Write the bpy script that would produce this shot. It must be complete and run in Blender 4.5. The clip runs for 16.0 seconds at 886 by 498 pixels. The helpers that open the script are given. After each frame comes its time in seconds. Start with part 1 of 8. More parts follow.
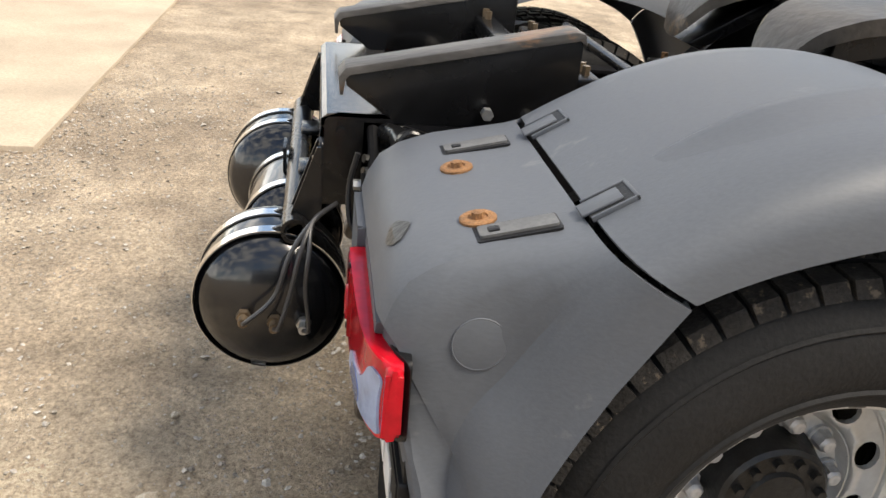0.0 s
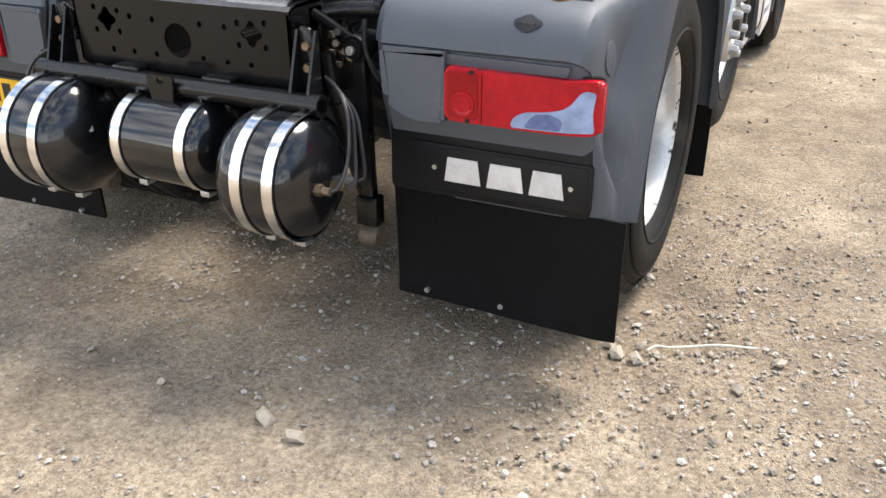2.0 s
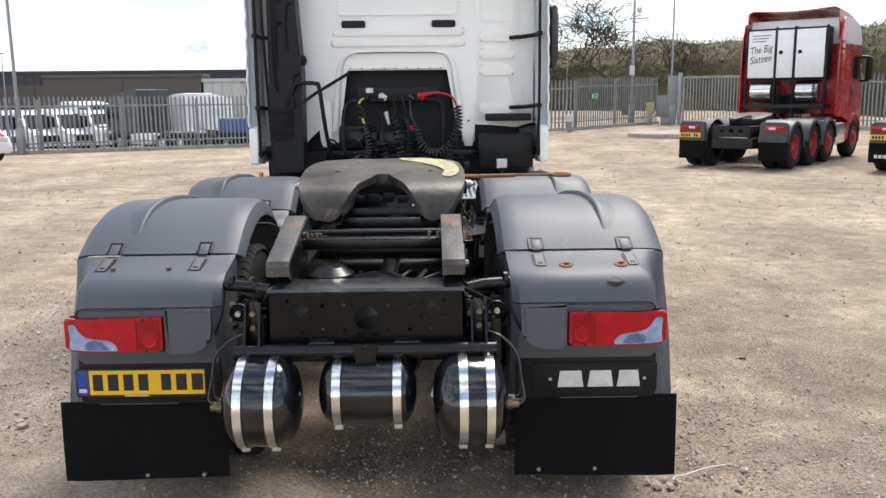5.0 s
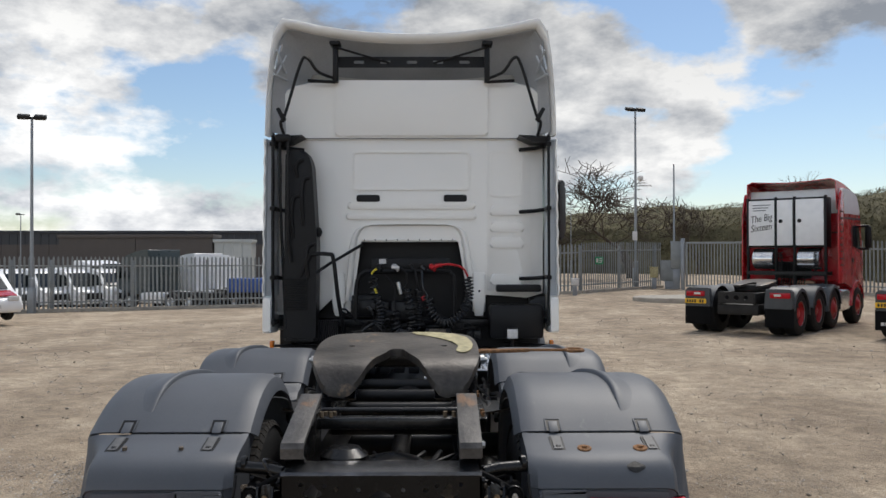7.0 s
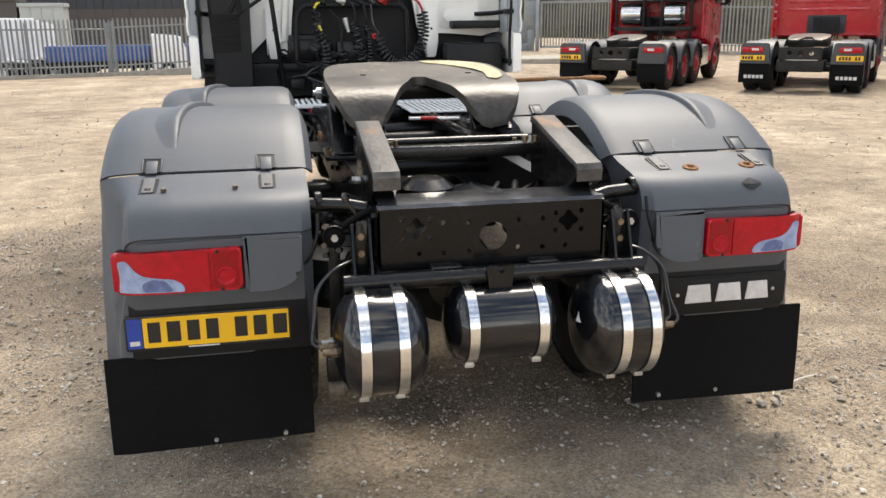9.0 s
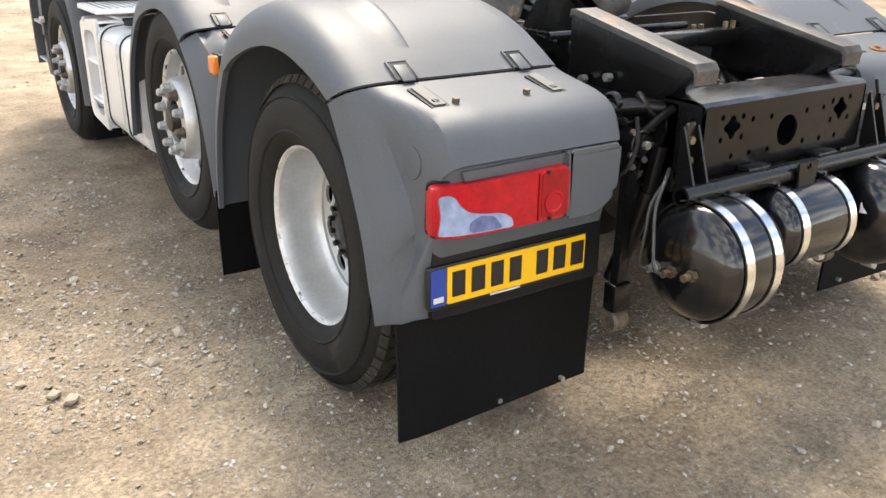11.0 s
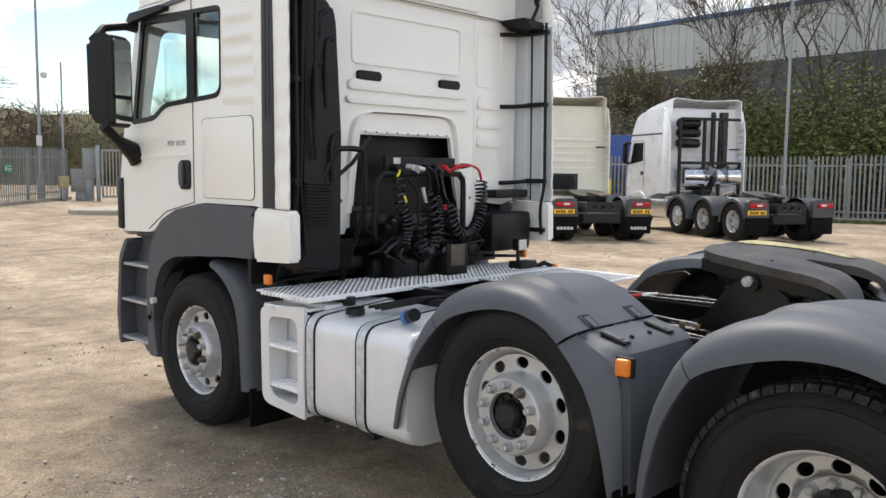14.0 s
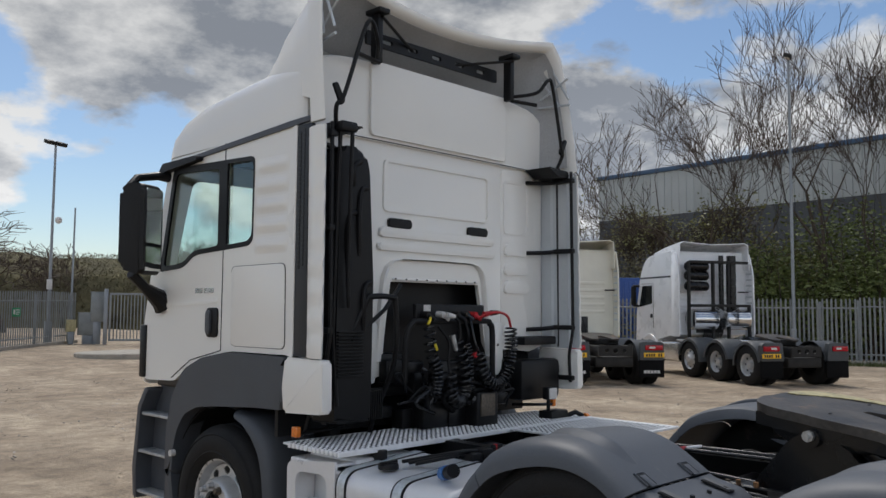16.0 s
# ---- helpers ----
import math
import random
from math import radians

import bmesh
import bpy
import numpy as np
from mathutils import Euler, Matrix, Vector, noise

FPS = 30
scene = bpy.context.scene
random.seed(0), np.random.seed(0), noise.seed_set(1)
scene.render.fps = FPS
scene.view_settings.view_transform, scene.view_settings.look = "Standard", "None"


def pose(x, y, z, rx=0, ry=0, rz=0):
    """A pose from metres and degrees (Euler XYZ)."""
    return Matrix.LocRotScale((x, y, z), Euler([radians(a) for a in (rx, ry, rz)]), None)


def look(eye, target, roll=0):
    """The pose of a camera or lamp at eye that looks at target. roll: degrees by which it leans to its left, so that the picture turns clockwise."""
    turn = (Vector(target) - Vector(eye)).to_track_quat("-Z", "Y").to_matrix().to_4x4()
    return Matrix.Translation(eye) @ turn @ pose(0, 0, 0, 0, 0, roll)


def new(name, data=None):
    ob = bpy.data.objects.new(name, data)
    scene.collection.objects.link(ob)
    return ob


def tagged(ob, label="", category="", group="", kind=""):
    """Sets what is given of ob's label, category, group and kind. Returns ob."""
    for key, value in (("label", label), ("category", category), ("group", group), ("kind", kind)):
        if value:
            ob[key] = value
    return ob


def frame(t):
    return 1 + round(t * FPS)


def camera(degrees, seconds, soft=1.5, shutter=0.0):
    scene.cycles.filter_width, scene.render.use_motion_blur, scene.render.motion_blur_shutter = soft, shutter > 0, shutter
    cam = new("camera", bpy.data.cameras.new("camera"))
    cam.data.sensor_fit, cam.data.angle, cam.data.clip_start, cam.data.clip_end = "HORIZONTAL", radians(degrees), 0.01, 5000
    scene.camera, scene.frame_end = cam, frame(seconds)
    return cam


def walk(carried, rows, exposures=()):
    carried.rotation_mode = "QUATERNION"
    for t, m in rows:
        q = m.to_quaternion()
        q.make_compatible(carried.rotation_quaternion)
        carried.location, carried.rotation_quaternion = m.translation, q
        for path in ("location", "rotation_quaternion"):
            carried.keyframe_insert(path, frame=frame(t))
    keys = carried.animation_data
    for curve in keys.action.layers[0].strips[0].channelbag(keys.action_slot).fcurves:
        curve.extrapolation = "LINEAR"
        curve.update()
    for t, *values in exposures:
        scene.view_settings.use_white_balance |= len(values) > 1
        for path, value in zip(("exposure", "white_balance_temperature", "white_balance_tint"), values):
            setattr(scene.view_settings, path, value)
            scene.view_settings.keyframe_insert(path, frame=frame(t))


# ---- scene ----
cam = camera(55.4, 16.0)
PATH = [
    (0, (2.206, -0.131, 1.519), (0.413, 0.181, 0.689), 5.8),
    (0.5, (2.247, -0.613, 1.495), (0.632, 0.12, 0.572), 5.3),
    (1, (1.996, -1.039, 1.448), (0.64, 0.082, 0.497), 1.1),
    (1.5, (1.937, -1.527, 1.406), (0.865, -0.093, 0.514), 1.6),
    (2, (1.71, -1.952, 1.389), (0.931, -0.331, 0.513), -0.2),
    (2.5, (1.461, -2.378, 1.404), (0.993, -0.646, 0.52), -0.9),
    (3, (1.106, -2.717, 1.493), (0.756, -0.937, 0.651), -2.2),
    (3.5, (0.77, -3.057, 1.547), (0.54, -1.236, 0.754), -1.6),
    (4, (0.52, -3.181, 1.589), (0.411, -1.298, 0.923), -1.0),
    (4.5, (0.332, -3.288, 1.68), (0.315, -1.355, 1.168), -0.6),
    (5, (0.264, -3.316, 1.736), (0.288, -1.349, 1.376), -0.6),
    (5.2, (0.26, -3.318, 1.754), (0.282, -1.342, 1.445), -0.9),
    (7.3, (0.187, -3.344, 1.824), (0.207, -1.344, 1.849), 0.1),
    (7.5, (0.157, -3.356, 1.792), (0.184, -1.356, 1.789), 0.3),
    (8, (0.02, -3.225, 1.688), (0.1, -1.234, 1.518), 0.5),
    (8.2, (-0.076, -3.133, 1.635), (0.044, -1.154, 1.375), 0.2),
    (10.3, (-1.827, -2.059, 1.521), (-1.003, -0.373, 0.83), 0.7),
    (10.5, (-1.935, -1.953, 1.503), (-1.074, -0.292, 0.798), 1.0),
    (11, (-2.259, -1.647, 1.458), (-1.232, -0.089, 0.738), 0.3),
    (11.5, (-2.658, -1.348, 1.43), (-1.437, 0.073, 0.729), 0.0),
    (12, (-3.063, -0.98, 1.454), (-1.791, 0.42, 0.805), 0.6),
    (12.5, (-3.424, -0.719, 1.514), (-2.075, 0.622, 0.898), 1.4),
    (13, (-3.633, -0.444, 1.56), (-2.227, 0.889, 1.067), 1.5),
    (13.5, (-3.872, -0.293, 1.645), (-2.441, 1.063, 1.305), 1.0),
    (14, (-4.03, -0.232, 1.719), (-2.595, 1.148, 1.532), 0.6),
    (14.5, (-4.094, -0.234, 1.763), (-2.674, 1.175, 1.741), 0.4),
    (15, (-4.119, -0.233, 1.796), (-2.729, 1.2, 1.922), 0.4),
    (15.5, (-4.143, -0.204, 1.809), (-2.774, 1.237, 2.029), 0.4),
    (16, (-4.093, -0.045, 1.752), (-2.663, 1.345, 1.9), 0.5),
]
EXPOSURES = [(0, 1.45, 7300, 10), (1.0, 1.87, 7850, 10), (1.5, 1.84, 7500, 10), (2.5, 1.38, 6050, 10), (3.5, 1.30, 5900, 10), (4.5, 1.22, 6200, 10), (5.2, 1.12, 6600, 10), (7.3, 0.22, 6500, 10), (7.7, 0.20, 6500, 10), (8.2, 0.55, 6700, 10), (10.3, 1.82, 7250, 10), (11.5, 1.82, 7300, 10), (12.5, 1.54, 7300, 10), (13.5, 1.26, 6950, 10), (14.2, 0.94, 6800, 10), (14.8, 0.72, 6750, 10), (15.5, 0.27, 6500, 10), (16.0, 0.13, 6400, 10)]
walk(cam, [(t, look(eye, target, roll)) for t, eye, target, roll in PATH], EXPOSURES)

# ---- world, sun, exposure ----
world = bpy.data.worlds.new("sky")
scene.world = world
world.use_nodes = True
wn, wl = world.node_tree.nodes, world.node_tree.links
wn.clear()
SUN_EL, SUN_AZ = radians(57), radians(28)          # azimuth from +y, to the right
w_out, w_bg = wn.new("ShaderNodeOutputWorld"), wn.new("ShaderNodeBackground")
w_sky = wn.new("ShaderNodeTexSky")
w_sky.sky_type, w_sky.sun_disc = "NISHITA", False
w_sky.sun_elevation, w_sky.sun_rotation = SUN_EL, SUN_AZ
w_sky.dust_density, w_sky.ozone_density = 0.4, 2.0
w_co, w_map = wn.new("ShaderNodeTexCoord"), wn.new("ShaderNodeMapping")
w_map.inputs["Scale"].default_value = (1.0, 1.0, 2.0)
w_map.inputs["Location"].default_value = (3.1, 0.4, 1.7)
w_n1, w_n2 = wn.new("ShaderNodeTexNoise"), wn.new("ShaderNodeTexNoise")
w_n1.inputs["Scale"].default_value, w_n1.inputs["Detail"].default_value, w_n1.inputs["Roughness"].default_value = 4.6, 13.0, 0.56
w_n2.inputs["Scale"].default_value, w_n2.inputs["Detail"].default_value, w_n2.inputs["Roughness"].default_value = 6.5, 10.0, 0.60
w_r1, w_r2 = wn.new("ShaderNodeValToRGB"), wn.new("ShaderNodeValToRGB")
w_r1.color_ramp.elements[0].position, w_r1.color_ramp.elements[1].position = 0.475, 0.555
w_r2.color_ramp.elements[0].position, w_r2.color_ramp.elements[1].position = 0.40, 0.62
w_r2.color_ramp.elements[0].color, w_r2.color_ramp.elements[1].color = (3.4, 3.7, 4.2, 1), (9.6, 9.6, 9.5, 1)
w_mix = wn.new("ShaderNodeMix")
w_mix.data_type = "RGBA"
w_bg.inputs["Strength"].default_value = 0.115
wl.new(w_co.outputs["Generated"], w_map.inputs["Vector"])
wl.new(w_map.outputs["Vector"], w_n1.inputs["Vector"])
wl.new(w_map.outputs["Vector"], w_n2.inputs["Vector"])
# cloud banks thicken towards the horizon
w_sep, w_low, w_add = wn.new("ShaderNodeSeparateXYZ"), wn.new("ShaderNodeMapRange"), wn.new("ShaderNodeMath")
w_low.inputs[1].default_value, w_low.inputs[2].default_value = 0.02, 0.30
w_low.inputs[3].default_value, w_low.inputs[4].default_value = 0.07, 0.0
wl.new(w_co.outputs["Generated"], w_sep.inputs[0])
wl.new(w_sep.outputs["Z"], w_low.inputs[0])
wl.new(w_n1.outputs["Fac"], w_add.inputs[0])
wl.new(w_low.outputs[0], w_add.inputs[1])
# where the cloud banks and the blue gaps stand: direction, half-width in degrees, thickness
cover = w_add.outputs[0]
for direction, half, amount in (((-.377, .912, .164), 6, .04), ((-.241, .949, .203), 5, .05), ((-.33, .94, .075), 9, .02), ((-.291, .927, .238), 4, -.13), ((-.30, .945, .125), 5, -.05), ((-.40, .90, .115), 4, -.05), ((.32, .935, .15), 8, -.15), ((.40, .904, .153), 7, -.10), ((.239, .933, .275), 9, .14), ((0, .96, .29), 9, .11), ((-.316, .91, .285), 5, .08), ((.2, .97, .125), 5, .15), ((.44, .885, .10), 4, .09), ((.328, .941, .085), 4, .10), ((.5, .81, .31), 10, .13), ((.63, .69, .35), 9, .09), ((.765, .554, .33), 6, .11), ((.814, .519, .26), 5, -.11), ((.816, .536, .20), 5, .11), ((.39, .876, .295), 4.5, .14), ((.51, .80, .285), 4.5, .10), ((.42, .895, .14), 4, -.09), ((-.279, .949, .147), 3.5, -.08), ((-.21, .971, .113), 3, -.08)):
    d_, m_, a_ = wn.new("ShaderNodeVectorMath"), wn.new("ShaderNodeMapRange"), wn.new("ShaderNodeMath")
    d_.operation, m_.interpolation_type = "DOT_PRODUCT", "SMOOTHSTEP"
    d_.inputs[1].default_value = Vector(direction).normalized()
    m_.inputs[1].default_value, m_.inputs[2].default_value = math.cos(radians(half * 1.6)), math.cos(radians(half * .35))
    m_.inputs[3].default_value, m_.inputs[4].default_value = 0.0, amount
    wl.new(w_co.outputs["Generated"], d_.inputs[0])
    wl.new(d_.outputs["Value"], m_.inputs[0])
    wl.new(cover, a_.inputs[0])
    wl.new(m_.outputs[0], a_.inputs[1])
    cover = a_.outputs[0]
wl.new(cover, w_r1.inputs["Fac"])
wl.new(w_n2.outputs["Fac"], w_r2.inputs["Fac"])
wl.new(w_r1.outputs["Color"], w_mix.inputs[0])
w_hue = wn.new("ShaderNodeHueSaturation")
w_hue.inputs["Saturation"].default_value, w_hue.inputs["Value"].default_value = 1.04, 0.80
wl.new(w_sky.outputs["Color"], w_hue.inputs["Color"])
wl.new(w_hue.outputs["Color"], w_mix.inputs[6])
# clouds opposite the sun show their lit sides
w_dot, w_lit, w_mul = wn.new("ShaderNodeVectorMath"), wn.new("ShaderNodeMapRange"), wn.new("ShaderNodeVectorMath")
w_dot.operation, w_mul.operation = "DOT_PRODUCT", "SCALE"
w_dot.inputs[1].default_value = (math.sin(SUN_AZ), math.cos(SUN_AZ), 0)
w_lit.inputs[1].default_value, w_lit.inputs[2].default_value = -0.9, 0.9
w_lit.inputs[3].default_value, w_lit.inputs[4].default_value = 1.45, 0.65
wl.new(w_co.outputs["Generated"], w_dot.inputs[0])
wl.new(w_dot.outputs["Value"], w_lit.inputs[0])
wl.new(w_r2.outputs["Color"], w_mul.inputs[0])
wl.new(w_lit.outputs[0], w_mul.inputs["Scale"])
# high clouds show their grey undersides, low ones their bright flanks
w_el, w_mul2 = wn.new("ShaderNodeMapRange"), wn.new("ShaderNodeVectorMath")
w_mul2.operation = "SCALE"
w_el.inputs[1].default_value, w_el.inputs[2].default_value = 0.06, 0.30
w_el.inputs[3].default_value, w_el.inputs[4].default_value = 1.18, 0.84
wl.new(w_sep.outputs["Z"], w_el.inputs[0])
wl.new(w_mul.outputs[0], w_mul2.inputs[0])
wl.new(w_el.outputs[0], w_mul2.inputs["Scale"])
wl.new(w_mul2.outputs[0], w_mix.inputs[7])
wl.new(w_mix.outputs[2], w_bg.inputs["Color"])
wl.new(w_bg.outputs["Background"], w_out.inputs["Surface"])

sun = new("sun", bpy.data.lights.new("sun", "SUN"))
sun.data.energy, sun.data.angle, sun.data.color = 2.2, radians(26), (1.0, 0.95, 0.88)
sun.matrix_world = look((0, 0, 0), (-math.sin(SUN_AZ) * math.cos(SUN_EL), -math.cos(SUN_AZ) * math.cos(SUN_EL), -math.sin(SUN_EL)))


# ---- materials ----
def mat(name, col, rough=0.5, metal=0.0, var=0.15, scale=6.0, bump=0.05, bscale=80.0, wear=None, wear_at=0.62, wear_scale=9.0, coat=0.0, second=None, per_object=0.0, grain=(1, 1, 1)):
    """Principled paint, metal, rubber or wood with two scales of tone, optional worn patches and fine relief."""
    m = bpy.data.materials.new(name)
    m.use_nodes = True
    n, l = m.node_tree.nodes, m.node_tree.links
    b = n["Principled BSDF"]
    co, mp = n.new("ShaderNodeTexCoord"), n.new("ShaderNodeMapping")
    mp.inputs["Scale"].default_value = grain
    l.new(co.outputs["Object"], mp.inputs["Vector"])
    n1, n2 = n.new("ShaderNodeTexNoise"), n.new("ShaderNodeTexNoise")
    n1.inputs["Scale"].default_value, n1.inputs["Detail"].default_value = scale, 6.0
    n2.inputs["Scale"].default_value, n2.inputs["Detail"].default_value = bscale, 4.0
    l.new(mp.outputs["Vector"], n1.inputs["Vector"])
    l.new(mp.outputs["Vector"], n2.inputs["Vector"])
    r = n.new("ShaderNodeValToRGB")
    r.color_ramp.elements[0].position, r.color_ramp.elements[1].position = 0.3, 0.7
    dark = second or tuple(c * (1 - var) for c in col)
    light = tuple(min(1.0, c * (1 + var * 0.6)) for c in col)
    r.color_ramp.elements[0].color, r.color_ramp.elements[1].color = (*dark, 1), (*light, 1)
    l.new(n1.outputs["Fac"], r.inputs["Fac"])
    colour = r.outputs["Color"]
    if var > 0.02:
        fine = n.new("ShaderNodeMix")
        fine.data_type, fine.blend_type = "RGBA", "OVERLAY"
        fine.inputs[0].default_value = min(0.6, var * 1.5)
        l.new(colour, fine.inputs[6])
        l.new(n2.outputs["Fac"], fine.inputs[7])
        colour = fine.outputs[2]
    if per_object:
        info, hsv, rng = n.new("ShaderNodeObjectInfo"), n.new("ShaderNodeHueSaturation"), n.new("ShaderNodeMapRange")
        rng.inputs[3].default_value, rng.inputs[4].default_value = 1 - per_object, 1 + per_object
        l.new(info.outputs["Random"], rng.inputs[0])
        l.new(rng.outputs[0], hsv.inputs["Value"])
        l.new(colour, hsv.inputs["Color"])
        colour = hsv.outputs["Color"]
    b.inputs["Roughness"].default_value, b.inputs["Metallic"].default_value = rough, metal
    rr = n.new("ShaderNodeMapRange")
    rr.inputs[3].default_value, rr.inputs[4].default_value = max(0.03, rough - min(0.1, 1.2 * var)), min(1.0, rough + min(0.12, 1.4 * var))
    l.new(n1.outputs["Fac"], rr.inputs[0])
    l.new(rr.outputs[0], b.inputs["Roughness"])
    if wear:
        n3, r3, mx = n.new("ShaderNodeTexNoise"), n.new("ShaderNodeValToRGB"), n.new("ShaderNodeMix")
        n3.inputs["Scale"].default_value, n3.inputs["Detail"].default_value, n3.inputs["Roughness"].default_value = wear_scale, 8.0, 0.65
        r3.color_ramp.elements[0].position, r3.color_ramp.elements[1].position = wear_at, wear_at + 0.06
        mx.data_type = "RGBA"
        l.new(mp.outputs["Vector"], n3.inputs["Vector"])
        l.new(n3.outputs["Fac"], r3.inputs["Fac"])
        l.new(r3.outputs["Color"], mx.inputs[0])
        l.new(colour, mx.inputs[6])
        mx.inputs[7].default_value = (*wear, 1)
        colour = mx.outputs[2]
    l.new(colour, b.inputs["Base Color"])
    if coat:
        b.inputs["Coat Weight"].default_value, b.inputs["Coat Roughness"].default_value = coat, 0.06
    if bump:
        bp = n.new("ShaderNodeBump")
        bp.inputs["Strength"].default_value, bp.inputs["Distance"].default_value = bump, 0.01
        l.new(n2.outputs["Fac"], bp.inputs["Height"])
        l.new(bp.outputs["Normal"], b.inputs["Normal"])
    return m


def glass_mat(name, col, rough=0.02, trans=1.0):
    m = bpy.data.materials.new(name)
    m.use_nodes = True
    b = m.node_tree.nodes["Principled BSDF"]
    b.inputs["Base Color"].default_value = (*col, 1)
    b.inputs["Roughness"].default_value, b.inputs["Transmission Weight"].default_value, b.inputs["IOR"].default_value = rough, trans, 1.45
    return m


def dull(m, level=0.25):
    m.node_tree.nodes["Principled BSDF"].inputs["Specular IOR Level"].default_value = level
    return m


GREY_PLASTIC = mat("mudguard plastic", (0.084, 0.092, 0.106), 0.5, var=0.09, scale=3.5, bump=0.04, bscale=200, wear=(0.135, 0.14, 0.147), wear_at=0.64, wear_scale=7, grain=(1, .35, 1))
STRAP_GREY = mat("worn latch strap", (0.095, 0.096, 0.097), 0.55, var=0.25, scale=20, bump=0.05, bscale=120)
DARK_PLASTIC = mat("dark trim plastic", (0.064, 0.070, 0.081), 0.5, var=0.15, scale=4, bump=0.1, bscale=240)
PANEL = mat("lower panel plastic", (0.0075, 0.008, 0.009), 0.5, var=0.2, scale=6, bump=0.06, bscale=200)
BLACK_PLASTIC = mat("black plastic", (0.009, 0.009, 0.010), 0.42, var=0.3, scale=5, bump=0.1, bscale=150)
FLAP_RUBBER = mat("mudflap rubber", (0.005, 0.005, 0.0055), 0.65, var=0.35, scale=3, bump=0.15, bscale=120, wear=(0.016, 0.015, 0.014), wear_at=0.66)
TYRE = mat("tyre rubber", (0.012, 0.0117, 0.0117), 0.68, var=0.4, scale=4, bump=0.2, bscale=120, wear=(0.034, 0.029, 0.025), wear_at=0.62, wear_scale=3.5)
TREAD = mat("dusty tread rubber", (0.035, 0.032, 0.029), 0.85, var=0.45, scale=20, bump=0.4, bscale=150, wear=(0.13, 0.105, 0.08), wear_at=0.6, wear_scale=30)
CHASSIS = mat("black chassis paint", (0.008, 0.008, 0.009), 0.32, var=0.4, scale=5, bump=0.1, bscale=70, wear=(0.035, 0.032, 0.03), wear_at=0.63)
SATIN_BLACK = mat("satin black paint", (0.0065, 0.0065, 0.007), 0.26, var=0.3, scale=5, bump=0.06, bscale=40, coat=0.08)
GLOSS_BLACK = mat("glossy black paint", (0.006, 0.006, 0.0065), 0.2, var=0.3, scale=6, bump=0.08, bscale=30, wear=(0.02, 0.018, 0.017), wear_at=0.70, coat=0.1)
PIPE = mat("nylon air pipe", (0.03, 0.03, 0.032), 0.3, var=0.15, bump=0.0)
FLANGE = mat("polished worn flange", (0.11, 0.11, 0.115), 0.2, 0.75, var=0.4, scale=8, bump=0.04, bscale=40)
TANK_BLACK = mat("air tank paint", (0.006, 0.0065, 0.008), 0.17, var=0.4, scale=6, bump=0.03, bscale=40, wear=(0.04, 0.036, 0.032), wear_at=0.70, wear_scale=12, coat=0.35)
RUST_EDGE = mat("worn ramp top", (0.075, 0.07, 0.066), 0.5, 0.3, var=0.5, scale=10, bump=0.25, bscale=60, wear=(0.17, 0.095, 0.05), wear_at=0.64, wear_scale=7, grain=(1, 0.4, 1))
RUST = mat("rusty steel", (0.26, 0.13, 0.055), 0.8, 0.2, var=0.4, scale=40, bump=0.4, bscale=220)
BRASS = mat("brass fitting", (0.17, 0.125, 0.08), 0.42, 0.6, var=0.25, scale=40, bump=0.1)
STEEL = mat("galvanised steel", (0.48, 0.48, 0.47), 0.38, 0.8, var=0.2, scale=25, bump=0.1)
STRAP = mat("polished strap", (0.80, 0.80, 0.79), 0.16, 1.0, var=0.12, scale=14, bump=0.03)
RIM = mat("silver wheel paint", (0.56, 0.57, 0.575), 0.33, 0.55, var=0.12, scale=9, bump=0.05, wear=(0.06, 0.05, 0.045), wear_at=0.675, wear_scale=20)
RIM_EDGE = mat("chipped rim edge", (0.66, 0.66, 0.66), 0.33, 0.4, var=0.15, scale=20, bump=0.1, wear=(0.03, 0.027, 0.025), wear_at=0.555, wear_scale=22)
HUB_BLACK = mat("greasy hub", (0.016, 0.016, 0.016), 0.4, 0.2, var=0.4, scale=20, bump=0.2)
NUT = mat("wheel nut paint", (0.47, 0.475, 0.48), 0.42, 0.5, var=0.2, scale=40, bump=0.1)
NUT_DIRTY = mat("bare dirty nut", (0.14, 0.115, 0.09), 0.6, 0.5, var=0.3, scale=60, bump=0.2)
WHITE = mat("white cab paint", (0.83, 0.812, 0.77), 0.28, var=0.015, scale=2, bump=0.0, coat=0.35)
WHITE_ROOF = mat("roof fairing paint", (0.80, 0.785, 0.745), 0.3, var=0.018, scale=2, bump=0.0, coat=0.3)
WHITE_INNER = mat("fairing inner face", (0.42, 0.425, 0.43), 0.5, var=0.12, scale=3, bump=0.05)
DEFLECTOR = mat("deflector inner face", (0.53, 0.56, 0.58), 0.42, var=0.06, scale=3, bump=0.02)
SILVER = mat("silver tank paint", (0.74, 0.74, 0.75), 0.3, 0.15, var=0.06, scale=5, bump=0.02, coat=0.25)
ALU = mat("aluminium tread plate", (0.90, 0.90, 0.90), 0.33, 0.12, var=0.08, scale=20, bump=0.05)
BAND = mat("pale galvanised band", (0.62, 0.655, 0.67), 0.42, 0.45, var=0.22, scale=30, bump=0.06)
RED_DARK = mat("dark red lens", (0.27, 0.002, 0.006), 0.14, var=0.15, scale=30, bump=0.0, coat=0.15)
BULB_BLUE = mat("shaded bulb pocket", (0.10, 0.14, 0.30), 0.2, var=0.3, scale=30, bump=0.05, coat=0.4)
RED_LENS = mat("red lamp lens", (0.40, 0.004, 0.013), 0.14, var=0.2, scale=25, bump=0.0, coat=0.15)
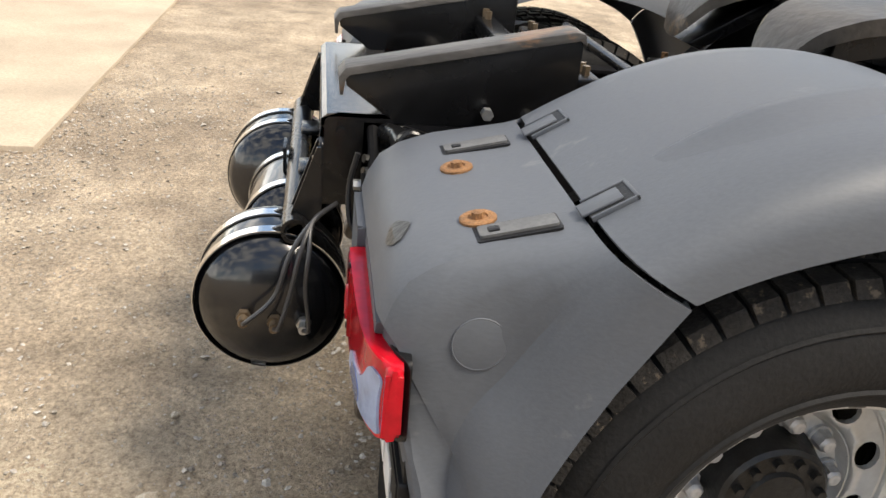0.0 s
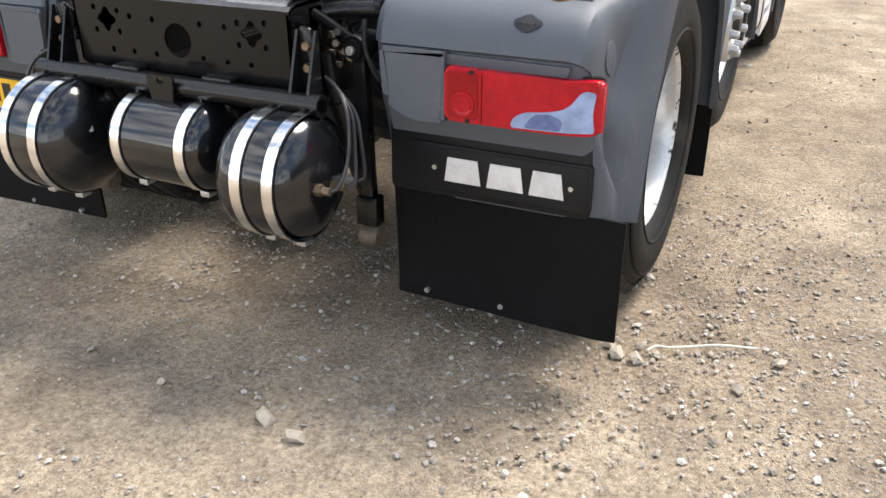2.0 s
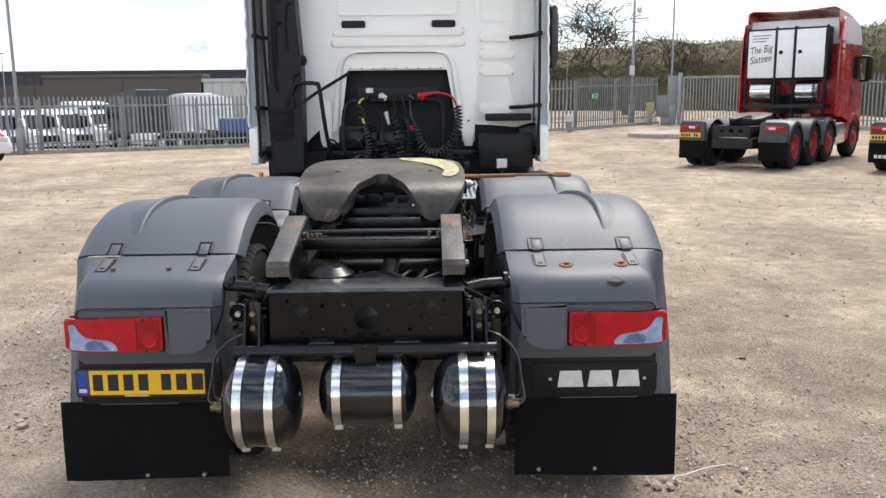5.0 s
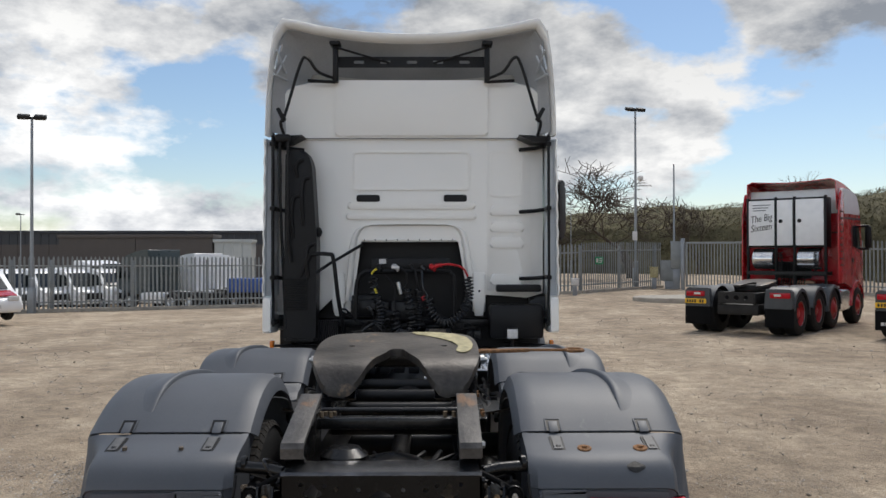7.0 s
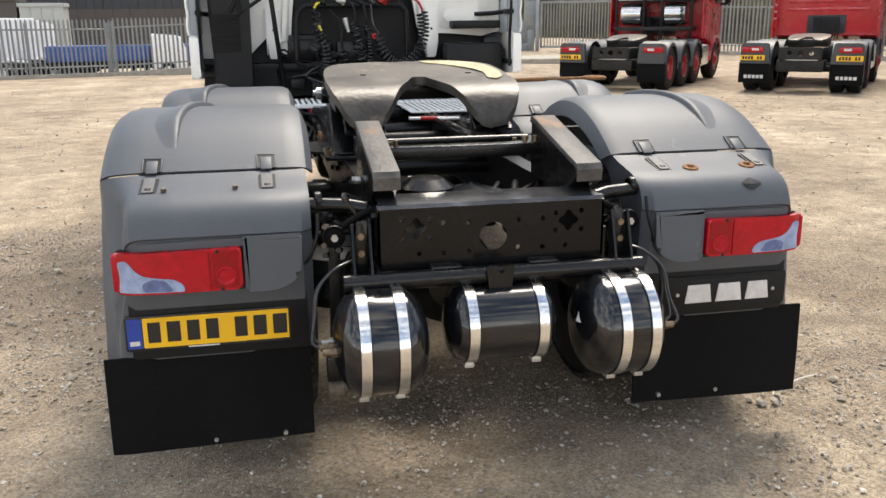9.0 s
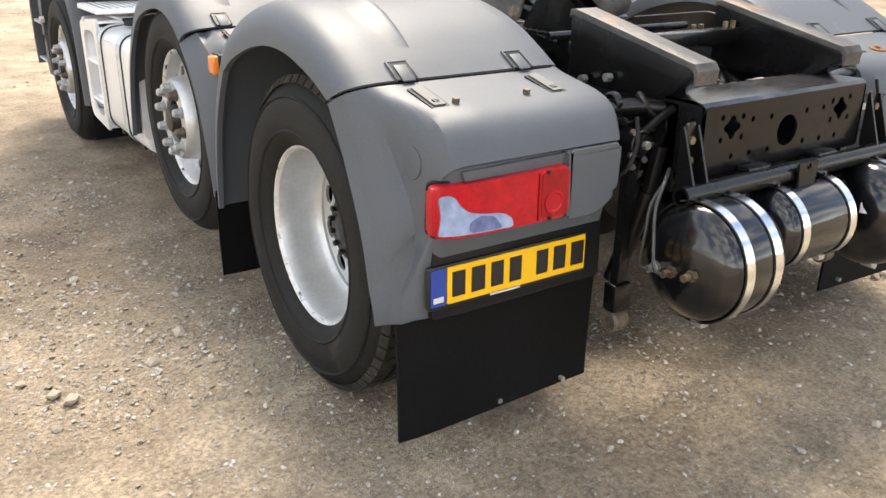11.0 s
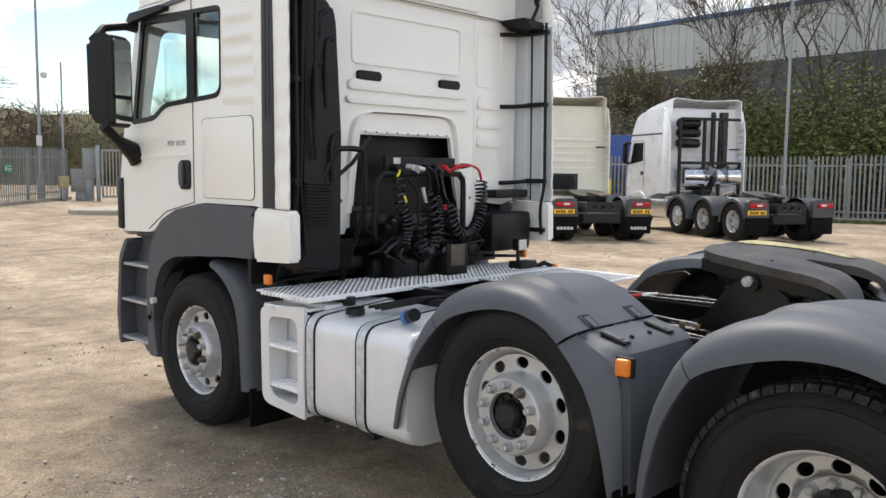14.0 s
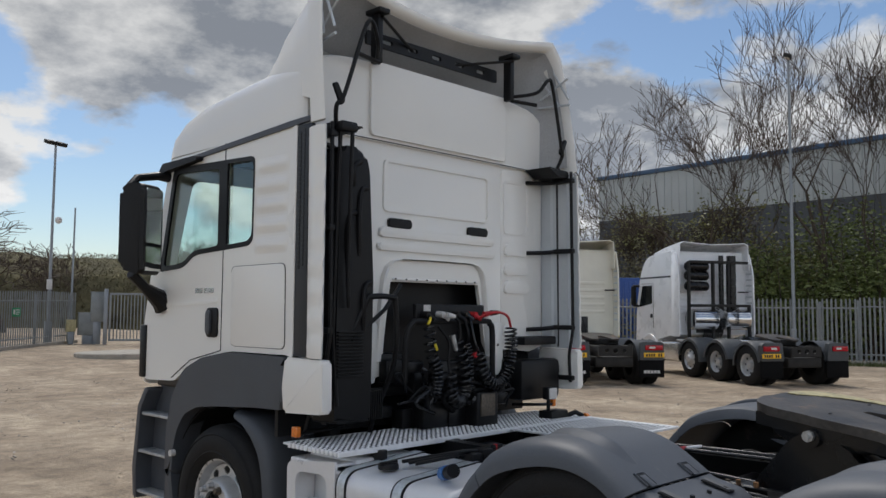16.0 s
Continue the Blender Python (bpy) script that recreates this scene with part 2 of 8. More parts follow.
CLEAR_LENS = mat("clear lamp lens", (0.24, 0.31, 0.48), 0.12, var=0.3, scale=7, bump=0.02, bscale=40, coat=0.5)
ORANGE = mat("amber lens", (0.75, 0.20, 0.02), 0.2, var=0.15, scale=60, bump=0.1, coat=0.4)
PLATE_YELLOW = mat("yellow plate", (0.83, 0.47, 0.012), 0.35, var=0.05, scale=10, bump=0.0)
PLATE_BLUE = mat("blue band", (0.012, 0.05, 0.30), 0.35, var=0.1, scale=10, bump=0.0)
INK = mat("plate black", (0.008, 0.008, 0.008), 0.4, var=0.1, bump=0.0)
LETTER = mat("pale badge", (0.62, 0.60, 0.58), 0.4, var=0.12, scale=30, bump=0.05)
CHROME = mat("chrome badge", (0.55, 0.55, 0.54), 0.25, 0.8, var=0.1, bump=0.0)
BLUE_CAP = mat("blue cap", (0.06, 0.17, 0.42), 0.4, var=0.15, scale=30, bump=0.1)
HOSE_BLACK = mat("glossy black hose", (0.016, 0.016, 0.017), 0.2, var=0.2, bump=0.03)
RED_HOSE = mat("red line", (0.50, 0.015, 0.02), 0.35, var=0.15, bump=0.05)
YELLOW_HOSE = mat("yellow line", (0.70, 0.55, 0.03), 0.4, var=0.15, bump=0.05)
FIFTH_TOP = mat("greasy bearing plate", (0.06, 0.052, 0.045), 0.42, 0.25, var=0.6, scale=4.5, bump=0.25, bscale=40, wear=(0.19, 0.13, 0.08), wear_at=0.60, wear_scale=4)
GREASE = mat("old pale grease", (0.42, 0.37, 0.2), 0.5, var=0.35, scale=14, bump=0.4, bscale=40)
GALV_FENCE = mat("galvanised palisade", (0.235, 0.25, 0.25), 0.55, 0.25, var=0.18, scale=3, bump=0.05, per_object=0.12)
POLE_GREY = mat("grey lamp pole", (0.27, 0.29, 0.31), 0.45, 0.4, var=0.12, scale=3, bump=0.03)
CONCRETE = mat("kerb concrete", (0.36, 0.33, 0.28), 0.9, var=0.25, scale=5, bump=0.3, bscale=60)
CAB_RED = mat("red truck paint", (0.45, 0.014, 0.022), 0.26, var=0.08, scale=3, bump=0.0, coat=0.4)
CAB_CREAM = mat("cream truck paint", (0.73, 0.70, 0.60), 0.32, var=0.05, scale=3, bump=0.0, coat=0.3)
CAB_SILVER = mat("cool white truck paint", (0.84, 0.85, 0.87), 0.28, var=0.05, scale=3, bump=0.0, coat=0.4)
WHEEL_RED = mat("red wheel paint", (0.36, 0.02, 0.022), 0.35, var=0.15, scale=8, bump=0.02)
PARKED_BLACK = mat("parked chassis", (0.022, 0.021, 0.02), 0.55, var=0.4, scale=4, bump=0.1)
PARKED_GUARD = mat("parked mudguard", (0.05, 0.055, 0.06), 0.5, var=0.2, scale=4, bump=0.05)
CHROME_TANK = mat("bright tank", (0.66, 0.66, 0.66), 0.18, 0.95, var=0.1, scale=5, bump=0.02)
VAN_WHITE = mat("van paint", (0.82, 0.825, 0.83), 0.3, var=0.05, bump=0.0, coat=0.3)
TRUCK_DARK = mat("dark green truck paint", (0.03, 0.045, 0.048), 0.3, var=0.1, bump=0.0, coat=0.3)
BODY_BLUE = mat("blue body paint", (0.02, 0.075, 0.30), 0.35, var=0.1, bump=0.0)
CLAD_BROWN = mat("brown cladding", (0.075, 0.064, 0.058), 0.6, var=0.1, scale=1, bump=0.0)
CLAD_DARK = mat("dark roof cladding", (0.035, 0.038, 0.045), 0.6, var=0.1, scale=1, bump=0.0)
CLAD_GREY = mat("grey shed cladding", (0.42, 0.44, 0.43), 0.5, 0.1, var=0.16, scale=0.35, bump=0.0, per_object=0.06)
CLAD_LOW = mat("dark shed cladding", (0.075, 0.08, 0.085), 0.6, 0.1, var=0.2, scale=0.5, bump=0.0, per_object=0.08)
BARK = mat("tree bark", (0.085, 0.068, 0.052), 0.9, var=0.35, scale=6, bump=0.4, bscale=40)
TWIG = mat("fine twigs", (0.075, 0.058, 0.046), 0.9, var=0.3, scale=2, bump=0.0)
LEAF = mat("evergreen leaves", (0.115, 0.14, 0.042), 0.6, var=0.5, scale=1.2, bump=0.0)
LEAF_SPRING = mat("new spring leaves", (0.17, 0.165, 0.055), 0.6, var=0.4, scale=1.0, bump=0.0)
WOODS = mat("leafless wood", (0.155, 0.138, 0.078), 0.9, var=0.5, scale=0.5, bump=0.0)
GRASS = mat("rough grass", (0.085, 0.10, 0.03), 0.8, var=0.4, scale=2, bump=0.0)
PEBBLE = mat("loose stones", (0.47, 0.41, 0.33), 0.9, var=0.4, scale=30, bump=0.3, bscale=100)
TWINE = mat("white twine", (0.72, 0.68, 0.58), 0.8, var=0.2, scale=60, bump=0.2)
WINDOW = glass_mat("cab glass", (0.80, 0.90, 0.86))
DARK_GLASS = mat("far window glass", (0.014, 0.018, 0.02), 0.06, var=0.2, scale=2, bump=0.0, coat=0.3)
MIRROR = mat("mirror glass", (0.85, 0.87, 0.88), 0.03, 1.0, var=0.0, bump=0.0)
SEAT = mat("seat cloth", (0.05, 0.05, 0.055), 0.9, var=0.2, scale=20, bump=0.2)

dull(GREY_PLASTIC, 0.35)
dull(RED_LENS, 0.3)
dull(RED_DARK, 0.3)
dull(GLOSS_BLACK, 0.2)
for m_ in (SATIN_BLACK, CHASSIS):
    dull(m_, 0.32)
dull(FLAP_RUBBER, 0.10)
for m_ in (PANEL, TYRE, TREAD, BLACK_PLASTIC, PARKED_BLACK, BARK, TWIG, WOODS, LEAF):
    dull(m_, 0.25)


def ground_mat():
    m = bpy.data.materials.new("compacted stony dirt")
    m.use_nodes = True
    n, l = m.node_tree.nodes, m.node_tree.links
    b = n["Principled BSDF"]
    co = n.new("ShaderNodeTexCoord")

    def noise_node(s, d, rough=0.55):
        k = n.new("ShaderNodeTexNoise")
        k.inputs["Scale"].default_value, k.inputs["Detail"].default_value, k.inputs["Roughness"].default_value = s, d, rough
        l.new(co.outputs["Object"], k.inputs["Vector"])
        return k

    def ramp(src, p0, c0, p1, c1):
        k = n.new("ShaderNodeValToRGB")
        k.color_ramp.elements[0].position, k.color_ramp.elements[1].position = p0, p1
        k.color_ramp.elements[0].color, k.color_ramp.elements[1].color = (*c0, 1), (*c1, 1)
        l.new(src, k.inputs["Fac"])
        return k.outputs["Color"]

    def mix(fac, a, c, kind="MIX"):
        k = n.new("ShaderNodeMix")
        k.data_type, k.blend_type = "RGBA", kind
        if isinstance(fac, float):
            k.inputs[0].default_value = fac
        else:
            l.new(fac, k.inputs[0])
        l.new(a, k.inputs[6])
        l.new(c, k.inputs[7])
        return k.outputs[2]

    patch = ramp(noise_node(0.55, 5).outputs["Fac"], 0.38, (0.25, 0.196, 0.142), 0.62, (0.445, 0.372, 0.282))
    wide = ramp(noise_node(0.11, 3).outputs["Fac"], 0.4, (0.31, 0.25, 0.186), 0.62, (0.455, 0.378, 0.288))
    col = mix(0.45, patch, wide)
    col = mix(0.8, col, ramp(noise_node(3.2, 9, 0.75).outputs["Fac"], 0.36, (0.32, 0.315, 0.31), 0.65, (0.72, 0.71, 0.69)), "OVERLAY")
    grit = noise_node(60, 7, 0.78)
    col = mix(0.85, col, ramp(grit.outputs["Fac"], 0.36, (0.25, 0.24, 0.23), 0.62, (0.80, 0.80, 0.79)), "OVERLAY")
    vor = n.new("ShaderNodeTexVoronoi")
    vor.inputs["Scale"].default_value, vor.inputs["Randomness"].default_value = 58, 1.0
    l.new(co.outputs["Object"], vor.inputs["Vector"])
    stone = ramp(vor.outputs["Distance"], 0.16, (1, 1, 1), 0.27, (0, 0, 0))
    where = ramp(noise_node(1.6, 5, 0.65).outputs["Fac"], 0.46, (0, 0, 0), 0.62, (1, 1, 1))
    stones = mix(1.0, stone, where, "MULTIPLY")
    bw = n.new("ShaderNodeRGBToBW")
    l.new(stones, bw.inputs["Color"])
    tone = n.new("ShaderNodeHueSaturation")
    tone.inputs["Saturation"].default_value, tone.inputs["Value"].default_value = 0.25, 0.75
    l.new(vor.outputs["Color"], tone.inputs["Color"])
    tint = n.new("ShaderNodeMix")
    tint.data_type = "RGBA"
    tint.inputs[0].default_value, tint.inputs[7].default_value = 0.55, (0.43, 0.38, 0.315, 1)
    l.new(tone.outputs["Color"], tint.inputs[6])
    fac = n.new("ShaderNodeMath")
    fac.operation = "MULTIPLY"
    fac.inputs[1].default_value = 0.75
    l.new(bw.outputs["Val"], fac.inputs[0])
    col = mix(fac.outputs[0], col, tint.outputs[2])
    track = n.new("ShaderNodeTexWave")
    track.inputs["Scale"].default_value, track.inputs["Distortion"].default_value, track.inputs["Detail"].default_value, track.inputs["Detail Scale"].default_value = 0.13, 7.0, 4.0, 0.7
    l.new(co.outputs["Object"], track.inputs["Vector"])
    col = mix(0.28, col, ramp(track.outputs["Fac"], 0.25, (0.36, 0.35, 0.34), 0.8, (0.62, 0.62, 0.62)), "OVERLAY")
    # a darker, mottled stretch of soil behind the truck
    def blot(centre, size, tone, amount):
        nonlocal col
        mp, ln, wob = n.new("ShaderNodeMapping"), n.new("ShaderNodeVectorMath"), n.new("ShaderNodeMath")
        mp.inputs["Location"].default_value = (-centre[0] / size[0], -centre[1] / size[1], 0)
        mp.inputs["Scale"].default_value = (1 / size[0], 1 / size[1], 0)
        l.new(co.outputs["Object"], mp.inputs["Vector"])
        ln.operation = "LENGTH"
        l.new(mp.outputs["Vector"], ln.inputs[0])
        wob.operation = "MULTIPLY_ADD"
        wob.inputs[1].default_value = 1.3
        l.new(noise_node(1.3, 6, 0.65).outputs["Fac"], wob.inputs[0])
        l.new(ln.outputs["Value"], wob.inputs[2])
        col = mix(ramp(wob.outputs[0], 1.05, (amount,) * 3, 1.85, (0, 0, 0)), col, ramp(noise_node(2.1, 6).outputs["Fac"], 0.35, tone[0], 0.65, tone[1]), "MULTIPLY")

    blot((0.9, -0.9), (2.3, 1.5), ((0.66, 0.64, 0.62), (0.92, 0.91, 0.90)), 0.8)
    l.new(col, b.inputs["Base Color"])
    b.inputs["Roughness"].default_value = 0.95
    add = n.new("ShaderNodeMath")
    add.operation = "MULTIPLY_ADD"
    add.inputs[1].default_value = 0.9
    l.new(bw.outputs["Val"], add.inputs[0])
    l.new(grit.outputs["Fac"], add.inputs[2])
    bp = n.new("ShaderNodeBump")
    bp.inputs["Strength"].default_value, bp.inputs["Distance"].default_value = 0.95, 0.016
    l.new(add.outputs[0], bp.inputs["Height"])
    l.new(bp.outputs["Normal"], b.inputs["Normal"])
    return m


DIRT = ground_mat()


# ---- mesh helpers ----
def part(name, bm, material, parent=None, label="", smooth=30, kind=""):
    """Links a bmesh as one mesh object under a thing or a part."""
    bmesh.ops.remove_doubles(bm, verts=bm.verts, dist=1e-5)
    bmesh.ops.recalc_face_normals(bm, faces=bm.faces)
    me = bpy.data.meshes.new(name)
    bm.to_mesh(me)
    bm.free()
    me.materials.append(material)
    if smooth:
        me.polygons.foreach_set("use_smooth", [True] * len(me.polygons))
        me.set_sharp_from_angle(angle=radians(smooth))
    ob = new(name, me)
    ob.parent = parent
    if label:
        ob["label"] = label
    if kind:
        ob["kind"] = kind
    return ob


def share(ob, parent, m=None):
    """One more part on the same mesh."""
    o = new(ob.name.split(".")[0], ob.data)
    o.parent = parent
    if m is not None:
        o.matrix_basis = m
    if "label" in ob:
        o["label"] = ob["label"]
    return o


def B():
    return bmesh.new()


def box(bm, x0, x1, y0, y1, z0, z1, bevel=0.0, seg=2, m=None):
    vs = [bm.verts.new((x, y, z)) for x in (x0, x1) for y in (y0, y1) for z in (z0, z1)]
    idx = ((0, 1, 3, 2), (4, 6, 7, 5), (0, 4, 5, 1), (2, 3, 7, 6), (0, 2, 6, 4), (1, 5, 7, 3))
    fs = [bm.faces.new([vs[i] for i in f]) for f in idx]
    if m is not None:
        bmesh.ops.transform(bm, matrix=m, verts=vs)
    if bevel:
        es = list({e for f in fs for e in f.edges})
        bmesh.ops.bevel(bm, geom=es, offset=bevel, segments=seg, affect="EDGES", profile=0.5)
    return bm


def frame_of(d):
    d = Vector(d).normalized()
    a = Vector((0, 0, 1)) if abs(d.z) < 0.9 else Vector((1, 0, 0))
    u = d.cross(a).normalized()
    return u, d.cross(u).normalized()


def ring(bm, c, u, v, r, seg, start=0.0, r2=None):
    return [bm.verts.new(Vector(c) + u * (r * math.cos(start + 2 * math.pi * i / seg)) + v * ((r2 or r) * math.sin(start + 2 * math.pi * i / seg))) for i in range(seg)]


def bridge(bm, a, b, closed=True):
    k = len(a)
    for i in range(k if closed else k - 1):
        bm.faces.new((a[i], a[(i + 1) % k], b[(i + 1) % k], b[i]))


def cyl(bm, p0, p1, r, seg=16, r2=None, caps=True):
    u, v = frame_of(Vector(p1) - Vector(p0))
    a, b = ring(bm, p0, u, v, r, seg), ring(bm, p1, u, v, r2 if r2 is not None else r, seg)
    bridge(bm, a, b)
    if caps:
        bm.faces.new(a[::-1])
        bm.faces.new(b)
    return bm


def tube(bm, pts, r, seg=8, caps=True):
    """A round bar along a line of points."""
    pts = [Vector(p) for p in pts]
    prev, u = None, None
    for i, p in enumerate(pts):
        d = ((pts[min(i + 1, len(pts) - 1)] - p).normalized() + (p - pts[max(i - 1, 0)]).normalized()).normalized()
        if u is None:
            u, v = frame_of(d)
        else:
            u = (u - d * u.dot(d)).normalized()
            v = d.cross(u)
        rg = ring(bm, p, u, v, r[i] if isinstance(r, (list, tuple)) else r, seg)
        if prev:
            bridge(bm, prev, rg)
        elif caps:
            bm.faces.new(rg[::-1])
        prev = rg
    if caps:
        bm.faces.new(prev)
    return bm


def curve_pts(pts, n=6):
    """Catmull-Rom through the points."""
    p = [Vector(q) for q in pts]
    p = [p[0] * 2 - p[1]] + p + [p[-1] * 2 - p[-2]]
    out = []
    for i in range(1, len(p) - 2):
        for k in range(n):
            t = k / n
            out.append(0.5 * (2 * p[i] + (p[i + 1] - p[i - 1]) * t + (2 * p[i - 1] - 5 * p[i] + 4 * p[i + 1] - p[i + 2]) * t * t + (3 * p[i] - p[i - 1] - 3 * p[i + 1] + p[i + 2]) * t ** 3))
    return out + [p[-2]]


def lathe(bm, prof, c, axis=(1, 0, 0), seg=48, closed=False):
    """Turns (along, radius) pairs about an axis through c."""
    ax = Vector(axis).normalized()
    u, v = frame_of(ax)
    rings = [ring(bm, Vector(c) + ax * a, u, v, max(r, 1e-4), seg) for a, r in prof]
    for a, b in zip(rings, rings[1:]):
        bridge(bm, a, b)
    if closed:
        bridge(bm, rings[-1], rings[0])
    return bm


def prism(bm, poly, axis, a0, a1, bevel=0.0, seg=2):
    """A polygon of two coordinates, pushed along x, y or z."""
    def at(p, a):
        return {"x": (a, p[0], p[1]), "y": (p[0], a, p[1]), "z": (p[0], p[1], a)}[axis]
    lo, hi = [bm.verts.new(at(p, a0)) for p in poly], [bm.verts.new(at(p, a1)) for p in poly]
    fs = [bm.faces.new(lo[::-1]), bm.faces.new(hi)]
    k = len(poly)
    for i in range(k):
        fs.append(bm.faces.new((lo[i], lo[(i + 1) % k], hi[(i + 1) % k], hi[i])))
    if bevel:
        es = list({e for f in fs[:2] for e in f.edges})
        bmesh.ops.bevel(bm, geom=es, offset=bevel, segments=seg, affect="EDGES", profile=0.5)
    return bm


def rounded(pts, r, n=5):
    """A polygon with its corners rounded; r is one radius or one for each corner."""
    out, k = [], len(pts)
    for i, p in enumerate(pts):
        ri = r[i] if isinstance(r, (list, tuple)) else r
        p, a, b = Vector(p), Vector(pts[i - 1]), Vector(pts[(i + 1) % k])
        if ri <= 0:
            out.append(tuple(p))
            continue
        d1, d2 = (a - p), (b - p)
        q = min(ri, d1.length * 0.49, d2.length * 0.49)
        s, e = p + d1.normalized() * q, p + d2.normalized() * q
        for j in range(n + 1):
            t = j / n
            out.append(tuple((1 - t) ** 2 * s + 2 * t * (1 - t) * p + t * t * e))
    return out


def oval(cx, cy, rx, ry, n=16):
    return [(cx + rx * math.cos(2 * math.pi * i / n), cy + ry * math.sin(2 * math.pi * i / n)) for i in range(n)]


def holed(bm, outer, holes, axis, a0, a1):
    """A plate with openings that go right through it."""
    def at(p):
        return {"x": (a0, p[0], p[1]), "y": (p[0], a0, p[1]), "z": (p[0], p[1], a0)}[axis]
    es = []
    for loop in (outer, *holes):
        vs = [bm.verts.new(at(p)) for p in loop]
        es += [bm.edges.new((vs[i], vs[(i + 1) % len(vs)])) for i in range(len(vs))]
    fs = [g for g in bmesh.ops.triangle_fill(bm, use_beauty=True, use_dissolve=False, edges=es)["geom"] if isinstance(g, bmesh.types.BMFace)]
    ex = bmesh.ops.extrude_face_region(bm, geom=fs, use_keep_orig=True)
    d = {"x": (a1 - a0, 0, 0), "y": (0, a1 - a0, 0), "z": (0, 0, a1 - a0)}[axis]
    bmesh.ops.translate(bm, verts=[g for g in ex["geom"] if isinstance(g, bmesh.types.BMVert)], vec=d)
    return bm


def skin(bm, rows, thick=0.0, closed=False):
    """A sheet through rows of points, with a thickness."""
    vr = [[bm.verts.new(p) for p in r] for r in rows]
    fs = []
    for a, b in zip(vr, vr[1:]):
        k = len(a)
        for i in range(k if closed else k - 1):
            fs.append(bm.faces.new((a[i], a[(i + 1) % k], b[(i + 1) % k], b[i])))
    if thick:
        bmesh.ops.recalc_face_normals(bm, faces=fs)
        bmesh.ops.solidify(bm, geom=fs, thickness=thick)
    return bm


def thing(name, label, category, m=None, group="", kind=""):
    e = new(name)
    if m is not None:
        e.matrix_world = m
    return tagged(e, label, category, group, kind)


def mirrored(bm, s):
    if s > 0:
        bmesh.ops.scale(bm, vec=(-1, 1, 1), verts=bm.verts)
    return bm

# ---- ground ----
def fall(x, y):
    """The yard is level round the truck and falls towards the far fence and the lower lot behind it."""
    t = min(1.0, max(0.0, (7.0 - x) / 10.0))
    t = t * t * (3 - 2 * t)
    z = -0.010 * max(0.0, min(y, 31.0) - 9.0)
    if y > 31:
        z -= min(0.95, (y - 31) * 0.085)
    rise = min(1.0, max(0.0, (y - 23) / 11)) * min(1.0, max(0.0, (x - 1.0) / 4.0)) * min(1.0, max(0.0, (30.0 - x) / 8.0))
    return z * t + 0.32 * rise


def ground():
    u = np.sinh(np.linspace(-6.3, 6.3, 250)) / np.sinh(6.3) * 900
    bm = B()
    grid = []
    for y in u + 1.5:
        row = []
        for x in u - 0.5:
            near = math.exp(-(x * x + y * y) / 400)
            h = 0.010 * noise.noise((x * 1.1, y * 1.1, 0)) * near + 0.006 * noise.noise((x * 4.1, y * 4.1, 3)) * near
            row.append(bm.verts.new((x, y, fall(x, y) + h - 0.006)))
        grid.append(row)
    for a, b in zip(grid, grid[1:]):
        bridge(bm, a, b, closed=False)
    return tagged(part("ground", bm, DIRT, None), "dry compacted dirt and gravel yard with loose stones", "ground", kind="structure")


ground()


# ---- the tractor unit ----
truck = thing("tractor_unit", "white six-wheel tractor unit with dark grey mudguards and raised middle axle", "truck")

TYRE_PROFILE = [(.035, .288), (.014, .298), (-.014, .335), (-.024, .38), (-.022, .425), (-.004, .465), (.020, .492), (.045, .506), (.085, .511), (.088, .498), (.100, .498), (.103, .512), (.148, .513), (.151, .500), (.163, .500), (.166, .513), (.212, .512), (.215, .498), (.227, .498), (.230, .511), (.270, .506), (.287, .492), (.303, .465), (.313, .425), (.315, .38), (.311, .335), (.300, .298), (.28, .288)]


def tyre(parent, c, inward, drive=False, name="tyre"):
    bm = B()
    lathe(bm, TYRE_PROFILE, c, (inward, 0, 0), 72)
    for k, (uu, rr) in enumerate(((-.008, 0.452), (-.013, 0.345))):
        lathe(bm, [(uu - 0.004, rr - 0.006), (uu - 0.009, rr), (uu - 0.004, rr + 0.006)], c, (inward, 0, 0), 72)
    ob = part(name, bm, TYRE, parent)
    if drive:
        bm = B()
        n = 62
        for i in range(n):
            for u0, u1, off in ((0.010, 0.078, 0), (0.237, 0.305, 0.5), (0.106, 0.145, 0.3), (0.170, 0.208, 0.7)):
                a = 2 * math.pi * (i + off) / n
                m = Matrix.Translation(c) @ Matrix.Rotation(a, 4, "X")
                side = u0 < 0.02 or u1 > 0.30
                z0, z1 = (0.492, 0.517) if side else (0.50, 0.519)
                vs = [(u0 + (0.016 if u0 < 0.02 else 0), z1), (u1 - (0.016 if u1 > 0.30 else 0), z1), (u1, z0), (u0, z0)]
                w = 0.0212 if side else 0.0205
                a0 = [bm.verts.new(m @ Vector((inward * x, -w, z))) for x, z in vs]
                b0 = [bm.verts.new(m @ Vector((inward * x, w, z))) for x, z in vs]
                bm.faces.new(a0)
                bm.faces.new(b0[::-1])
                bridge(bm, a0, b0)
        part("tread_block", bm, TREAD, ob, "worn dusty drive tread blocks", smooth=0, kind="stuff")
    return ob


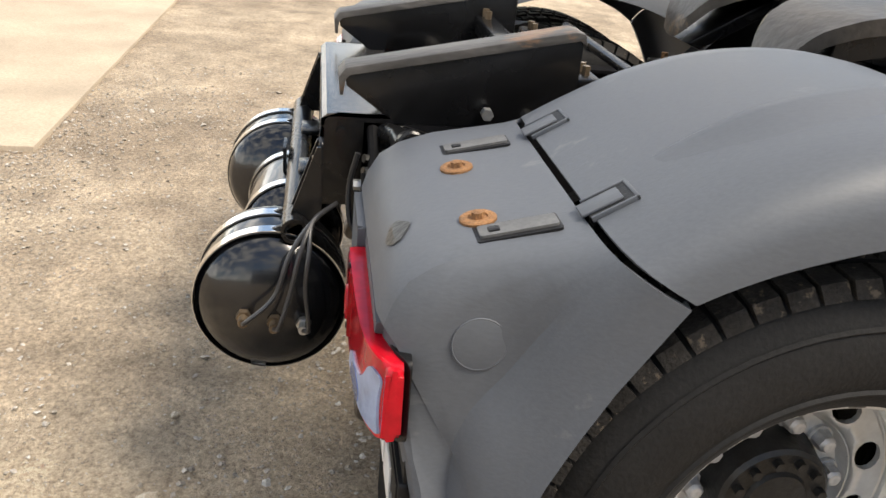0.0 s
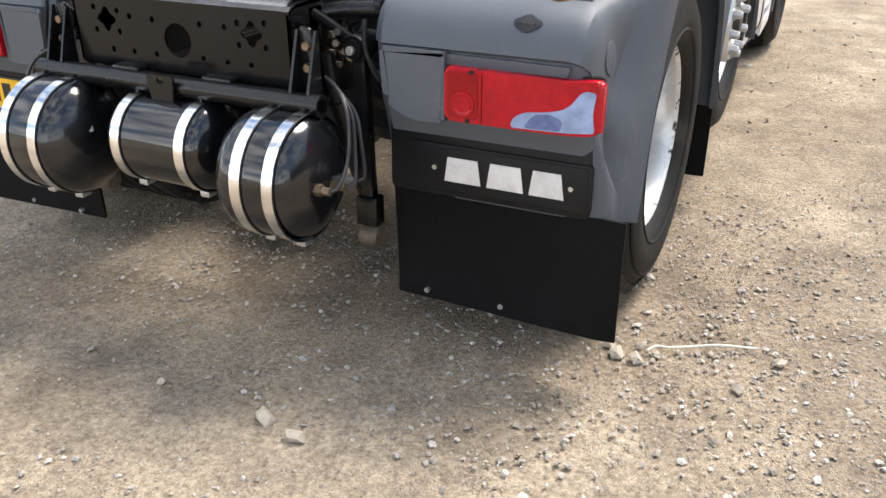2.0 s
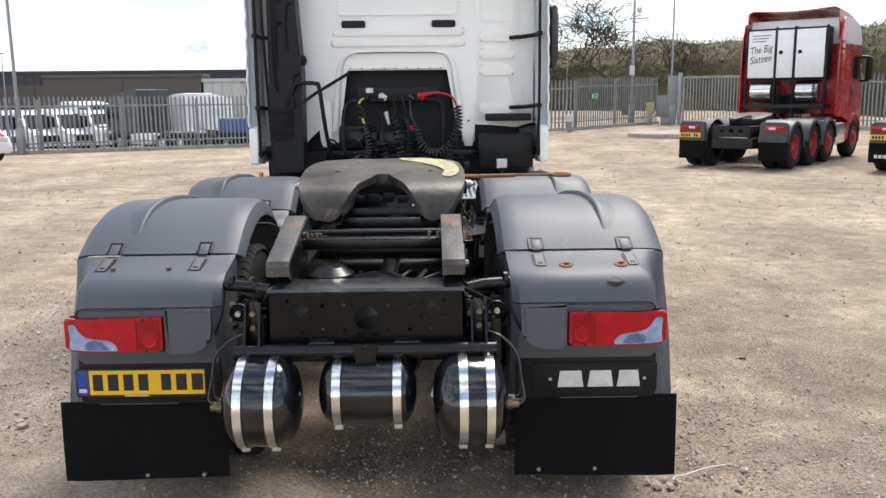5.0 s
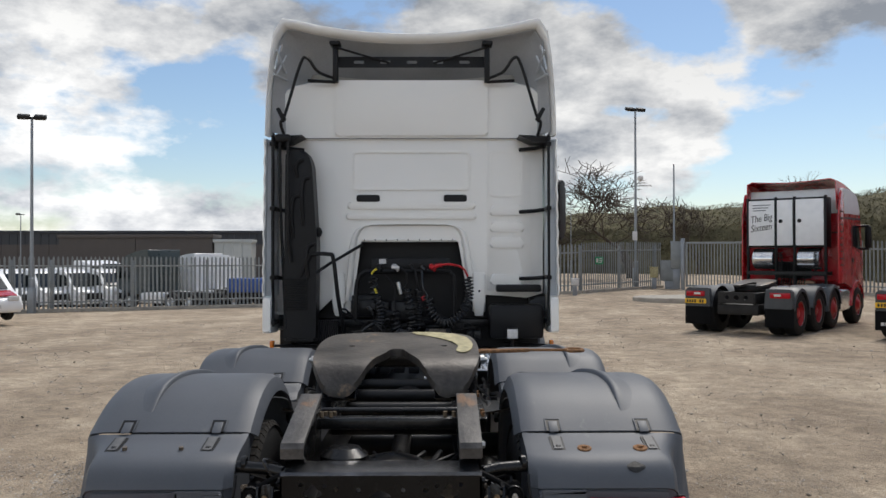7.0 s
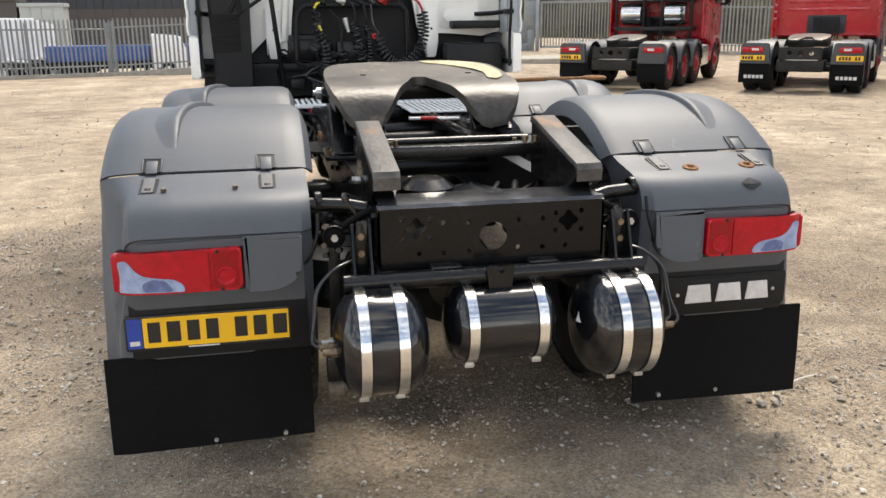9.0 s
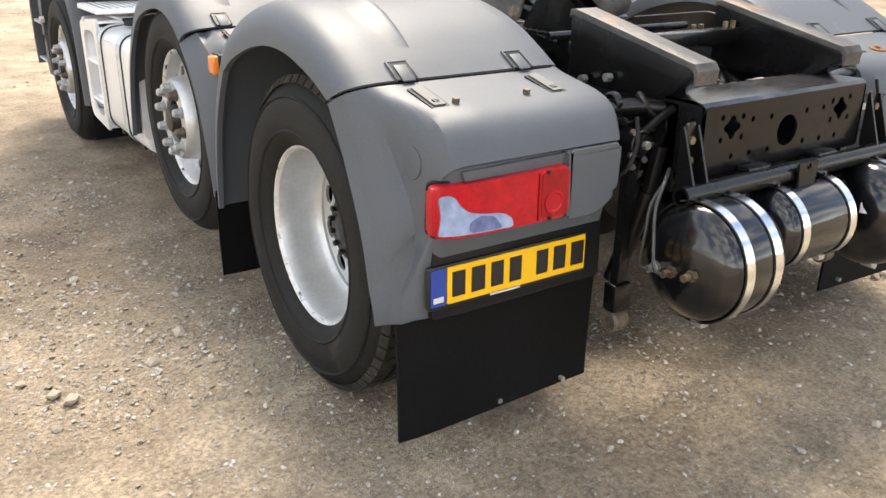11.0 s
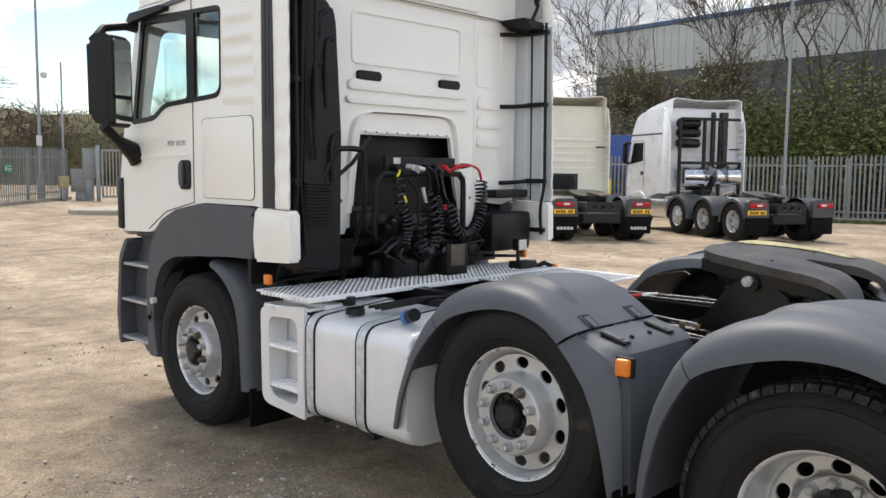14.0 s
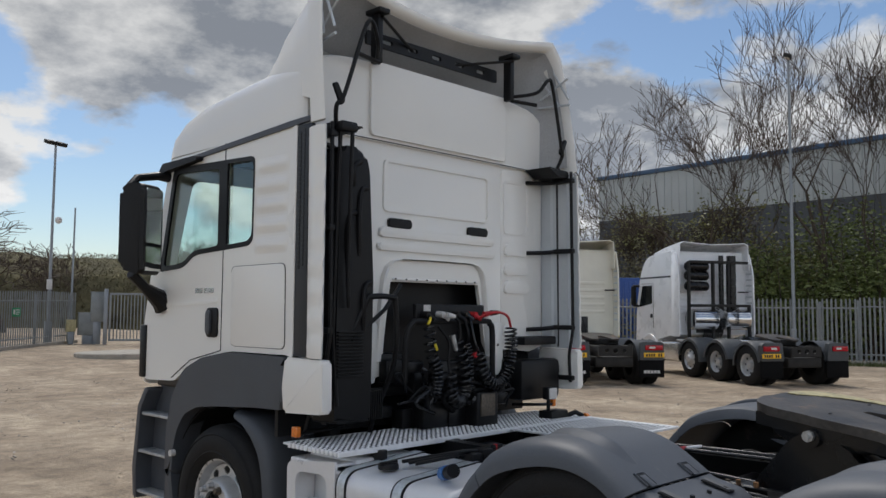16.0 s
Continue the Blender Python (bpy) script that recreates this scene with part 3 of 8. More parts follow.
def wheel(name, y, z, s, kind, face=1.175):
    """A road wheel on side s (-1 left) with its tyre, hub and nuts."""
    inward = -s
    c = Vector((s * face, y, z))
    bm = B()
    ax = (inward, 0, 0)
    holes = []
    if kind == "drive":
        lathe(bm, [(.03, .288), (.022, .300), (.030, .283), (.044, .277), (.075, .275), (.120, .270), (.155, .262), (.172, .252), (.176, .247), (.186, .245), (.189, .241), (.189, .236), (.184, .235)], c, ax, 64)
        lathe(bm, [(.200, .243), (.21, .262), (.06, .28)], c, ax, 48)
        depth, r0, r1, rh, nut_u, nut_r, nn = .184, .172, .236, .205, .214, .1375, 10
        lathe(bm, [(.184, .172), (.186, .168), (.205, .162), (.213, .158), (.214, .105)], c, ax, 64)
    else:
        lathe(bm, [(.03, .288), (.022, .300), (.030, .283), (.060, .272), (.085, .262), (.095, .255)], c, ax, 64)
        lathe(bm, [(.095, .255), (.12, .262), (.16, .28), (.28, .285)], c, ax, 48)
        depth, r0, r1, rh, nut_u, nut_r, nn = .075, .186, .255, .222, -.022, .1375, 10
        lathe(bm, [(.075, .186), (.040, .184), (-.005, .178), (-.022, .166), (-.022, .105), (.02, .100)], c, ax, 64)
    holes = []
    for i in range(10):
        a = 2 * math.pi * (i + 0.5) / 10
        ca, sa = math.cos(a), math.sin(a)
        holes.append([(y + (rh + p * .026) * ca - q * .034 * sa, z + (rh + p * .026) * sa + q * .034 * ca) for p, q in oval(0, 0, 1, 1, 14)])
    xa = c.x + inward * depth
    holed(bm, oval(y, z, r1 + .002, r1 + .002, 64), holes + [oval(y, z, r0, r0, 64)], "x", xa, xa + inward * .012)
    w = part(name, bm, RIM, truck, "silver painted steel truck wheel")
    bm = lathe(B(), [(.036, .287), (.024, .302), (.016, .301), (.020, .291), (.030, .284)], c, ax, 72)
    part("rim_flange", bm, RIM_EDGE, w, "silver rim edge with chipped paint")
    bm = B()
    if kind == "drive":
        lathe(bm, [(.216, .120), (.190, .114), (.150, .108), (.143, .100), (.143, .062), (.135, .057), (.128, .020), (.128, 0)], c, ax, 40)
        bolts = (12, .145, .085, .010)
    else:
        lathe(bm, [(.03, .104), (-.005, .098), (.010, .092), (.010, .066), (-.03, .060), (-.045, .050), (-.048, 0)], c, ax, 40)
        bolts = (10, .012, .079, .009)
    hub = part("hub", bm, HUB_BLACK, w, "black greasy hub with bolt ring")
    hb = None
    for i in range(bolts[0]):
        a = 2 * math.pi * i / bolts[0] + .2
        m = Matrix.Translation(c + Vector((inward * bolts[1], bolts[2] * math.cos(a), bolts[2] * math.sin(a))))
        if hb is None:
            hb = part("hub_bolt", cyl(B(), (0, 0, 0), (-inward * .018, 0, 0), bolts[3], 6), HUB_BLACK, hub)
            hb.matrix_basis = m
        else:
            share(hb, hub, m)
    first = {}
    for i in range(nn):
        a = 2 * math.pi * (i + (0.15 if kind == "drive" else 0.4)) / nn
        q = Vector((c.x + inward * nut_u, y + nut_r * math.cos(a), z + nut_r * math.sin(a)))
        bare = kind != "drive" and i in (3, 5) and s < 0
        key = bare
        if key not in first:
            nb = B()
            cyl(nb, (0.002 * inward, 0, 0), (-.008 * inward, 0, 0), .025, 14)
            cyl(nb, (-.008 * inward, 0, 0), (-.034 * inward, 0, 0), .021, 6, r2=.018)
            cyl(nb, (-.034 * inward, 0, 0), (-.040 * inward, 0, 0), .017, 10, r2=.012)
            first[key] = part("wheel_nut", nb, NUT_DIRTY if bare else NUT, w, "bare brown wheel nut" if bare else "")
            first[key].location = q
        else:
            share(first[key], w, Matrix.Translation(q))
    tyre(w, c, inward, kind == "drive")
    if kind == "drive":
        tyre(w, c + Vector((inward * .34, 0, 0)), inward, True, "inner_tyre")
        part("brake_drum", lathe(B(), [(.262, .25), (.28, .205), (.55, .2), (.55, 0)], c, ax, 32), CHASSIS, w)
    else:
        part("brake_disc", lathe(B(), [(.10, .19), (.14, .205), (.30, .2), (.30, 0)], c, ax, 32), CHASSIS, w)
    return w


AX_R, AX_M, AX_F, R_W = 0.730, 2.055, 4.755, 0.51
for s in (-1, 1):
    wheel("rear_wheel", AX_R, R_W, s, "drive", 1.225)
    wheel("middle_wheel", AX_M, 0.652, s, "steer", 1.212)
    wheel("front_wheel", AX_F, R_W, s, "steer", 1.19)
for y, z in ((AX_R, R_W), (AX_M, 0.62), (AX_F, R_W)):
    part("axle", cyl(B(), (-0.85, y, z), (0.85, y, z), 0.075, 20), CHASSIS, truck)
part("differential", lathe(B(), [(-.2, 0), (-.19, .1), (-.12, .19), (0, .22), (.12, .19), (.19, .1), (.2, 0)], (0, AX_R, R_W), (0, 1, 0), 28), CHASSIS, truck)


# -- mudguards --
X_IN, X_OUT = 0.560, 1.284


def guard_rows(st, x_in=X_IN, x_out=X_OUT, crown=0.0):
    """Sections of a mudguard: each station is the top line's (y, z) and the arch edge's (y, z)."""
    rows = []
    for (ty, tz), (ay, az) in st:
        d = Vector((ay - ty, az - tz))
        r = []
        for f, x, k in ((0, x_in - .012, 0.62), (0, x_in, 0.34), (0, x_in + .014, 0.14), (0, x_in + .042, 0.03), (0, x_in + .09, 0), (0, x_in + .22, 0), (0, 0.92, 0), (0, x_out - .15, 0.0), (0, x_out - .100, 0.02), (0, x_out - .062, 0.09), (0, x_out - .034, 0.20), (0, x_out - .014, 0.37), (0, x_out - .003, 0.62), (0, x_out, 1.0)):
            r.append((-x, ty + d.x * k, tz + d.y * k))
        r.append((-x_out + .02, ty + d.x * 1.0, tz + d.y * 1.0))
        rows.append(r)
    return rows


def densify(st, n=4):
    a = curve_pts([(*t, 0) for t, _ in st], n)
    b = curve_pts([(*e, 0) for _, e in st], n)
    return [((p.x, p.y), (q.x, q.y)) for p, q in zip(a, b)]


def latch(parent, s, x, y, z, slope):
    """A strap latch across the seam of a guard: hook pocket above, lever strap below, the shade of their recesses put
    in as black plates.
    """
    m = Matrix.Translation((x, y + .024, z + .0125)) @ Matrix.Rotation(slope + .31, 4, "X")
    # raised black plate paints the shaded bottom of the hook's recess
    o = part("latch_pocket", prism(B(), rounded([(-.031, .0), (.031, .0), (.031, .070), (-.031, .070)], .004), "z", -.004, .0035), BLACK_PLASTIC, parent, "black plate for the shade in the latch pocket")
    o.matrix_basis = m
    bm = B()
    for x0, x1, y0, y1 in ((-.034, -.029, .0, .076), (.029, .034, .0, .076), (-.034, .034, .070, .076)):
        box(bm, x0, x1, y0, y1, -.004, .0055, .0015)
    part("pocket_rim", bm, GREY_PLASTIC, o)
    part("latch_hook", box(B(), -.019, .019, -.010, .056, .002, .0075, .002), GREY_PLASTIC, o, "grey plastic strap hook")
    m2 = Matrix.Translation((x, y, z)) @ Matrix.Rotation(slope, 4, "X")
    # thin black plate paints the shade in the strap's slot
    seat = part("latch_seat", prism(B(), rounded([(-.028, -.142), (.028, -.142), (.028, -.014), (-.028, -.014)], .006), "z", -.004, .0022), BLACK_PLASTIC, parent, "black plate for the shade round the latch strap")
    seat.matrix_basis = m2
    bm = holed(B(), rounded([(-.0185, -.136), (.0185, -.136), (.0185, -.018), (-.0185, -.018)], .006), [rounded([(-.010, -.122), (.010, -.122), (.010, -.104), (-.010, -.104)], .004)], "z", .0015, .0065)
    part("latch_strap", bm, STRAP_GREY, seat, "worn grey latch strap")
    part("latch_lever", box(B(), -.007, .007, -.1215, -.1045, .002, .0078, .001), BLACK_PLASTIC, seat)
    return o


def groove(parent, s, top, y0, y1, x):
    """The pressed ridge along the crown of a guard, fading out in a hooked end towards the rear."""
    pts = [p for p in top if y0 <= p[0] <= y1]
    rows = []
    for i, (y, z) in enumerate(pts):
        t = 1 - i / (len(pts) - 1)
        w = .010 + .020 * min(1, 2.2 * (1 - t) + .15) * min(1, 3 * t + .3)
        h = .021 * min(1, 5 * (1 - t) + .02) * min(1, 4 * t + .05)
        u = min(1.0, (1 - t) * 1.25)
        xc = x - .085 + .17 * (1 - (1 - u) ** 2)
        rows.append([(s * xc + s * k * w, y, z + e * h - .0008) for k, e in ((-.62, -.2), (-.5, .75), (-.25, 1.0), (.3, .92), (1.0, .6), (1.9, .25), (3.0, -.1))])
    part("crown_ridge", skin(B(), rows), GREY_PLASTIC, parent, smooth=50)


def rear_guard(s):
    cover = densify([((1.235, 1.070), (1.175, 0.985)), ((1.16, 1.140), (1.10, 1.030)), ((1.03, 1.205), (0.98, 1.075)), ((0.88, 1.240), (0.85, 1.108)), ((0.74, 1.245), (0.73, 1.118)), ((0.60, 1.225), (0.62, 1.108)), ((0.47, 1.182), (0.50, 1.075)), ((0.36, 1.125), (0.425, 1.045)), ((0.275, 1.074), (0.375, 1.020))])
    g = part("rear_mudguard", mirrored(skin(B(), guard_rows(cover), 0.008), s), GREY_PLASTIC, truck, "scuffed dark grey plastic mudguard cover")
    groove(g, s, [t for t, _ in cover], 0.37, 1.12, 0.945)
    front = densify([((1.405, 0.445), (1.355, 0.445)), ((1.395, 0.62), (1.335, 0.60)), ((1.355, 0.83), (1.285, 0.79)), ((1.290, 0.985), (1.215, 0.925)), ((1.238, 1.064), (1.178, 0.980))])
    part("front_leg", mirrored(skin(B(), guard_rows(front), 0.008), s), GREY_PLASTIC, g)
    back = [((0.265, 1.066), (0.370, 1.012)), ((0.22, 1.052), (0.335, 0.955)), ((0.17, 1.042), (0.290, 0.880)), ((0.12, 1.033), (0.250, 0.800)), ((0.075, 1.024), (0.215, 0.720)), ((0.035, 1.010), (0.20, 0.675)), ((0.0, 0.985), (0.19, 0.640)), ((-.020, 0.950), (0.182, 0.605)), ((-.032, 0.912), (0.175, 0.575)), ((-.020, 0.904), (0.172, 0.560)), ((-.020, 0.880), (0.170, 0.550)), ((-.016, 0.80), (0.162, 0.530)), ((-.004, 0.745), (0.157, 0.515)), ((.016, 0.69), (0.153, 0.502)), ((.032, 0.62), (0.148, 0.486)), ((0.042, 0.480), (0.142, 0.455))]
    rows = []
    for (ty, tz), (ay, az) in back:
        def at(x, k, dy=0.0):
            return (-x, ty + (ay - ty) * k + dy, tz + (az - tz) * k)
        low = min(1, max(0, (.86 - tz) / .30))
        low = low * low * (3 - 2 * low)
        edge = [at(xa + (xb - xa) * low, k, dy * (1 - low)) for xa, xb, k, dy in ((1.118, 1.165, 0, 0), (1.148, 1.194, .025, .004), (1.166, 1.212, .08, .01), (1.176, 1.224, .2, .006), (1.182, 1.232, .42, 0), (1.187, 1.237, .585, 0), (1.205, 1.241, .645, 0), (1.238, 1.247, .745, 0), (1.252, 1.256, .87, 0))]
        near = min(1, max(0, (ty - .10) / .165))
        crown = [at(X_OUT - o, k) for o, k in ((.15, 0), (.118, .012), (.092, .03), (.070, .07), (.050, .13), (.034, .20), (.020, .30), (.010, .44), (.003, .62))]
        edge = [tuple(Vector(p).lerp(Vector(q), near)) for p, q in zip(edge, crown)]
        rows.append([(-X_IN - .015, ty + .30, tz), (-X_IN - .018, ty + .03, tz), (-X_IN - .05, ty, tz), (-.8, ty, tz), (-1.0, ty, tz), *edge, at(X_OUT, 1.0), (-X_OUT + .02, ay + .004, az)])
    b = part("rear_housing", mirrored(skin(B(), rows, 0.008), s), GREY_PLASTIC, g, "dark grey plastic rear mudguard housing")
    for x in (0.712, 1.098):
        latch(g, s, s * x, 0.245, 1.0605, 0.228)
    # blanking disc on the side
    c = Vector((s * 1.184, 0.115, 0.895))
    part("blanking_disc", lathe(B(), [(0, .042), (.0062, .042), (.0070, .041), (.0066, .0395), (.0070, .038), (.0072, 0)], c - Vector((s * .007, 0, 0)), (s, -.04, 0.08), 28), GREY_PLASTIC, g)
    # bolts on top
    for x in (0.817, 1.046):
        bm = B()
        if s > 0:
            lathe(bm, [(0, 0), (0, .029), (.004, .029), (.006, .026), (.006, .016), (.003, .014), (.003, 0)], (x, .120, 1.033), (0, -.2, 1), 24)
        cyl(bm, (s * x, .121, 1.030), (s * x, .118, 1.046), .010, 6)
        part("guard_bolt", bm, RUST if s > 0 else NUT_DIRTY, g, "rusty washer and bolt" if s > 0 else "small dull bolt")
    if s > 0:
        bm = B()
        prof = ((1.024, .075), (1.010, .035), (.985, .0), (.950, -.020), (.912, -.032), (.880, -.030))
        def face_y(z):
            for (z0, y0), (z1, y1) in zip(prof, prof[1:]):
                if z >= z1:
                    return y0 + (y1 - y0) * (z - z0) / (z1 - z0)
            return -.03
        rings_ = []
        for k in (.05, .35, .7, 1.0):
            rings_.append([])
            for i in range(22):
                a = i * math.pi / 11
                x, z = 1.0 + .036 * k * math.cos(a) * (1 + .10 * math.sin(3 * a + .6) * k), .984 + .0165 * k * math.sin(a) * (1 + .14 * math.cos(4 * a) * k)
                rings_[-1].append((x, face_y(z) - .0022, z + .0018))
        skin(bm, rings_, .0008, closed=True)
        part("scuff_patch", bm, HUB_BLACK, g, "dark scraped patch")
    # lamp recess, inner block, number or badge panel
    blk = prism(B(), rounded([(s * .612, .907), (s * .799, .907), (s * .799, .722), (s * .69, .720), (s * .618, .765)], [.012, .004, .010, .05, .05], 6), "y", -.046, .05, .014, 4)
    part("inner_block", blk, GREY_PLASTIC, g)
    part("lower_panel", prism(B(), rounded([(s * .605, .742), (s * 1.178, .742), (s * 1.180, .62), (s * 1.180, .492), (s * .60, .492)], .012), "y", .022, .07, .003), PANEL, g, "black lower mudguard panel")
    # lamp, bowed in plan and wrapping on to the side
    def lamp_y(x):
        t = max(0.0, (x - .80) / .405)
        return -.060 + .014 * t * t + .034 * t ** 9

    def lamp_sheet(outline, y_add, depth, bev=.0, back=.006):
        bm = prism(B(), outline, "y", y_add, depth, bev, 3)
        bmesh.ops.subdivide_edges(bm, edges=[e for e in bm.edges if abs(e.verts[0].co.x - e.verts[1].co.x) > .08], cuts=16)
        for v in bm.verts:
            v.co.y = min(v.co.y + lamp_y(v.co.x), back)
            v.co.x *= s
        return bm

    lens = lamp_sheet(rounded([(.806, .738), (.806, .876), (1.202, .868), (1.206, .75), (1.190, .734)], .014), 0, .060, .010)
    lamp = part("rear_lamp", lens, RED_LENS, g, "red rear lamp cluster with clear patch")
    sd = prism(B(), rounded([(-.022, .740), (-.020, .866), (.006, .864), (.008, .746)], .010), "x", s * 1.165, s * 1.208, .009, 3)
    part("lamp_side", sd, RED_LENS, lamp)
    part("lamp_base", lamp_sheet(rounded([(.799, .729), (.799, .881), (1.201, .873), (1.205, .746), (1.190, .726)], .015), .030, .072, back=.018), BLACK_PLASTIC, lamp)
    white = rounded([(.985, .742), (1.192, .742), (1.184, .79), (1.192, .842), (1.160, .848), (1.128, .800), (1.07, .788), (1.02, .784), (.992, .766)], [.012, .008, .03, .012, .02, .03, .04, .03, .02])
    part("clear_section", lamp_sheet(white, -.003, .004), CLEAR_LENS, lamp, "clear bluish reversing lamp section")
    part("bulb_pocket", lamp_sheet(rounded([(1.02, .745), (1.115, .745), (1.118, .772), (1.085, .786), (1.045, .780)], .012), -.0042, .004), BULB_BLUE, lamp, "blue shaded bulb pocket")
    part("lamp_reflector", lathe(B(), [(0, .034), (.006, .032), (.0065, .026), (.004, .022), (.005, 0)], (s * .857, lamp_y(.857) + .001, .785), (0, -1, 0), 24), RED_LENS, lamp, "round red reflector")
    part("housing_lip", prism(B(), rounded([(s * .64, .876), (s * 1.118, .872), (s * 1.125, .897), (s * .64, .903)], .004), "y", -.0315, .02, .004), GREY_PLASTIC, g)
    part("lamp_section", lamp_sheet(rounded([(.815, .747), (.898, .747), (.898, .866), (.815, .868)], .012), -.0018, .004), RED_DARK, lamp, "darker red lamp section")
    part("section_rib", lamp_sheet(rounded([(.905, .742), (.909, .742), (.909, .868), (.905, .868)], .001), -.004, .004), RED_DARK, lamp)
    for x, z in ((.88, .868), (.87, .743)):
        part("lamp_screw", cyl(B(), (s * x, lamp_y(x) + .004, z), (s * x, lamp_y(x) - .004, z), .006, 8), BLACK_PLASTIC, lamp)
    return g


def fitting(g, s):
    if s < 0:
        p = part("number_plate", prism(B(), rounded([(-1.197, .524), (-.662, .524), (-.662, .644), (-1.197, .644)], .008), "y", -.004, .008, .002), INK, g, "yellow number plate with blue band")
        part("plate_face", prism(B(), rounded([(-1.140, .534), (-.669, .534), (-.669, .637), (-1.140, .637)], .004), "y", -.0075, -.004), PLATE_YELLOW, p, "yellow plate face")
        part("plate_band", prism(B(), rounded([(-1.190, .534), (-1.143, .534), (-1.143, .637), (-1.190, .637)], .004), "y", -.0075, -.004), PLATE_BLUE, p, "blue plate band")
        x = -1.125
        for w in (.052, .055, .052, .052, None, .052, .055, .058):
            if w is None:
                x += .032
                continue
            part("plate_mark", box(B(), x, x + w - .012, -.0095, -.007, .552, .622), INK, p)
            x += w + .009
        part("plate_small_mark", box(B(), -1.183, -1.152, -.009, -.007, .545, .560), LETTER, p)
        part("plate_strip_mark", box(B(), -1.00, -.90, -.006, -.003, .526, .531), LETTER, p)
    else:
        p = part("badge_panel", prism(B(), rounded([(.672, .512), (1.185, .512), (1.185, .642), (.672, .642)], .010), "y", -.003, .012, .003), PANEL, g, "black badge panel with pale block shapes")
        part("badge_recess", prism(B(), rounded([(.692, .520), (1.175, .520), (1.175, .634), (.692, .634)], .008), "y", -.006, -.002, .0015), PANEL, p)
        for x0, x1 in ((.772, .880), (.897, 1.003), (1.018, 1.115)):
            part("badge_shape", prism(B(), [(x0, .540), (x0 + .010, .610), (x1 - .010, .610), (x1, .540)], "y", -.010, -.005, .0015), LETTER, p, "pale grey block shape")
        for x in (.742, 1.132):
            part("badge_rivet", cyl(B(), (x, -.004, .575), (x, -.010, .575), .007, 10), STEEL, p)
    p.location.y = .018
    x0, x1 = (.600, 1.278)
    bm = B()
    fl = []
    for z in (.492, .40, .30, .20, .137 if s > 0 else .150):
        k = (.485 - z)
        fl.append([(s * (x0 + (x1 - x0) * t), .046 + .008 * math.sin(t * 3 + k * 6) + k * .05 * (0.5 - t) * 0.6 + (0.02 * k if t == 1 else 0), z) for t in [i / 12 for i in range(13)]])
    skin(bm, fl, .010)
    f = part("mudflap", bm, FLAP_RUBBER, g, "black rubber mudflap hanging behind the wheel")
    for t in (.15, .5, .85):
        x = s * (x0 + (x1 - x0) * t)
        part("flap_stud", cyl(B(), (x, .030, .168), (x, .050, .168), .008, 8), STEEL, f)


for s in (-1, 1):
    guard = rear_guard(s)
    fitting(guard, s)
    if s < 0:
        guard.location.x = -.012


def mid_guard(s):
    cover = densify([((2.53, 1.065), (2.475, 0.985)), ((2.46, 1.135), (2.40, 1.040)), ((2.33, 1.195), (2.28, 1.085)), ((2.17, 1.225), (2.14, 1.115)), ((2.03, 1.222), (2.02, 1.118)), ((1.92, 1.195), (1.93, 1.100)), ((1.82, 1.140), (1.85, 1.065)), ((1.715, 1.072), (1.785, 1.015))])
    g = part("middle_mudguard", mirrored(skin(B(), guard_rows(cover, .575, 1.258), 0.008), s), GREY_PLASTIC, truck, "dark grey plastic mudguard cover over the raised wheel")
    groove(g, s, [t for t, _ in cover], 1.80, 2.42, 0.945)
    front = densify([((2.80, .44), (2.745, .44)), ((2.765, .62), (2.705, .61)), ((2.69, .83), (2.625, .80)), ((2.61, .975), (2.54, .915)), ((2.535, 1.06), (2.478, .98))])
    part("front_leg", mirrored(skin(B(), guard_rows(front, .575, 1.258), 0.008), s), GREY_PLASTIC, g)
    back = [((1.705, 1.064), (1.78, 1.007)), ((1.67, 1.048), (1.72, .945)), ((1.61, 1.034), (1.655, .86)), ((1.555, 1.022), (1.61, .77)), ((1.515, .995), (1.585, .69)), ((1.500, .955), (1.565, .62)), ((1.490, .85), (1.55, .56)), ((1.480, .60), (1.535, .48)), ((1.475, .44), (1.525, .44))]
    rows = []
    for (ty, tz), (ay, az) in back:
        rows.append([(-.59, ty + .25, tz), (-.595, ty + .03, tz), (-.625, ty, tz), (-.8, ty, tz), (-1.0, ty, tz), (-1.10, ty + .002, tz), (-1.145, ty + .012, tz - .005), (-1.17, ty + .035, tz - .015), (-1.20, ty * .7 + ay * .3, tz * .8 + az * .2), (-1.235, ty * .4 + ay * .6, tz * .45 + az * .55), (-1.258, ay, az), (-1.24, ay + .004, az)])
    part("rear_housing", mirrored(skin(B(), rows, 0.008), s), GREY_PLASTIC, g, "dark grey plastic rear mudguard housing")
    for x in (0.74, 1.09):
        latch(g, s, s * x, 1.69, 1.064, 0.25)
    for x in (.85, .99):
        part("guard_bolt", cyl(B(), (s * x, 1.60, 1.018), (s * x, 1.595, 1.044), .011, 6), HUB_BLACK, g)
    mk = part("side_marker", box(B(), min(s * 1.205, s * 1.235), max(s * 1.205, s * 1.235), 1.462, 1.525, .925, .995, .010, 3), ORANGE, g, "amber side marker lamp")
    part("marker_base", box(B(), min(s * 1.185, s * 1.212), max(s * 1.185, s * 1.212), 1.455, 1.535, .918, 1.0, .006), BLACK_PLASTIC, mk)
    f = skin(B(), [[(s * (.60 + .66 * t), 1.50 + .006 * math.sin(5 * t + z * 9), z) for t in [i / 8 for i in range(9)]] for z in (.47, .35, .22, .115)], .010)
    part("mudflap", f, FLAP_RUBBER, g, "black rubber mudflap")


for s in (-1, 1):
    mid_guard(s)


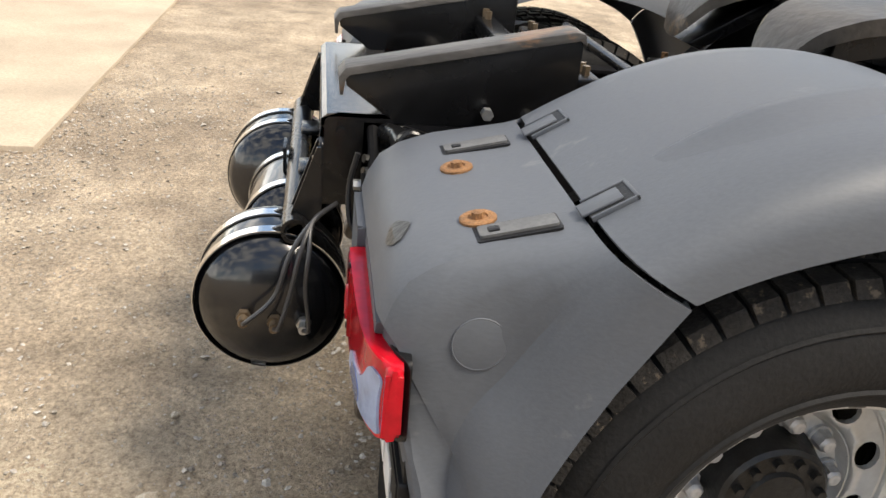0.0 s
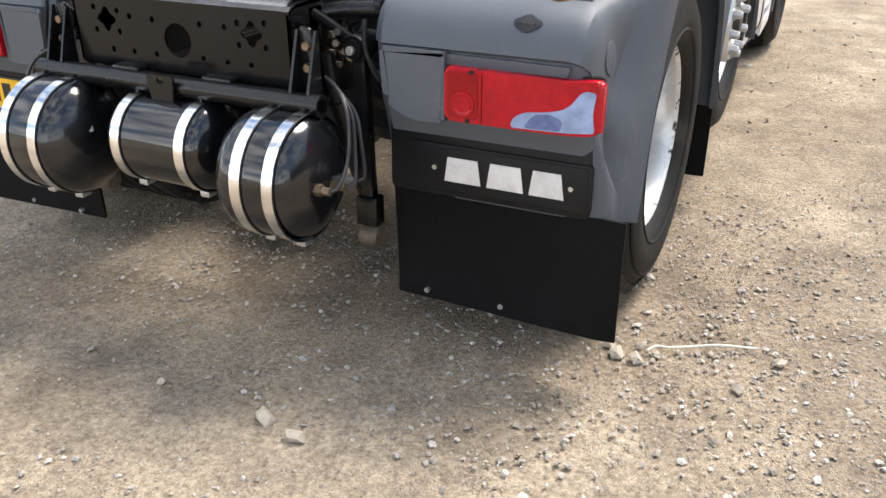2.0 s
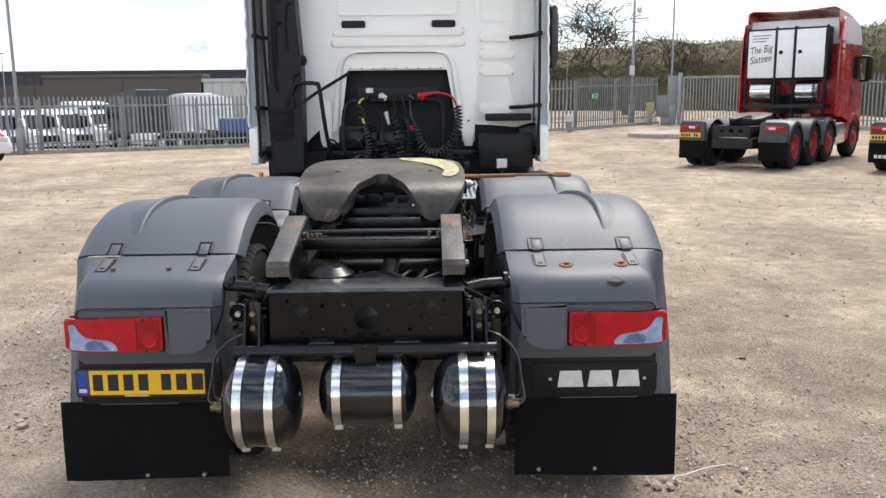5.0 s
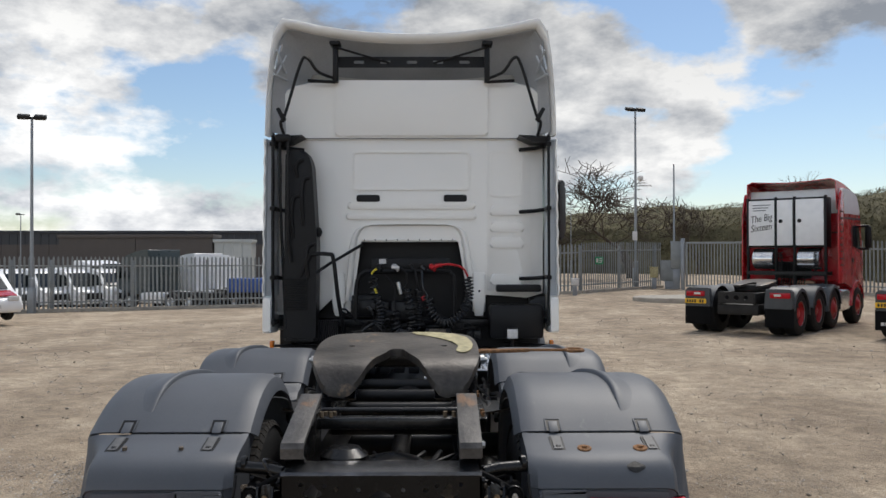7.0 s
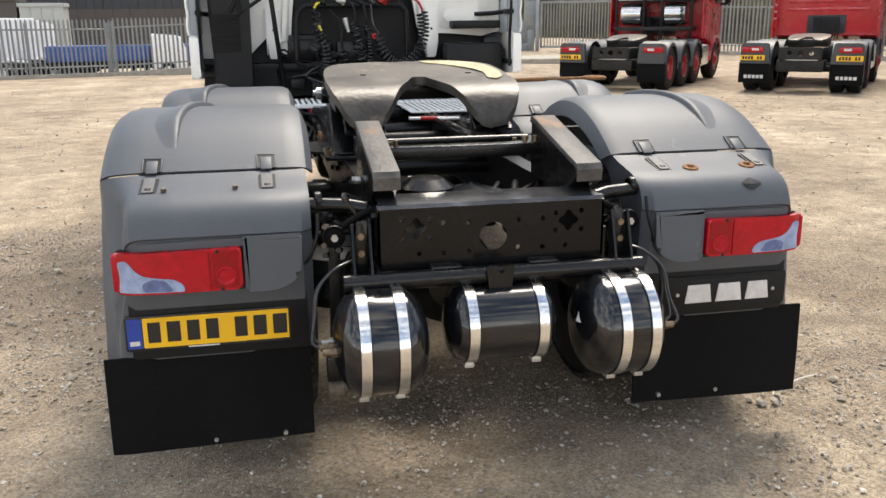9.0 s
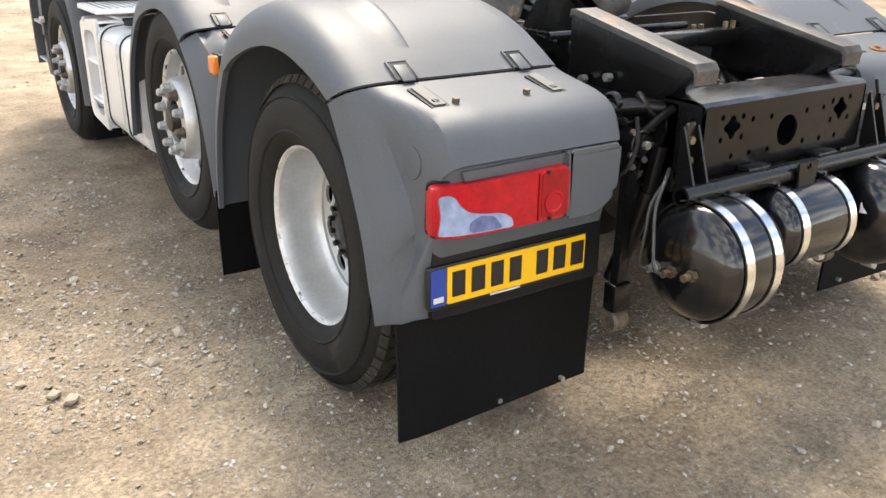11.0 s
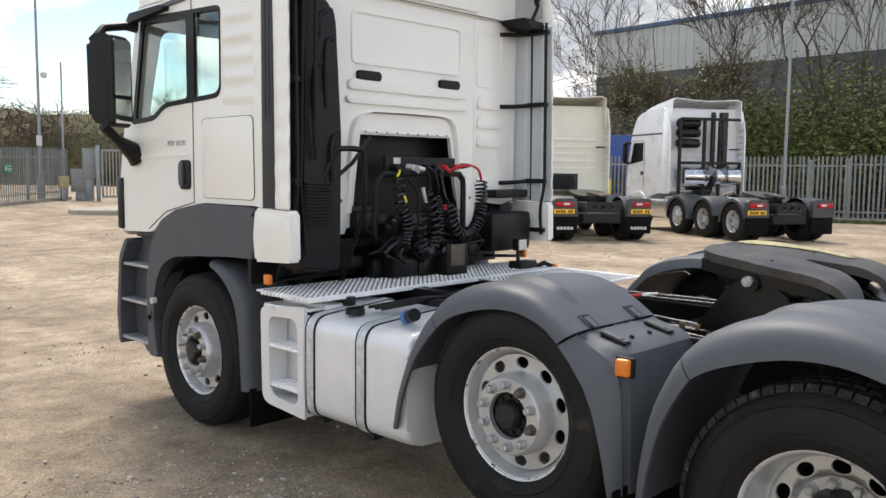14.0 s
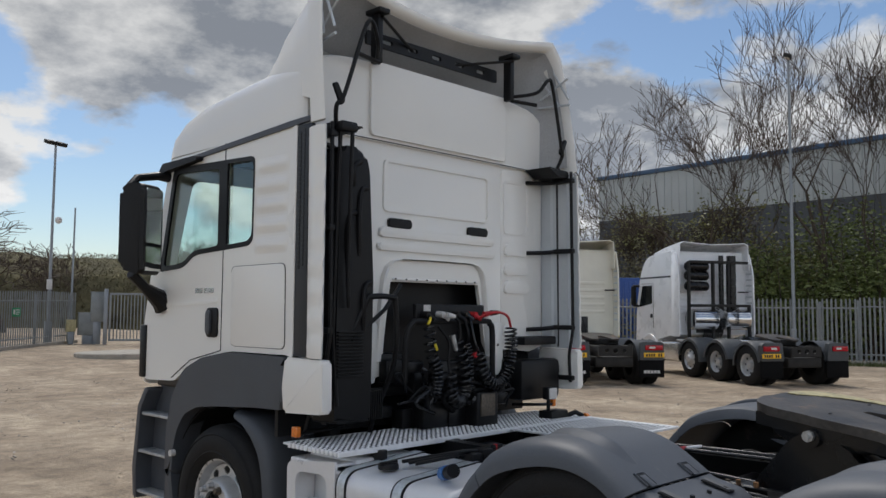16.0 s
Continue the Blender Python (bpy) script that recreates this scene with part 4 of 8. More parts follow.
# -- frame --
for s in (-1, 1):
    bm = prism(B(), rounded([(s * .385, .72), (s * .385, .98), (s * .31, .98), (s * .31, .97), (s * .377, .97), (s * .377, .73), (s * .31, .73), (s * .31, .72)], 0), "y", -.02, 4.9)
    rail = part("chassis_rail", bm, CHASSIS, truck)
    for y in [.35 + .17 * i for i in range(20)]:
        part("rail_bolt", cyl(B(), (s * .384, y, .93 - .05 * (int(y * 10) % 3)), (s * .400, y, .93 - .05 * (int(y * 10) % 3)), .012, 6), CHASSIS, rail)
    # sloping loading ramp on the rear of the rail
    prof = [(-.062, 1.060), (-.066, 1.080), (-.055, 1.092), (.435, 1.200), (.455, 1.192), (.455, .98), (.05, .98)]
    bm = prism(B(), prof, "x", s * .304, s * .386, .004)
    ramp = part("loading_ramp", bm, SATIN_BLACK, truck, "black steel loading ramp with bare rusty top")
    top = prism(B(), [(-.076, 1.040), (-.080, 1.080), (-.066, 1.100), (.432, 1.209), (.456, 1.205), (.462, 1.180), (.454, 1.180), (.446, 1.194), (-.056, 1.088), (-.068, 1.076), (-.068, 1.040)], "x", s * .300, s * .390, .003)
    part("ramp_top", top, RUST_EDGE, ramp, "bare worn steel ramp top with rust")
    for y, z in ((.25, 1.02), (.36, 1.0)):
        part("ramp_bolt", cyl(B(), (s * .396, y, z), (s * .418, y, z), .014, 6), STEEL, ramp)
for y, z, h in ((.36, 1.07, .05), (.50, 1.05, .045)):
    cm = part("cross_bar", box(B(), -.33, .33, y - .03, y + .03, z, z + h, .008), SATIN_BLACK, truck)
    for s in (-1, 1):
        for k in (-.02, .02):
            part("bar_bolt", cyl(B(), (s * .27 + k, y, z + h), (s * .27 + k, y, z + h + .022), .010, 6), BRASS, cm)
part("cross_pipe", cyl(B(), (-.34, .62, 1.10), (.34, .62, 1.10), .014, 12), SATIN_BLACK, truck)
# rear cross-member with punched holes
hl = [oval(0, .878, .048, .048, 28)]
for x in (-.26, .26):
    hl.append([(x + .030 * math.cos(a) * (1 + .22 * math.cos(4 * a)), .918 + .030 * math.sin(a) * (1 + .22 * math.cos(4 * a))) for a in [i * math.pi / 10 for i in range(20)]])
for x, z in ((-.17, .932), (-.085, .930), (.085, .930), (.17, .930), (-.25, .832), (-.17, .832), (-.085, .832), (.085, .835), (.17, .832), (.25, .832), (-.305, .95), (.305, .95), (-.215, .945), (.215, .945), (-.215, .885), (.215, .885), (-.305, .885), (.305, .885)):
    hl.append(oval(x, z, .0085, .0095, 8))
cross = part("rear_cross_member", holed(B(), rounded([(-.385, .785), (.385, .785), (.385, .985), (-.385, .985)], .02), hl, "y", -.085, -.077), GLOSS_BLACK, truck, "glossy black rear cross-member with punched holes")
bm = B()
rows = [[(x, y, z) for y, z in ((-.085, .97), (-.083, .986), (-.072, .996), (-.05, .998), (.10, .998))] for x in (-.385, -.2, 0, .2, .385)]
part("top_flange", skin(bm, rows, .008), FLANGE, cross, "shiny metallic top flange")
part("cross_lower_flange", box(B(), -.38, .38, -.08, .06, .780, .788), GLOSS_BLACK, cross)
cross.location.y = -.03
for s in (-1, 1):
    part("flange_end", prism(B(), [(-.085, .785), (-.085, .985), (-.05, .998), (.10, .998), (.10, .785)], "x", s * .377, s * .385), SATIN_BLACK, cross)
    # side brackets with plates down to the tank bar
    br = part("hanger_bracket", prism(B(), rounded([(s * .418, .955), (s * .452, .95), (s * .470, .78), (s * .412, .78)], .008), "y", -.118, -.108, .003), SATIN_BLACK, truck, "black hanger plate with two bolts")
    for x in (.412, .468):
        part("hanger_rib", prism(B(), [(-.112, .945), (-.122, .945), (-.180, .775), (-.112, .775)], "x", s * x - .004, s * x + .004), SATIN_BLACK, br)
    for z in (.905, .848):
        part("hanger_bolt", cyl(B(), (s * .441, -.116, z), (s * .441, -.132, z), .012, 6), BRASS, br)
    part("corner_bolt", cyl(B(), (s * .385, -.07, .955), (s * .40, -.07, .955), .013, 6), SATIN_BLACK, br)
    # anti-roll link and lever arm
    bm = tube(B(), [(s * .385, .0, .965), (s * .43, .0, .945), (s * .50, .0, .905)], [.014, .012, .014], 8)
    cyl(bm, (s * .518, -.015, .882), (s * .518, .075, .882), .038, 24)
    cyl(bm, (s * .518, -.028, .882), (s * .518, -.012, .882), .026, 24)
    lk = part("roll_bar_link", bm, FLAP_RUBBER, truck, "black anti-roll link with rubber bush")
    part("link_bolt", cyl(B(), (s * .518, -.026, .882), (s * .518, -.044, .882), .012, 6), STEEL, lk)
    part("link_collar", lathe(B(), [(0, .036), (-.005, .039), (-.010, .036)], (s * .518, -.010, .882), (0, 1, 0), 24), HUB_BLACK, lk)
    bm = prism(B(), rounded([(s * .495, .905), (s * .535, .905), (s * .540, .62), (s * .545, .40), (s * .505, .40), (s * .505, .62)], .008), "y", .005, .035, .004)
    box(bm, min(s * .49, s * .56), max(s * .49, s * .56), -.005, .045, .36, .45, .006)
    part("drop_arm", bm, SATIN_BLACK, lk)
    part("arm_roller", lathe(B(), [(-.03, 0), (-.03, .03), (-.022, .036), (.022, .036), (.03, .03), (.03, 0)], (s * .527, .02, .325), (1, 0, 0), 20), NUT_DIRTY, lk, "worn rubber end roller")
    # guard carrier tube
    bm = tube(B(), [(s * .40, .03, .962), (s * .46, .05, .972), (s * .58, .065, .978), (s * .668, .07, .978)], .024, 14)
    ct = part("guard_carrier", bm, SATIN_BLACK, truck, "black mudguard carrier tube wrapped with tape")
    part("tube_clamp", lathe(B(), [(-.012, .026), (-.008, .031), (.008, .031), (.012, .026)], (s * .56, .067, .990), (1, .1, .04), 16), SATIN_BLACK, ct)
    part("tube_end", lathe(B(), [(-.03, .026), (-.012, .030), (.024, .030), (.03, .02)], (s * .640, .07, .978), (1, 0, 0), 16), RUST_EDGE if s > 0 else SATIN_BLACK, ct)
    part("guard_cable", tube(B(), curve_pts([(s * .57, -.04, .97), (s * .575, -.055, .90), (s * .60, -.05, .83), (s * .615, -.02, .80)], 5), .006, 8), BLACK_PLASTIC, ct)
    # air spring, shock absorber and brake parts inside the frame
    part("air_spring", lathe(B(), [(0, .02), (0, .10), (.04, .115), (.09, .10), (.13, .115), (.18, .10), (.19, .02)], (s * .50, .30, .56), (0, 0, 1), 24), BLACK_PLASTIC, truck)
    part("shock_absorber", cyl(cyl(B(), (s * .47, .1, .42), (s * .43, .02, .72), .03, 14), (s * .43, .02, .72), (s * .42, .0, .86), .020, 12), CHASSIS, truck)
    part("brake_chamber", lathe(B(), [(0, .02), (0, .07), (.06, .085), (.10, .085), (.16, .07), (.16, .02)], (s * .48, .93, .66), (0, .8, .3), 20), CHASSIS, truck)
for s in (-1, 1):
    rnd = random.Random(31 + s)
    plate = part("corner_plate", prism(B(), rounded([(.03, .80), (.12, .80), (.14, .96), (.05, .985), (.0, .93)], .02), "x", s * .39, s * .402, .003), SATIN_BLACK, truck, "black corner plate with bolts and hoses")
    for y, z in ((.03, .95), (.075, .965), (.115, .94), (.05, .90), (.10, .89), (.045, .85), (.10, .835), (.075, .81)):
        part("plate_bolt", cyl(B(), (s * .402, y, z), (s * (.414 + .004 * rnd.random()), y, z), .0095, 6), rnd.choice((NUT_DIRTY, BRASS, HUB_BLACK)), plate)
    for i in range(7):
        x, z = rnd.uniform(.42, .56), rnd.uniform(.72, .93)
        pts = curve_pts([(s * x, .02 + .02 * i, z), (s * (x + rnd.uniform(-.04, .06)), .05, z + rnd.uniform(.02, .09)), (s * (x - .06), .10 + .02 * i, z + rnd.uniform(-.05, .05)), (s * .41, .22, .88 + rnd.uniform(-.08, .08))], 6)
        part("corner_hose", tube(B(), pts, rnd.choice((.005, .007, .010)), 7), rnd.choice((BLACK_PLASTIC, HOSE_BLACK)), plate)
    for i in range(4):
        x, z = rnd.uniform(.44, .55), rnd.uniform(.76, .95)
        part("hose_joint", cyl(B(), (s * x, .0, z), (s * (x + .01), -.022, z + .004), .010, 6), rnd.choice((BRASS, NUT_DIRTY, HUB_BLACK)), plate)
# bar and tanks
bar = part("tank_bar", lathe(B(), [(-.505, .022), (-.505, .030), (.505, .030), (.505, .022), (.45, .022)], (0, -.165, .762), (1, 0, 0), 20), SATIN_BLACK, truck, "black tube carrying three air tanks")
for x in (-.17, .16):
    part("bar_bracket", box(B(), x - .05, x + .05, -.165, -.115, .782, .800, .006), SATIN_BLACK, bar)
bm = holed(B(), rounded([(-.048, .800), (.048, .800), (.034, .700), (-.034, .700)], .008), [oval(0, .785, .012, .010, 12), oval(-.02, .718, .006, .006, 8), oval(.02, .718, .006, .006, 8)], "y", -.208, -.200)
part("centre_bracket", bm, SATIN_BLACK, bar, "drilled black bracket plate")


def air_tank(x0, x1, y, z, r, straps, fit_side):
    e = r * .42
    prof = [(x0, 0), (x0 + e * .06, r * .35), (x0 + e * .28, r * .68), (x0 + e * .62, r * .90), (x0 + e, r * .99), (x0 + e + .012, r), (x1 - e - .012, r), (x1 - e, r * .99), (x1 - e * .62, r * .90), (x1 - e * .28, r * .68), (x1 - e * .06, r * .35), (x1, 0)]
    t = part("air_tank", lathe(B(), prof, (0, y, z), (1, 0, 0), 40), TANK_BLACK, truck, "glossy black compressed air tank")
    for x in straps:
        bm = lathe(B(), [(x - .016, r + .0015), (x - .016, r + .005), (x + .016, r + .005), (x + .016, r + .0015)], (0, y, z), (1, 0, 0), 48)
        sp = part("tank_strap", bm, STRAP, t, "bright steel strap")
        part("strap_edge", lathe(B(), [(x - .019, r + .0004), (x - .019, r + .0022), (x + .019, r + .0022), (x + .019, r + .0004)], (0, y, z), (1, 0, 0), 48), BLACK_PLASTIC, sp)
        part("strap_clamp", box(B(), x - .016, x + .016, y - .05, y - .01, z - r - .014, z - r + .004, .003), STEEL, sp)
        part("strap_hanger", prism(B(), [(y - .02, z + r - .004), (y + .02, z + r - .004), (-.15, .772), (-.175, .772)], "x", x - .004, x + .004), SATIN_BLACK, sp)
    if fit_side:
        xe = x0 if fit_side < 0 else x1
        k = fit_side
        for dy, dz in ((-.055, .03), (.012, .02), (.075, .012)):
            bm = B()
            p = Vector((xe - k * (.002 + (dy ** 2) * 1.6), y + dy, z - .035 + dz))
            cyl(bm, p - Vector((k * .012, 0, 0)), p + Vector((k * .018, 0, 0)), .017, 6)
            cyl(bm, p, p + Vector((k * .042, 0, 0)), .011, 10)
            part("tank_fitting", bm, BRASS if dy < .05 else STEEL, t, "brass air fitting")
            q = p + Vector((k * .042, 0, 0))
            if not (k < 0 and dy < 0):
                pts = curve_pts([q, q + Vector((k * .022, .012, .02)), Vector((k * (.60 + .01 * dy), y + dy * .5 + .04, .66 + dy * .15)), Vector((k * .585, y + .06 + dy * .3, .745)), Vector((k * .53, y + .09, .80)), Vector((k * .46, y + .14, .815))], 6)
                part("air_pipe", tube(B(), pts, .0052, 8), PIPE, t, "thin dark plastic air pipe")
    return t


lt = air_tank(-.550, -.245, -.215, .582, .172, (-.462, -.345), -1)
part("tank_sticker", box(B(), -.002, .002, -.017, .017, -.015, .015, .0008), NUT, lt, "small grey sticker").matrix_basis = Matrix.Translation((-.2575, -.262, .632)) @ Matrix.Rotation(-.42, 4, "Z") @ Matrix.Rotation(-.4, 4, "Y")
mid_t = air_tank(-.185, .195, -.175, .605, .128, (-.108, .122), 0)
rt = air_tank(.252, .548, -.215, .580, .170, (.372, .472), 1)
part("tank_sticker", box(B(), -.002, .002, -.019, .019, -.017, .017, .0008), LETTER, rt, "small pale sticker").matrix_basis = Matrix.Translation((.2615, -.262, .622)) @ Matrix.Rotation(.42, 4, "Z") @ Matrix.Rotation(.35, 4, "Y")

# parts seen between the rails
bm = lathe(B(), [(0, .09), (.015, .10), (.07, .10), (.10, .06), (.105, 0)], (-.17, .18, .93), (0, 0, 1), 28)
part("valve_block", bm, SATIN_BLACK, truck, "black round valve housing")
bm = lathe(B(), [(0, .13), (.02, .14), (.03, .12), (.05, .05), (.06, 0)], (.02, .30, .92), (0, 0, 1), 28)
part("drive_flange", bm, SATIN_BLACK, truck)
for i in range(7):
    a = random.uniform(-.26, .22)
    pts = curve_pts([(a, .06, .93), (a + random.uniform(-.1, .1), .14, .97), (a + random.uniform(-.15, .15), .24, .93), (a + random.uniform(-.2, .2), .42, .95)], 5)
    part("hose", tube(B(), pts, random.choice((.008, .011, .014)), 8), BLACK_PLASTIC, truck)
for i in range(9):
    s = -1 if i % 2 else 1
    x = random.uniform(.44, .60) * s
    pts = curve_pts([(x, 1.15 + .08 * i, .93), (x + .05 * s, 1.4 + .08 * i, .99), (x - .03 * s, 1.75 + .05 * i, .95), (x, 2.1 + .06 * i, .97)], 5)
    part("hose", tube(B(), pts, random.choice((.010, .013, .016)), 8), BLACK_PLASTIC, truck)
for s in (-1, 1):
    for k, (x, z, r, mt) in enumerate(((.43, .99, .012, SATIN_BLACK), (.47, .965, .009, SATIN_BLACK), (.50, .985, .008, HOSE_BLACK), (.54, .95, .014, SATIN_BLACK), (.30, .995, .010, HOSE_BLACK))):
        part("chassis_pipe", tube(B(), curve_pts([(s * x, 1.30, z - .03), (s * (x + .02), 1.55 + .03 * k, z), (s * (x - .015 * (k % 3)), 2.1, z + .005), (s * x, 2.7, z - .01)], 6), r, 8), mt, truck)
    for i in range(9):
        part("flange_bolt", cyl(B(), (s * .345, 1.62 + .14 * i, .979), (s * .345, 1.62 + .14 * i, .995), .012, 6), NUT_DIRTY if i % 3 else STEEL, truck)
rod = part("warning_rod", tube(B(), [(.13, 2.36, 1.0), (.43, 2.29, 1.0)], .010, 8), ALU, truck, "pale rod over the frame with a red sleeve")
part("rod_sleeve", tube(B(), [(.20, 2.343, 1.0), (.30, 2.32, 1.0)], .0125, 8), RED_HOSE, rod, "red sleeve")
for y in (1.45, 1.95, 2.45, 2.95):
    part("cross_tube", cyl(B(), (-.38, y, .86), (.38, y, .86), .05, 16), CHASSIS, truck)
part("prop_shaft", cyl(B(), (0, .9, .62), (0, 3.6, .8), .055, 18), CHASSIS, truck)
for s in (-1, 1):
    part("frame_plate", prism(B(), [(s * .31, 1.0), (s * .62, 1.25), (s * .62, 1.45), (s * .31, 1.6)], "z", .985, .995), CHASSIS, truck)

# plain engine, gearbox and bumper masses, added to keep light off the ground below
bm = box(B(), -.36, .36, 3.62, 5.25, .42, .96, .06)
prism(bm, [(3.6, .34), (5.1, .34), (5.0, .26), (3.75, .26)], "x", -.25, .25, .03)
part("engine", bm, CHASSIS, truck, "engine block added under the cab to block light")
part("gearbox", lathe(B(), [(2.62, 0), (2.62, .12), (2.75, .17), (3.2, .21), (3.45, .25), (3.56, .26), (3.56, 0)], (0, 0, .68), (0, 1, 0), 20), CHASSIS, truck, "gearbox added between the rails to block light")
bm = prism(B(), rounded([(5.42, .30), (5.80, .34), (5.83, .60), (5.80, 1.24), (5.66, 1.26), (5.42, 1.20)], .04), "x", -1.04, 1.04, .02)
part("front_bumper", bm, DARK_PLASTIC, truck, "plain bumper block added to stop light from the front")
for s in (-1, 1):
    part("spring_bracket", prism(B(), [(.40, .74), (1.06, .74), (.95, .62), (.50, .62)], "x", s * .33, s * .47, .01), CHASSIS, truck)
    part("spring_leaf", prism(B(), [(1.45, .60), (2.65, .60), (2.55, .50), (2.05, .44), (1.55, .50)], "x", s * .36, s * .46, .01), CHASSIS, truck)
part("silencer", prism(B(), rounded([(.52, .34), (1.16, .34), (1.16, .90), (.52, .92)], .08), "y", 2.80, 3.50, .03), CHASSIS, truck)

# -- fifth wheel --
def plate_top(y):
    """Height of the coupling plate: nearly flat in front, bent down towards the tips of its horns."""
    z = 1.366 - .135 * (1.64 - y)
    if y < 1.10:
        z -= 2.6 * (1.10 - y) ** 2 + 9 * max(0.0, 1.0 - y) ** 2
    return z


outer = rounded([(-.20, 1.665), (.20, 1.665), (.405, 1.60), (.440, 1.40), (.440, 1.15), (.425, 1.02), (.375, .935), (.235, .925), (.165, .965), (.055, 1.20), (.032, 1.27), (-.032, 1.27), (-.055, 1.20), (-.165, .965), (-.235, .925), (-.375, .935), (-.425, 1.02), (-.440, 1.15), (-.440, 1.40), (-.405, 1.60)], [.06, .06, .10, .10, .08, .06, .05, .05, .05, .03, .03, .03, .03, .05, .05, .05, .06, .08, .10, .10], 5)
bm = holed(B(), outer, [], "z", -.040, 0)
bmesh.ops.subdivide_edges(bm, edges=[e for e in bm.edges if e.calc_length() > .07], cuts=3, use_grid_fill=True)
bmesh.ops.triangulate(bm, faces=bm.faces)
for v in bm.verts:
    v.co.z += plate_top(v.co.y) + .004 * noise.noise(v.co * 9)
fw = part("fifth_wheel", bm, FIFTH_TOP, truck, "greasy rust-streaked fifth wheel coupling plate", smooth=35)
bm = B()
for s in (-1, 1):
    skirt = [[(s * x, y, plate_top(y) - .035 - d) for x, y in ((.395, 1.60), (.428, 1.42), (.430, 1.15), (.415, 1.03))] for d in (0, .03, .055)]
    skin(bm, skirt, .012)
    prism(bm, [(1.56, 1.315), (1.05, 1.225), (1.10, 1.19), (1.25, 1.17), (1.44, 1.19), (1.52, 1.24)], "x", s * .30, s * .40, .012)
    prism(bm, [(.955, 1.10), (1.20, 1.25), (1.20, 1.20), (1.0, 1.08)], "x", s * .20, s * .38, .01)
    cyl(bm, (s * .30, 1.345, 1.235), (s * .455, 1.345, 1.235), .040, 18)
box(bm, -.28, .28, 1.36, 1.58, 1.20, 1.30, .02)
part("coupling_body", bm, SATIN_BLACK, fw, "black cast coupling body")
bm = B()
cells = [(.06, 1.650), (.20, 1.648), (.31, 1.61), (.385, 1.52), (.415, 1.38), (.405, 1.24), (.36, 1.16), (.315, 1.20), (.335, 1.32), (.30, 1.42), (.20, 1.53), (.09, 1.60)]
prism(bm, rounded(cells, .04), "z", 0, .003)
for v in bm.verts:
    v.co.z += plate_top(v.co.y) + .003
part("grease_patch", bm, GREASE, fw, "pale yellow grease smear")
for s in (-1, 1):
    part("pivot_pin", cyl(cyl(B(), (s * .45, 1.345, 1.246), (s * .478, 1.345, 1.246), .024, 8), (s * .478, 1.345, 1.246), (s * .492, 1.345, 1.246), .012, 8), STEEL, fw, "bright pivot bolt")
    part("plate_slot", prism(B(), oval(s * .255, 1.33, .015, .007, 10), "z", plate_top(1.33) - .01, plate_top(1.33) + .004), INK, fw)
bm = B()
box(bm, .42, .985, 1.60, 1.625, 1.262, 1.276, .003)
tube(bm, [(.40, 1.50, 1.27), (.55, 1.57, 1.268), (.75, 1.612, 1.268)], .012, 10)
tube(bm, curve_pts([(.97, 1.61, 1.269), (.985, 1.66, 1.269), (1.05, 1.66, 1.269), (1.07, 1.61, 1.269), (1.05, 1.565, 1.269), (.985, 1.56, 1.269), (.97, 1.61, 1.269)], 4), .010, 8)
part("release_handle", bm, RUST, fw, "rusty release handle with loop end")
for s in (-1, 1):
    bm = B()
    prism(bm, rounded([(1.02, .99), (1.62, .99), (1.46, 1.20), (1.40, 1.245), (1.28, 1.245), (1.20, 1.20)], .02), "x", s * .335, s * .425, .008)
    box(bm, min(s * .30, s * .47), max(s * .30, s * .47), .95, 1.72, .982, 1.0, .004)
    pd = part("coupling_pedestal", bm, SATIN_BLACK, truck, "black fifth wheel pedestal bolted to the rails")
for s in (-1, 1):
    for y in (1.0, 1.07, 1.58, 1.66):
        part("pedestal_bolt", cyl(B(), (s * .45, y, 1.0), (s * .45, y, 1.022), .012, 6), RUST, pd)

# -- fuel tank side boxes --
VENT_PLASTIC = mat("vent plastic", (0.026, 0.028, 0.032), 0.5, var=0.15, scale=6, bump=0.05)


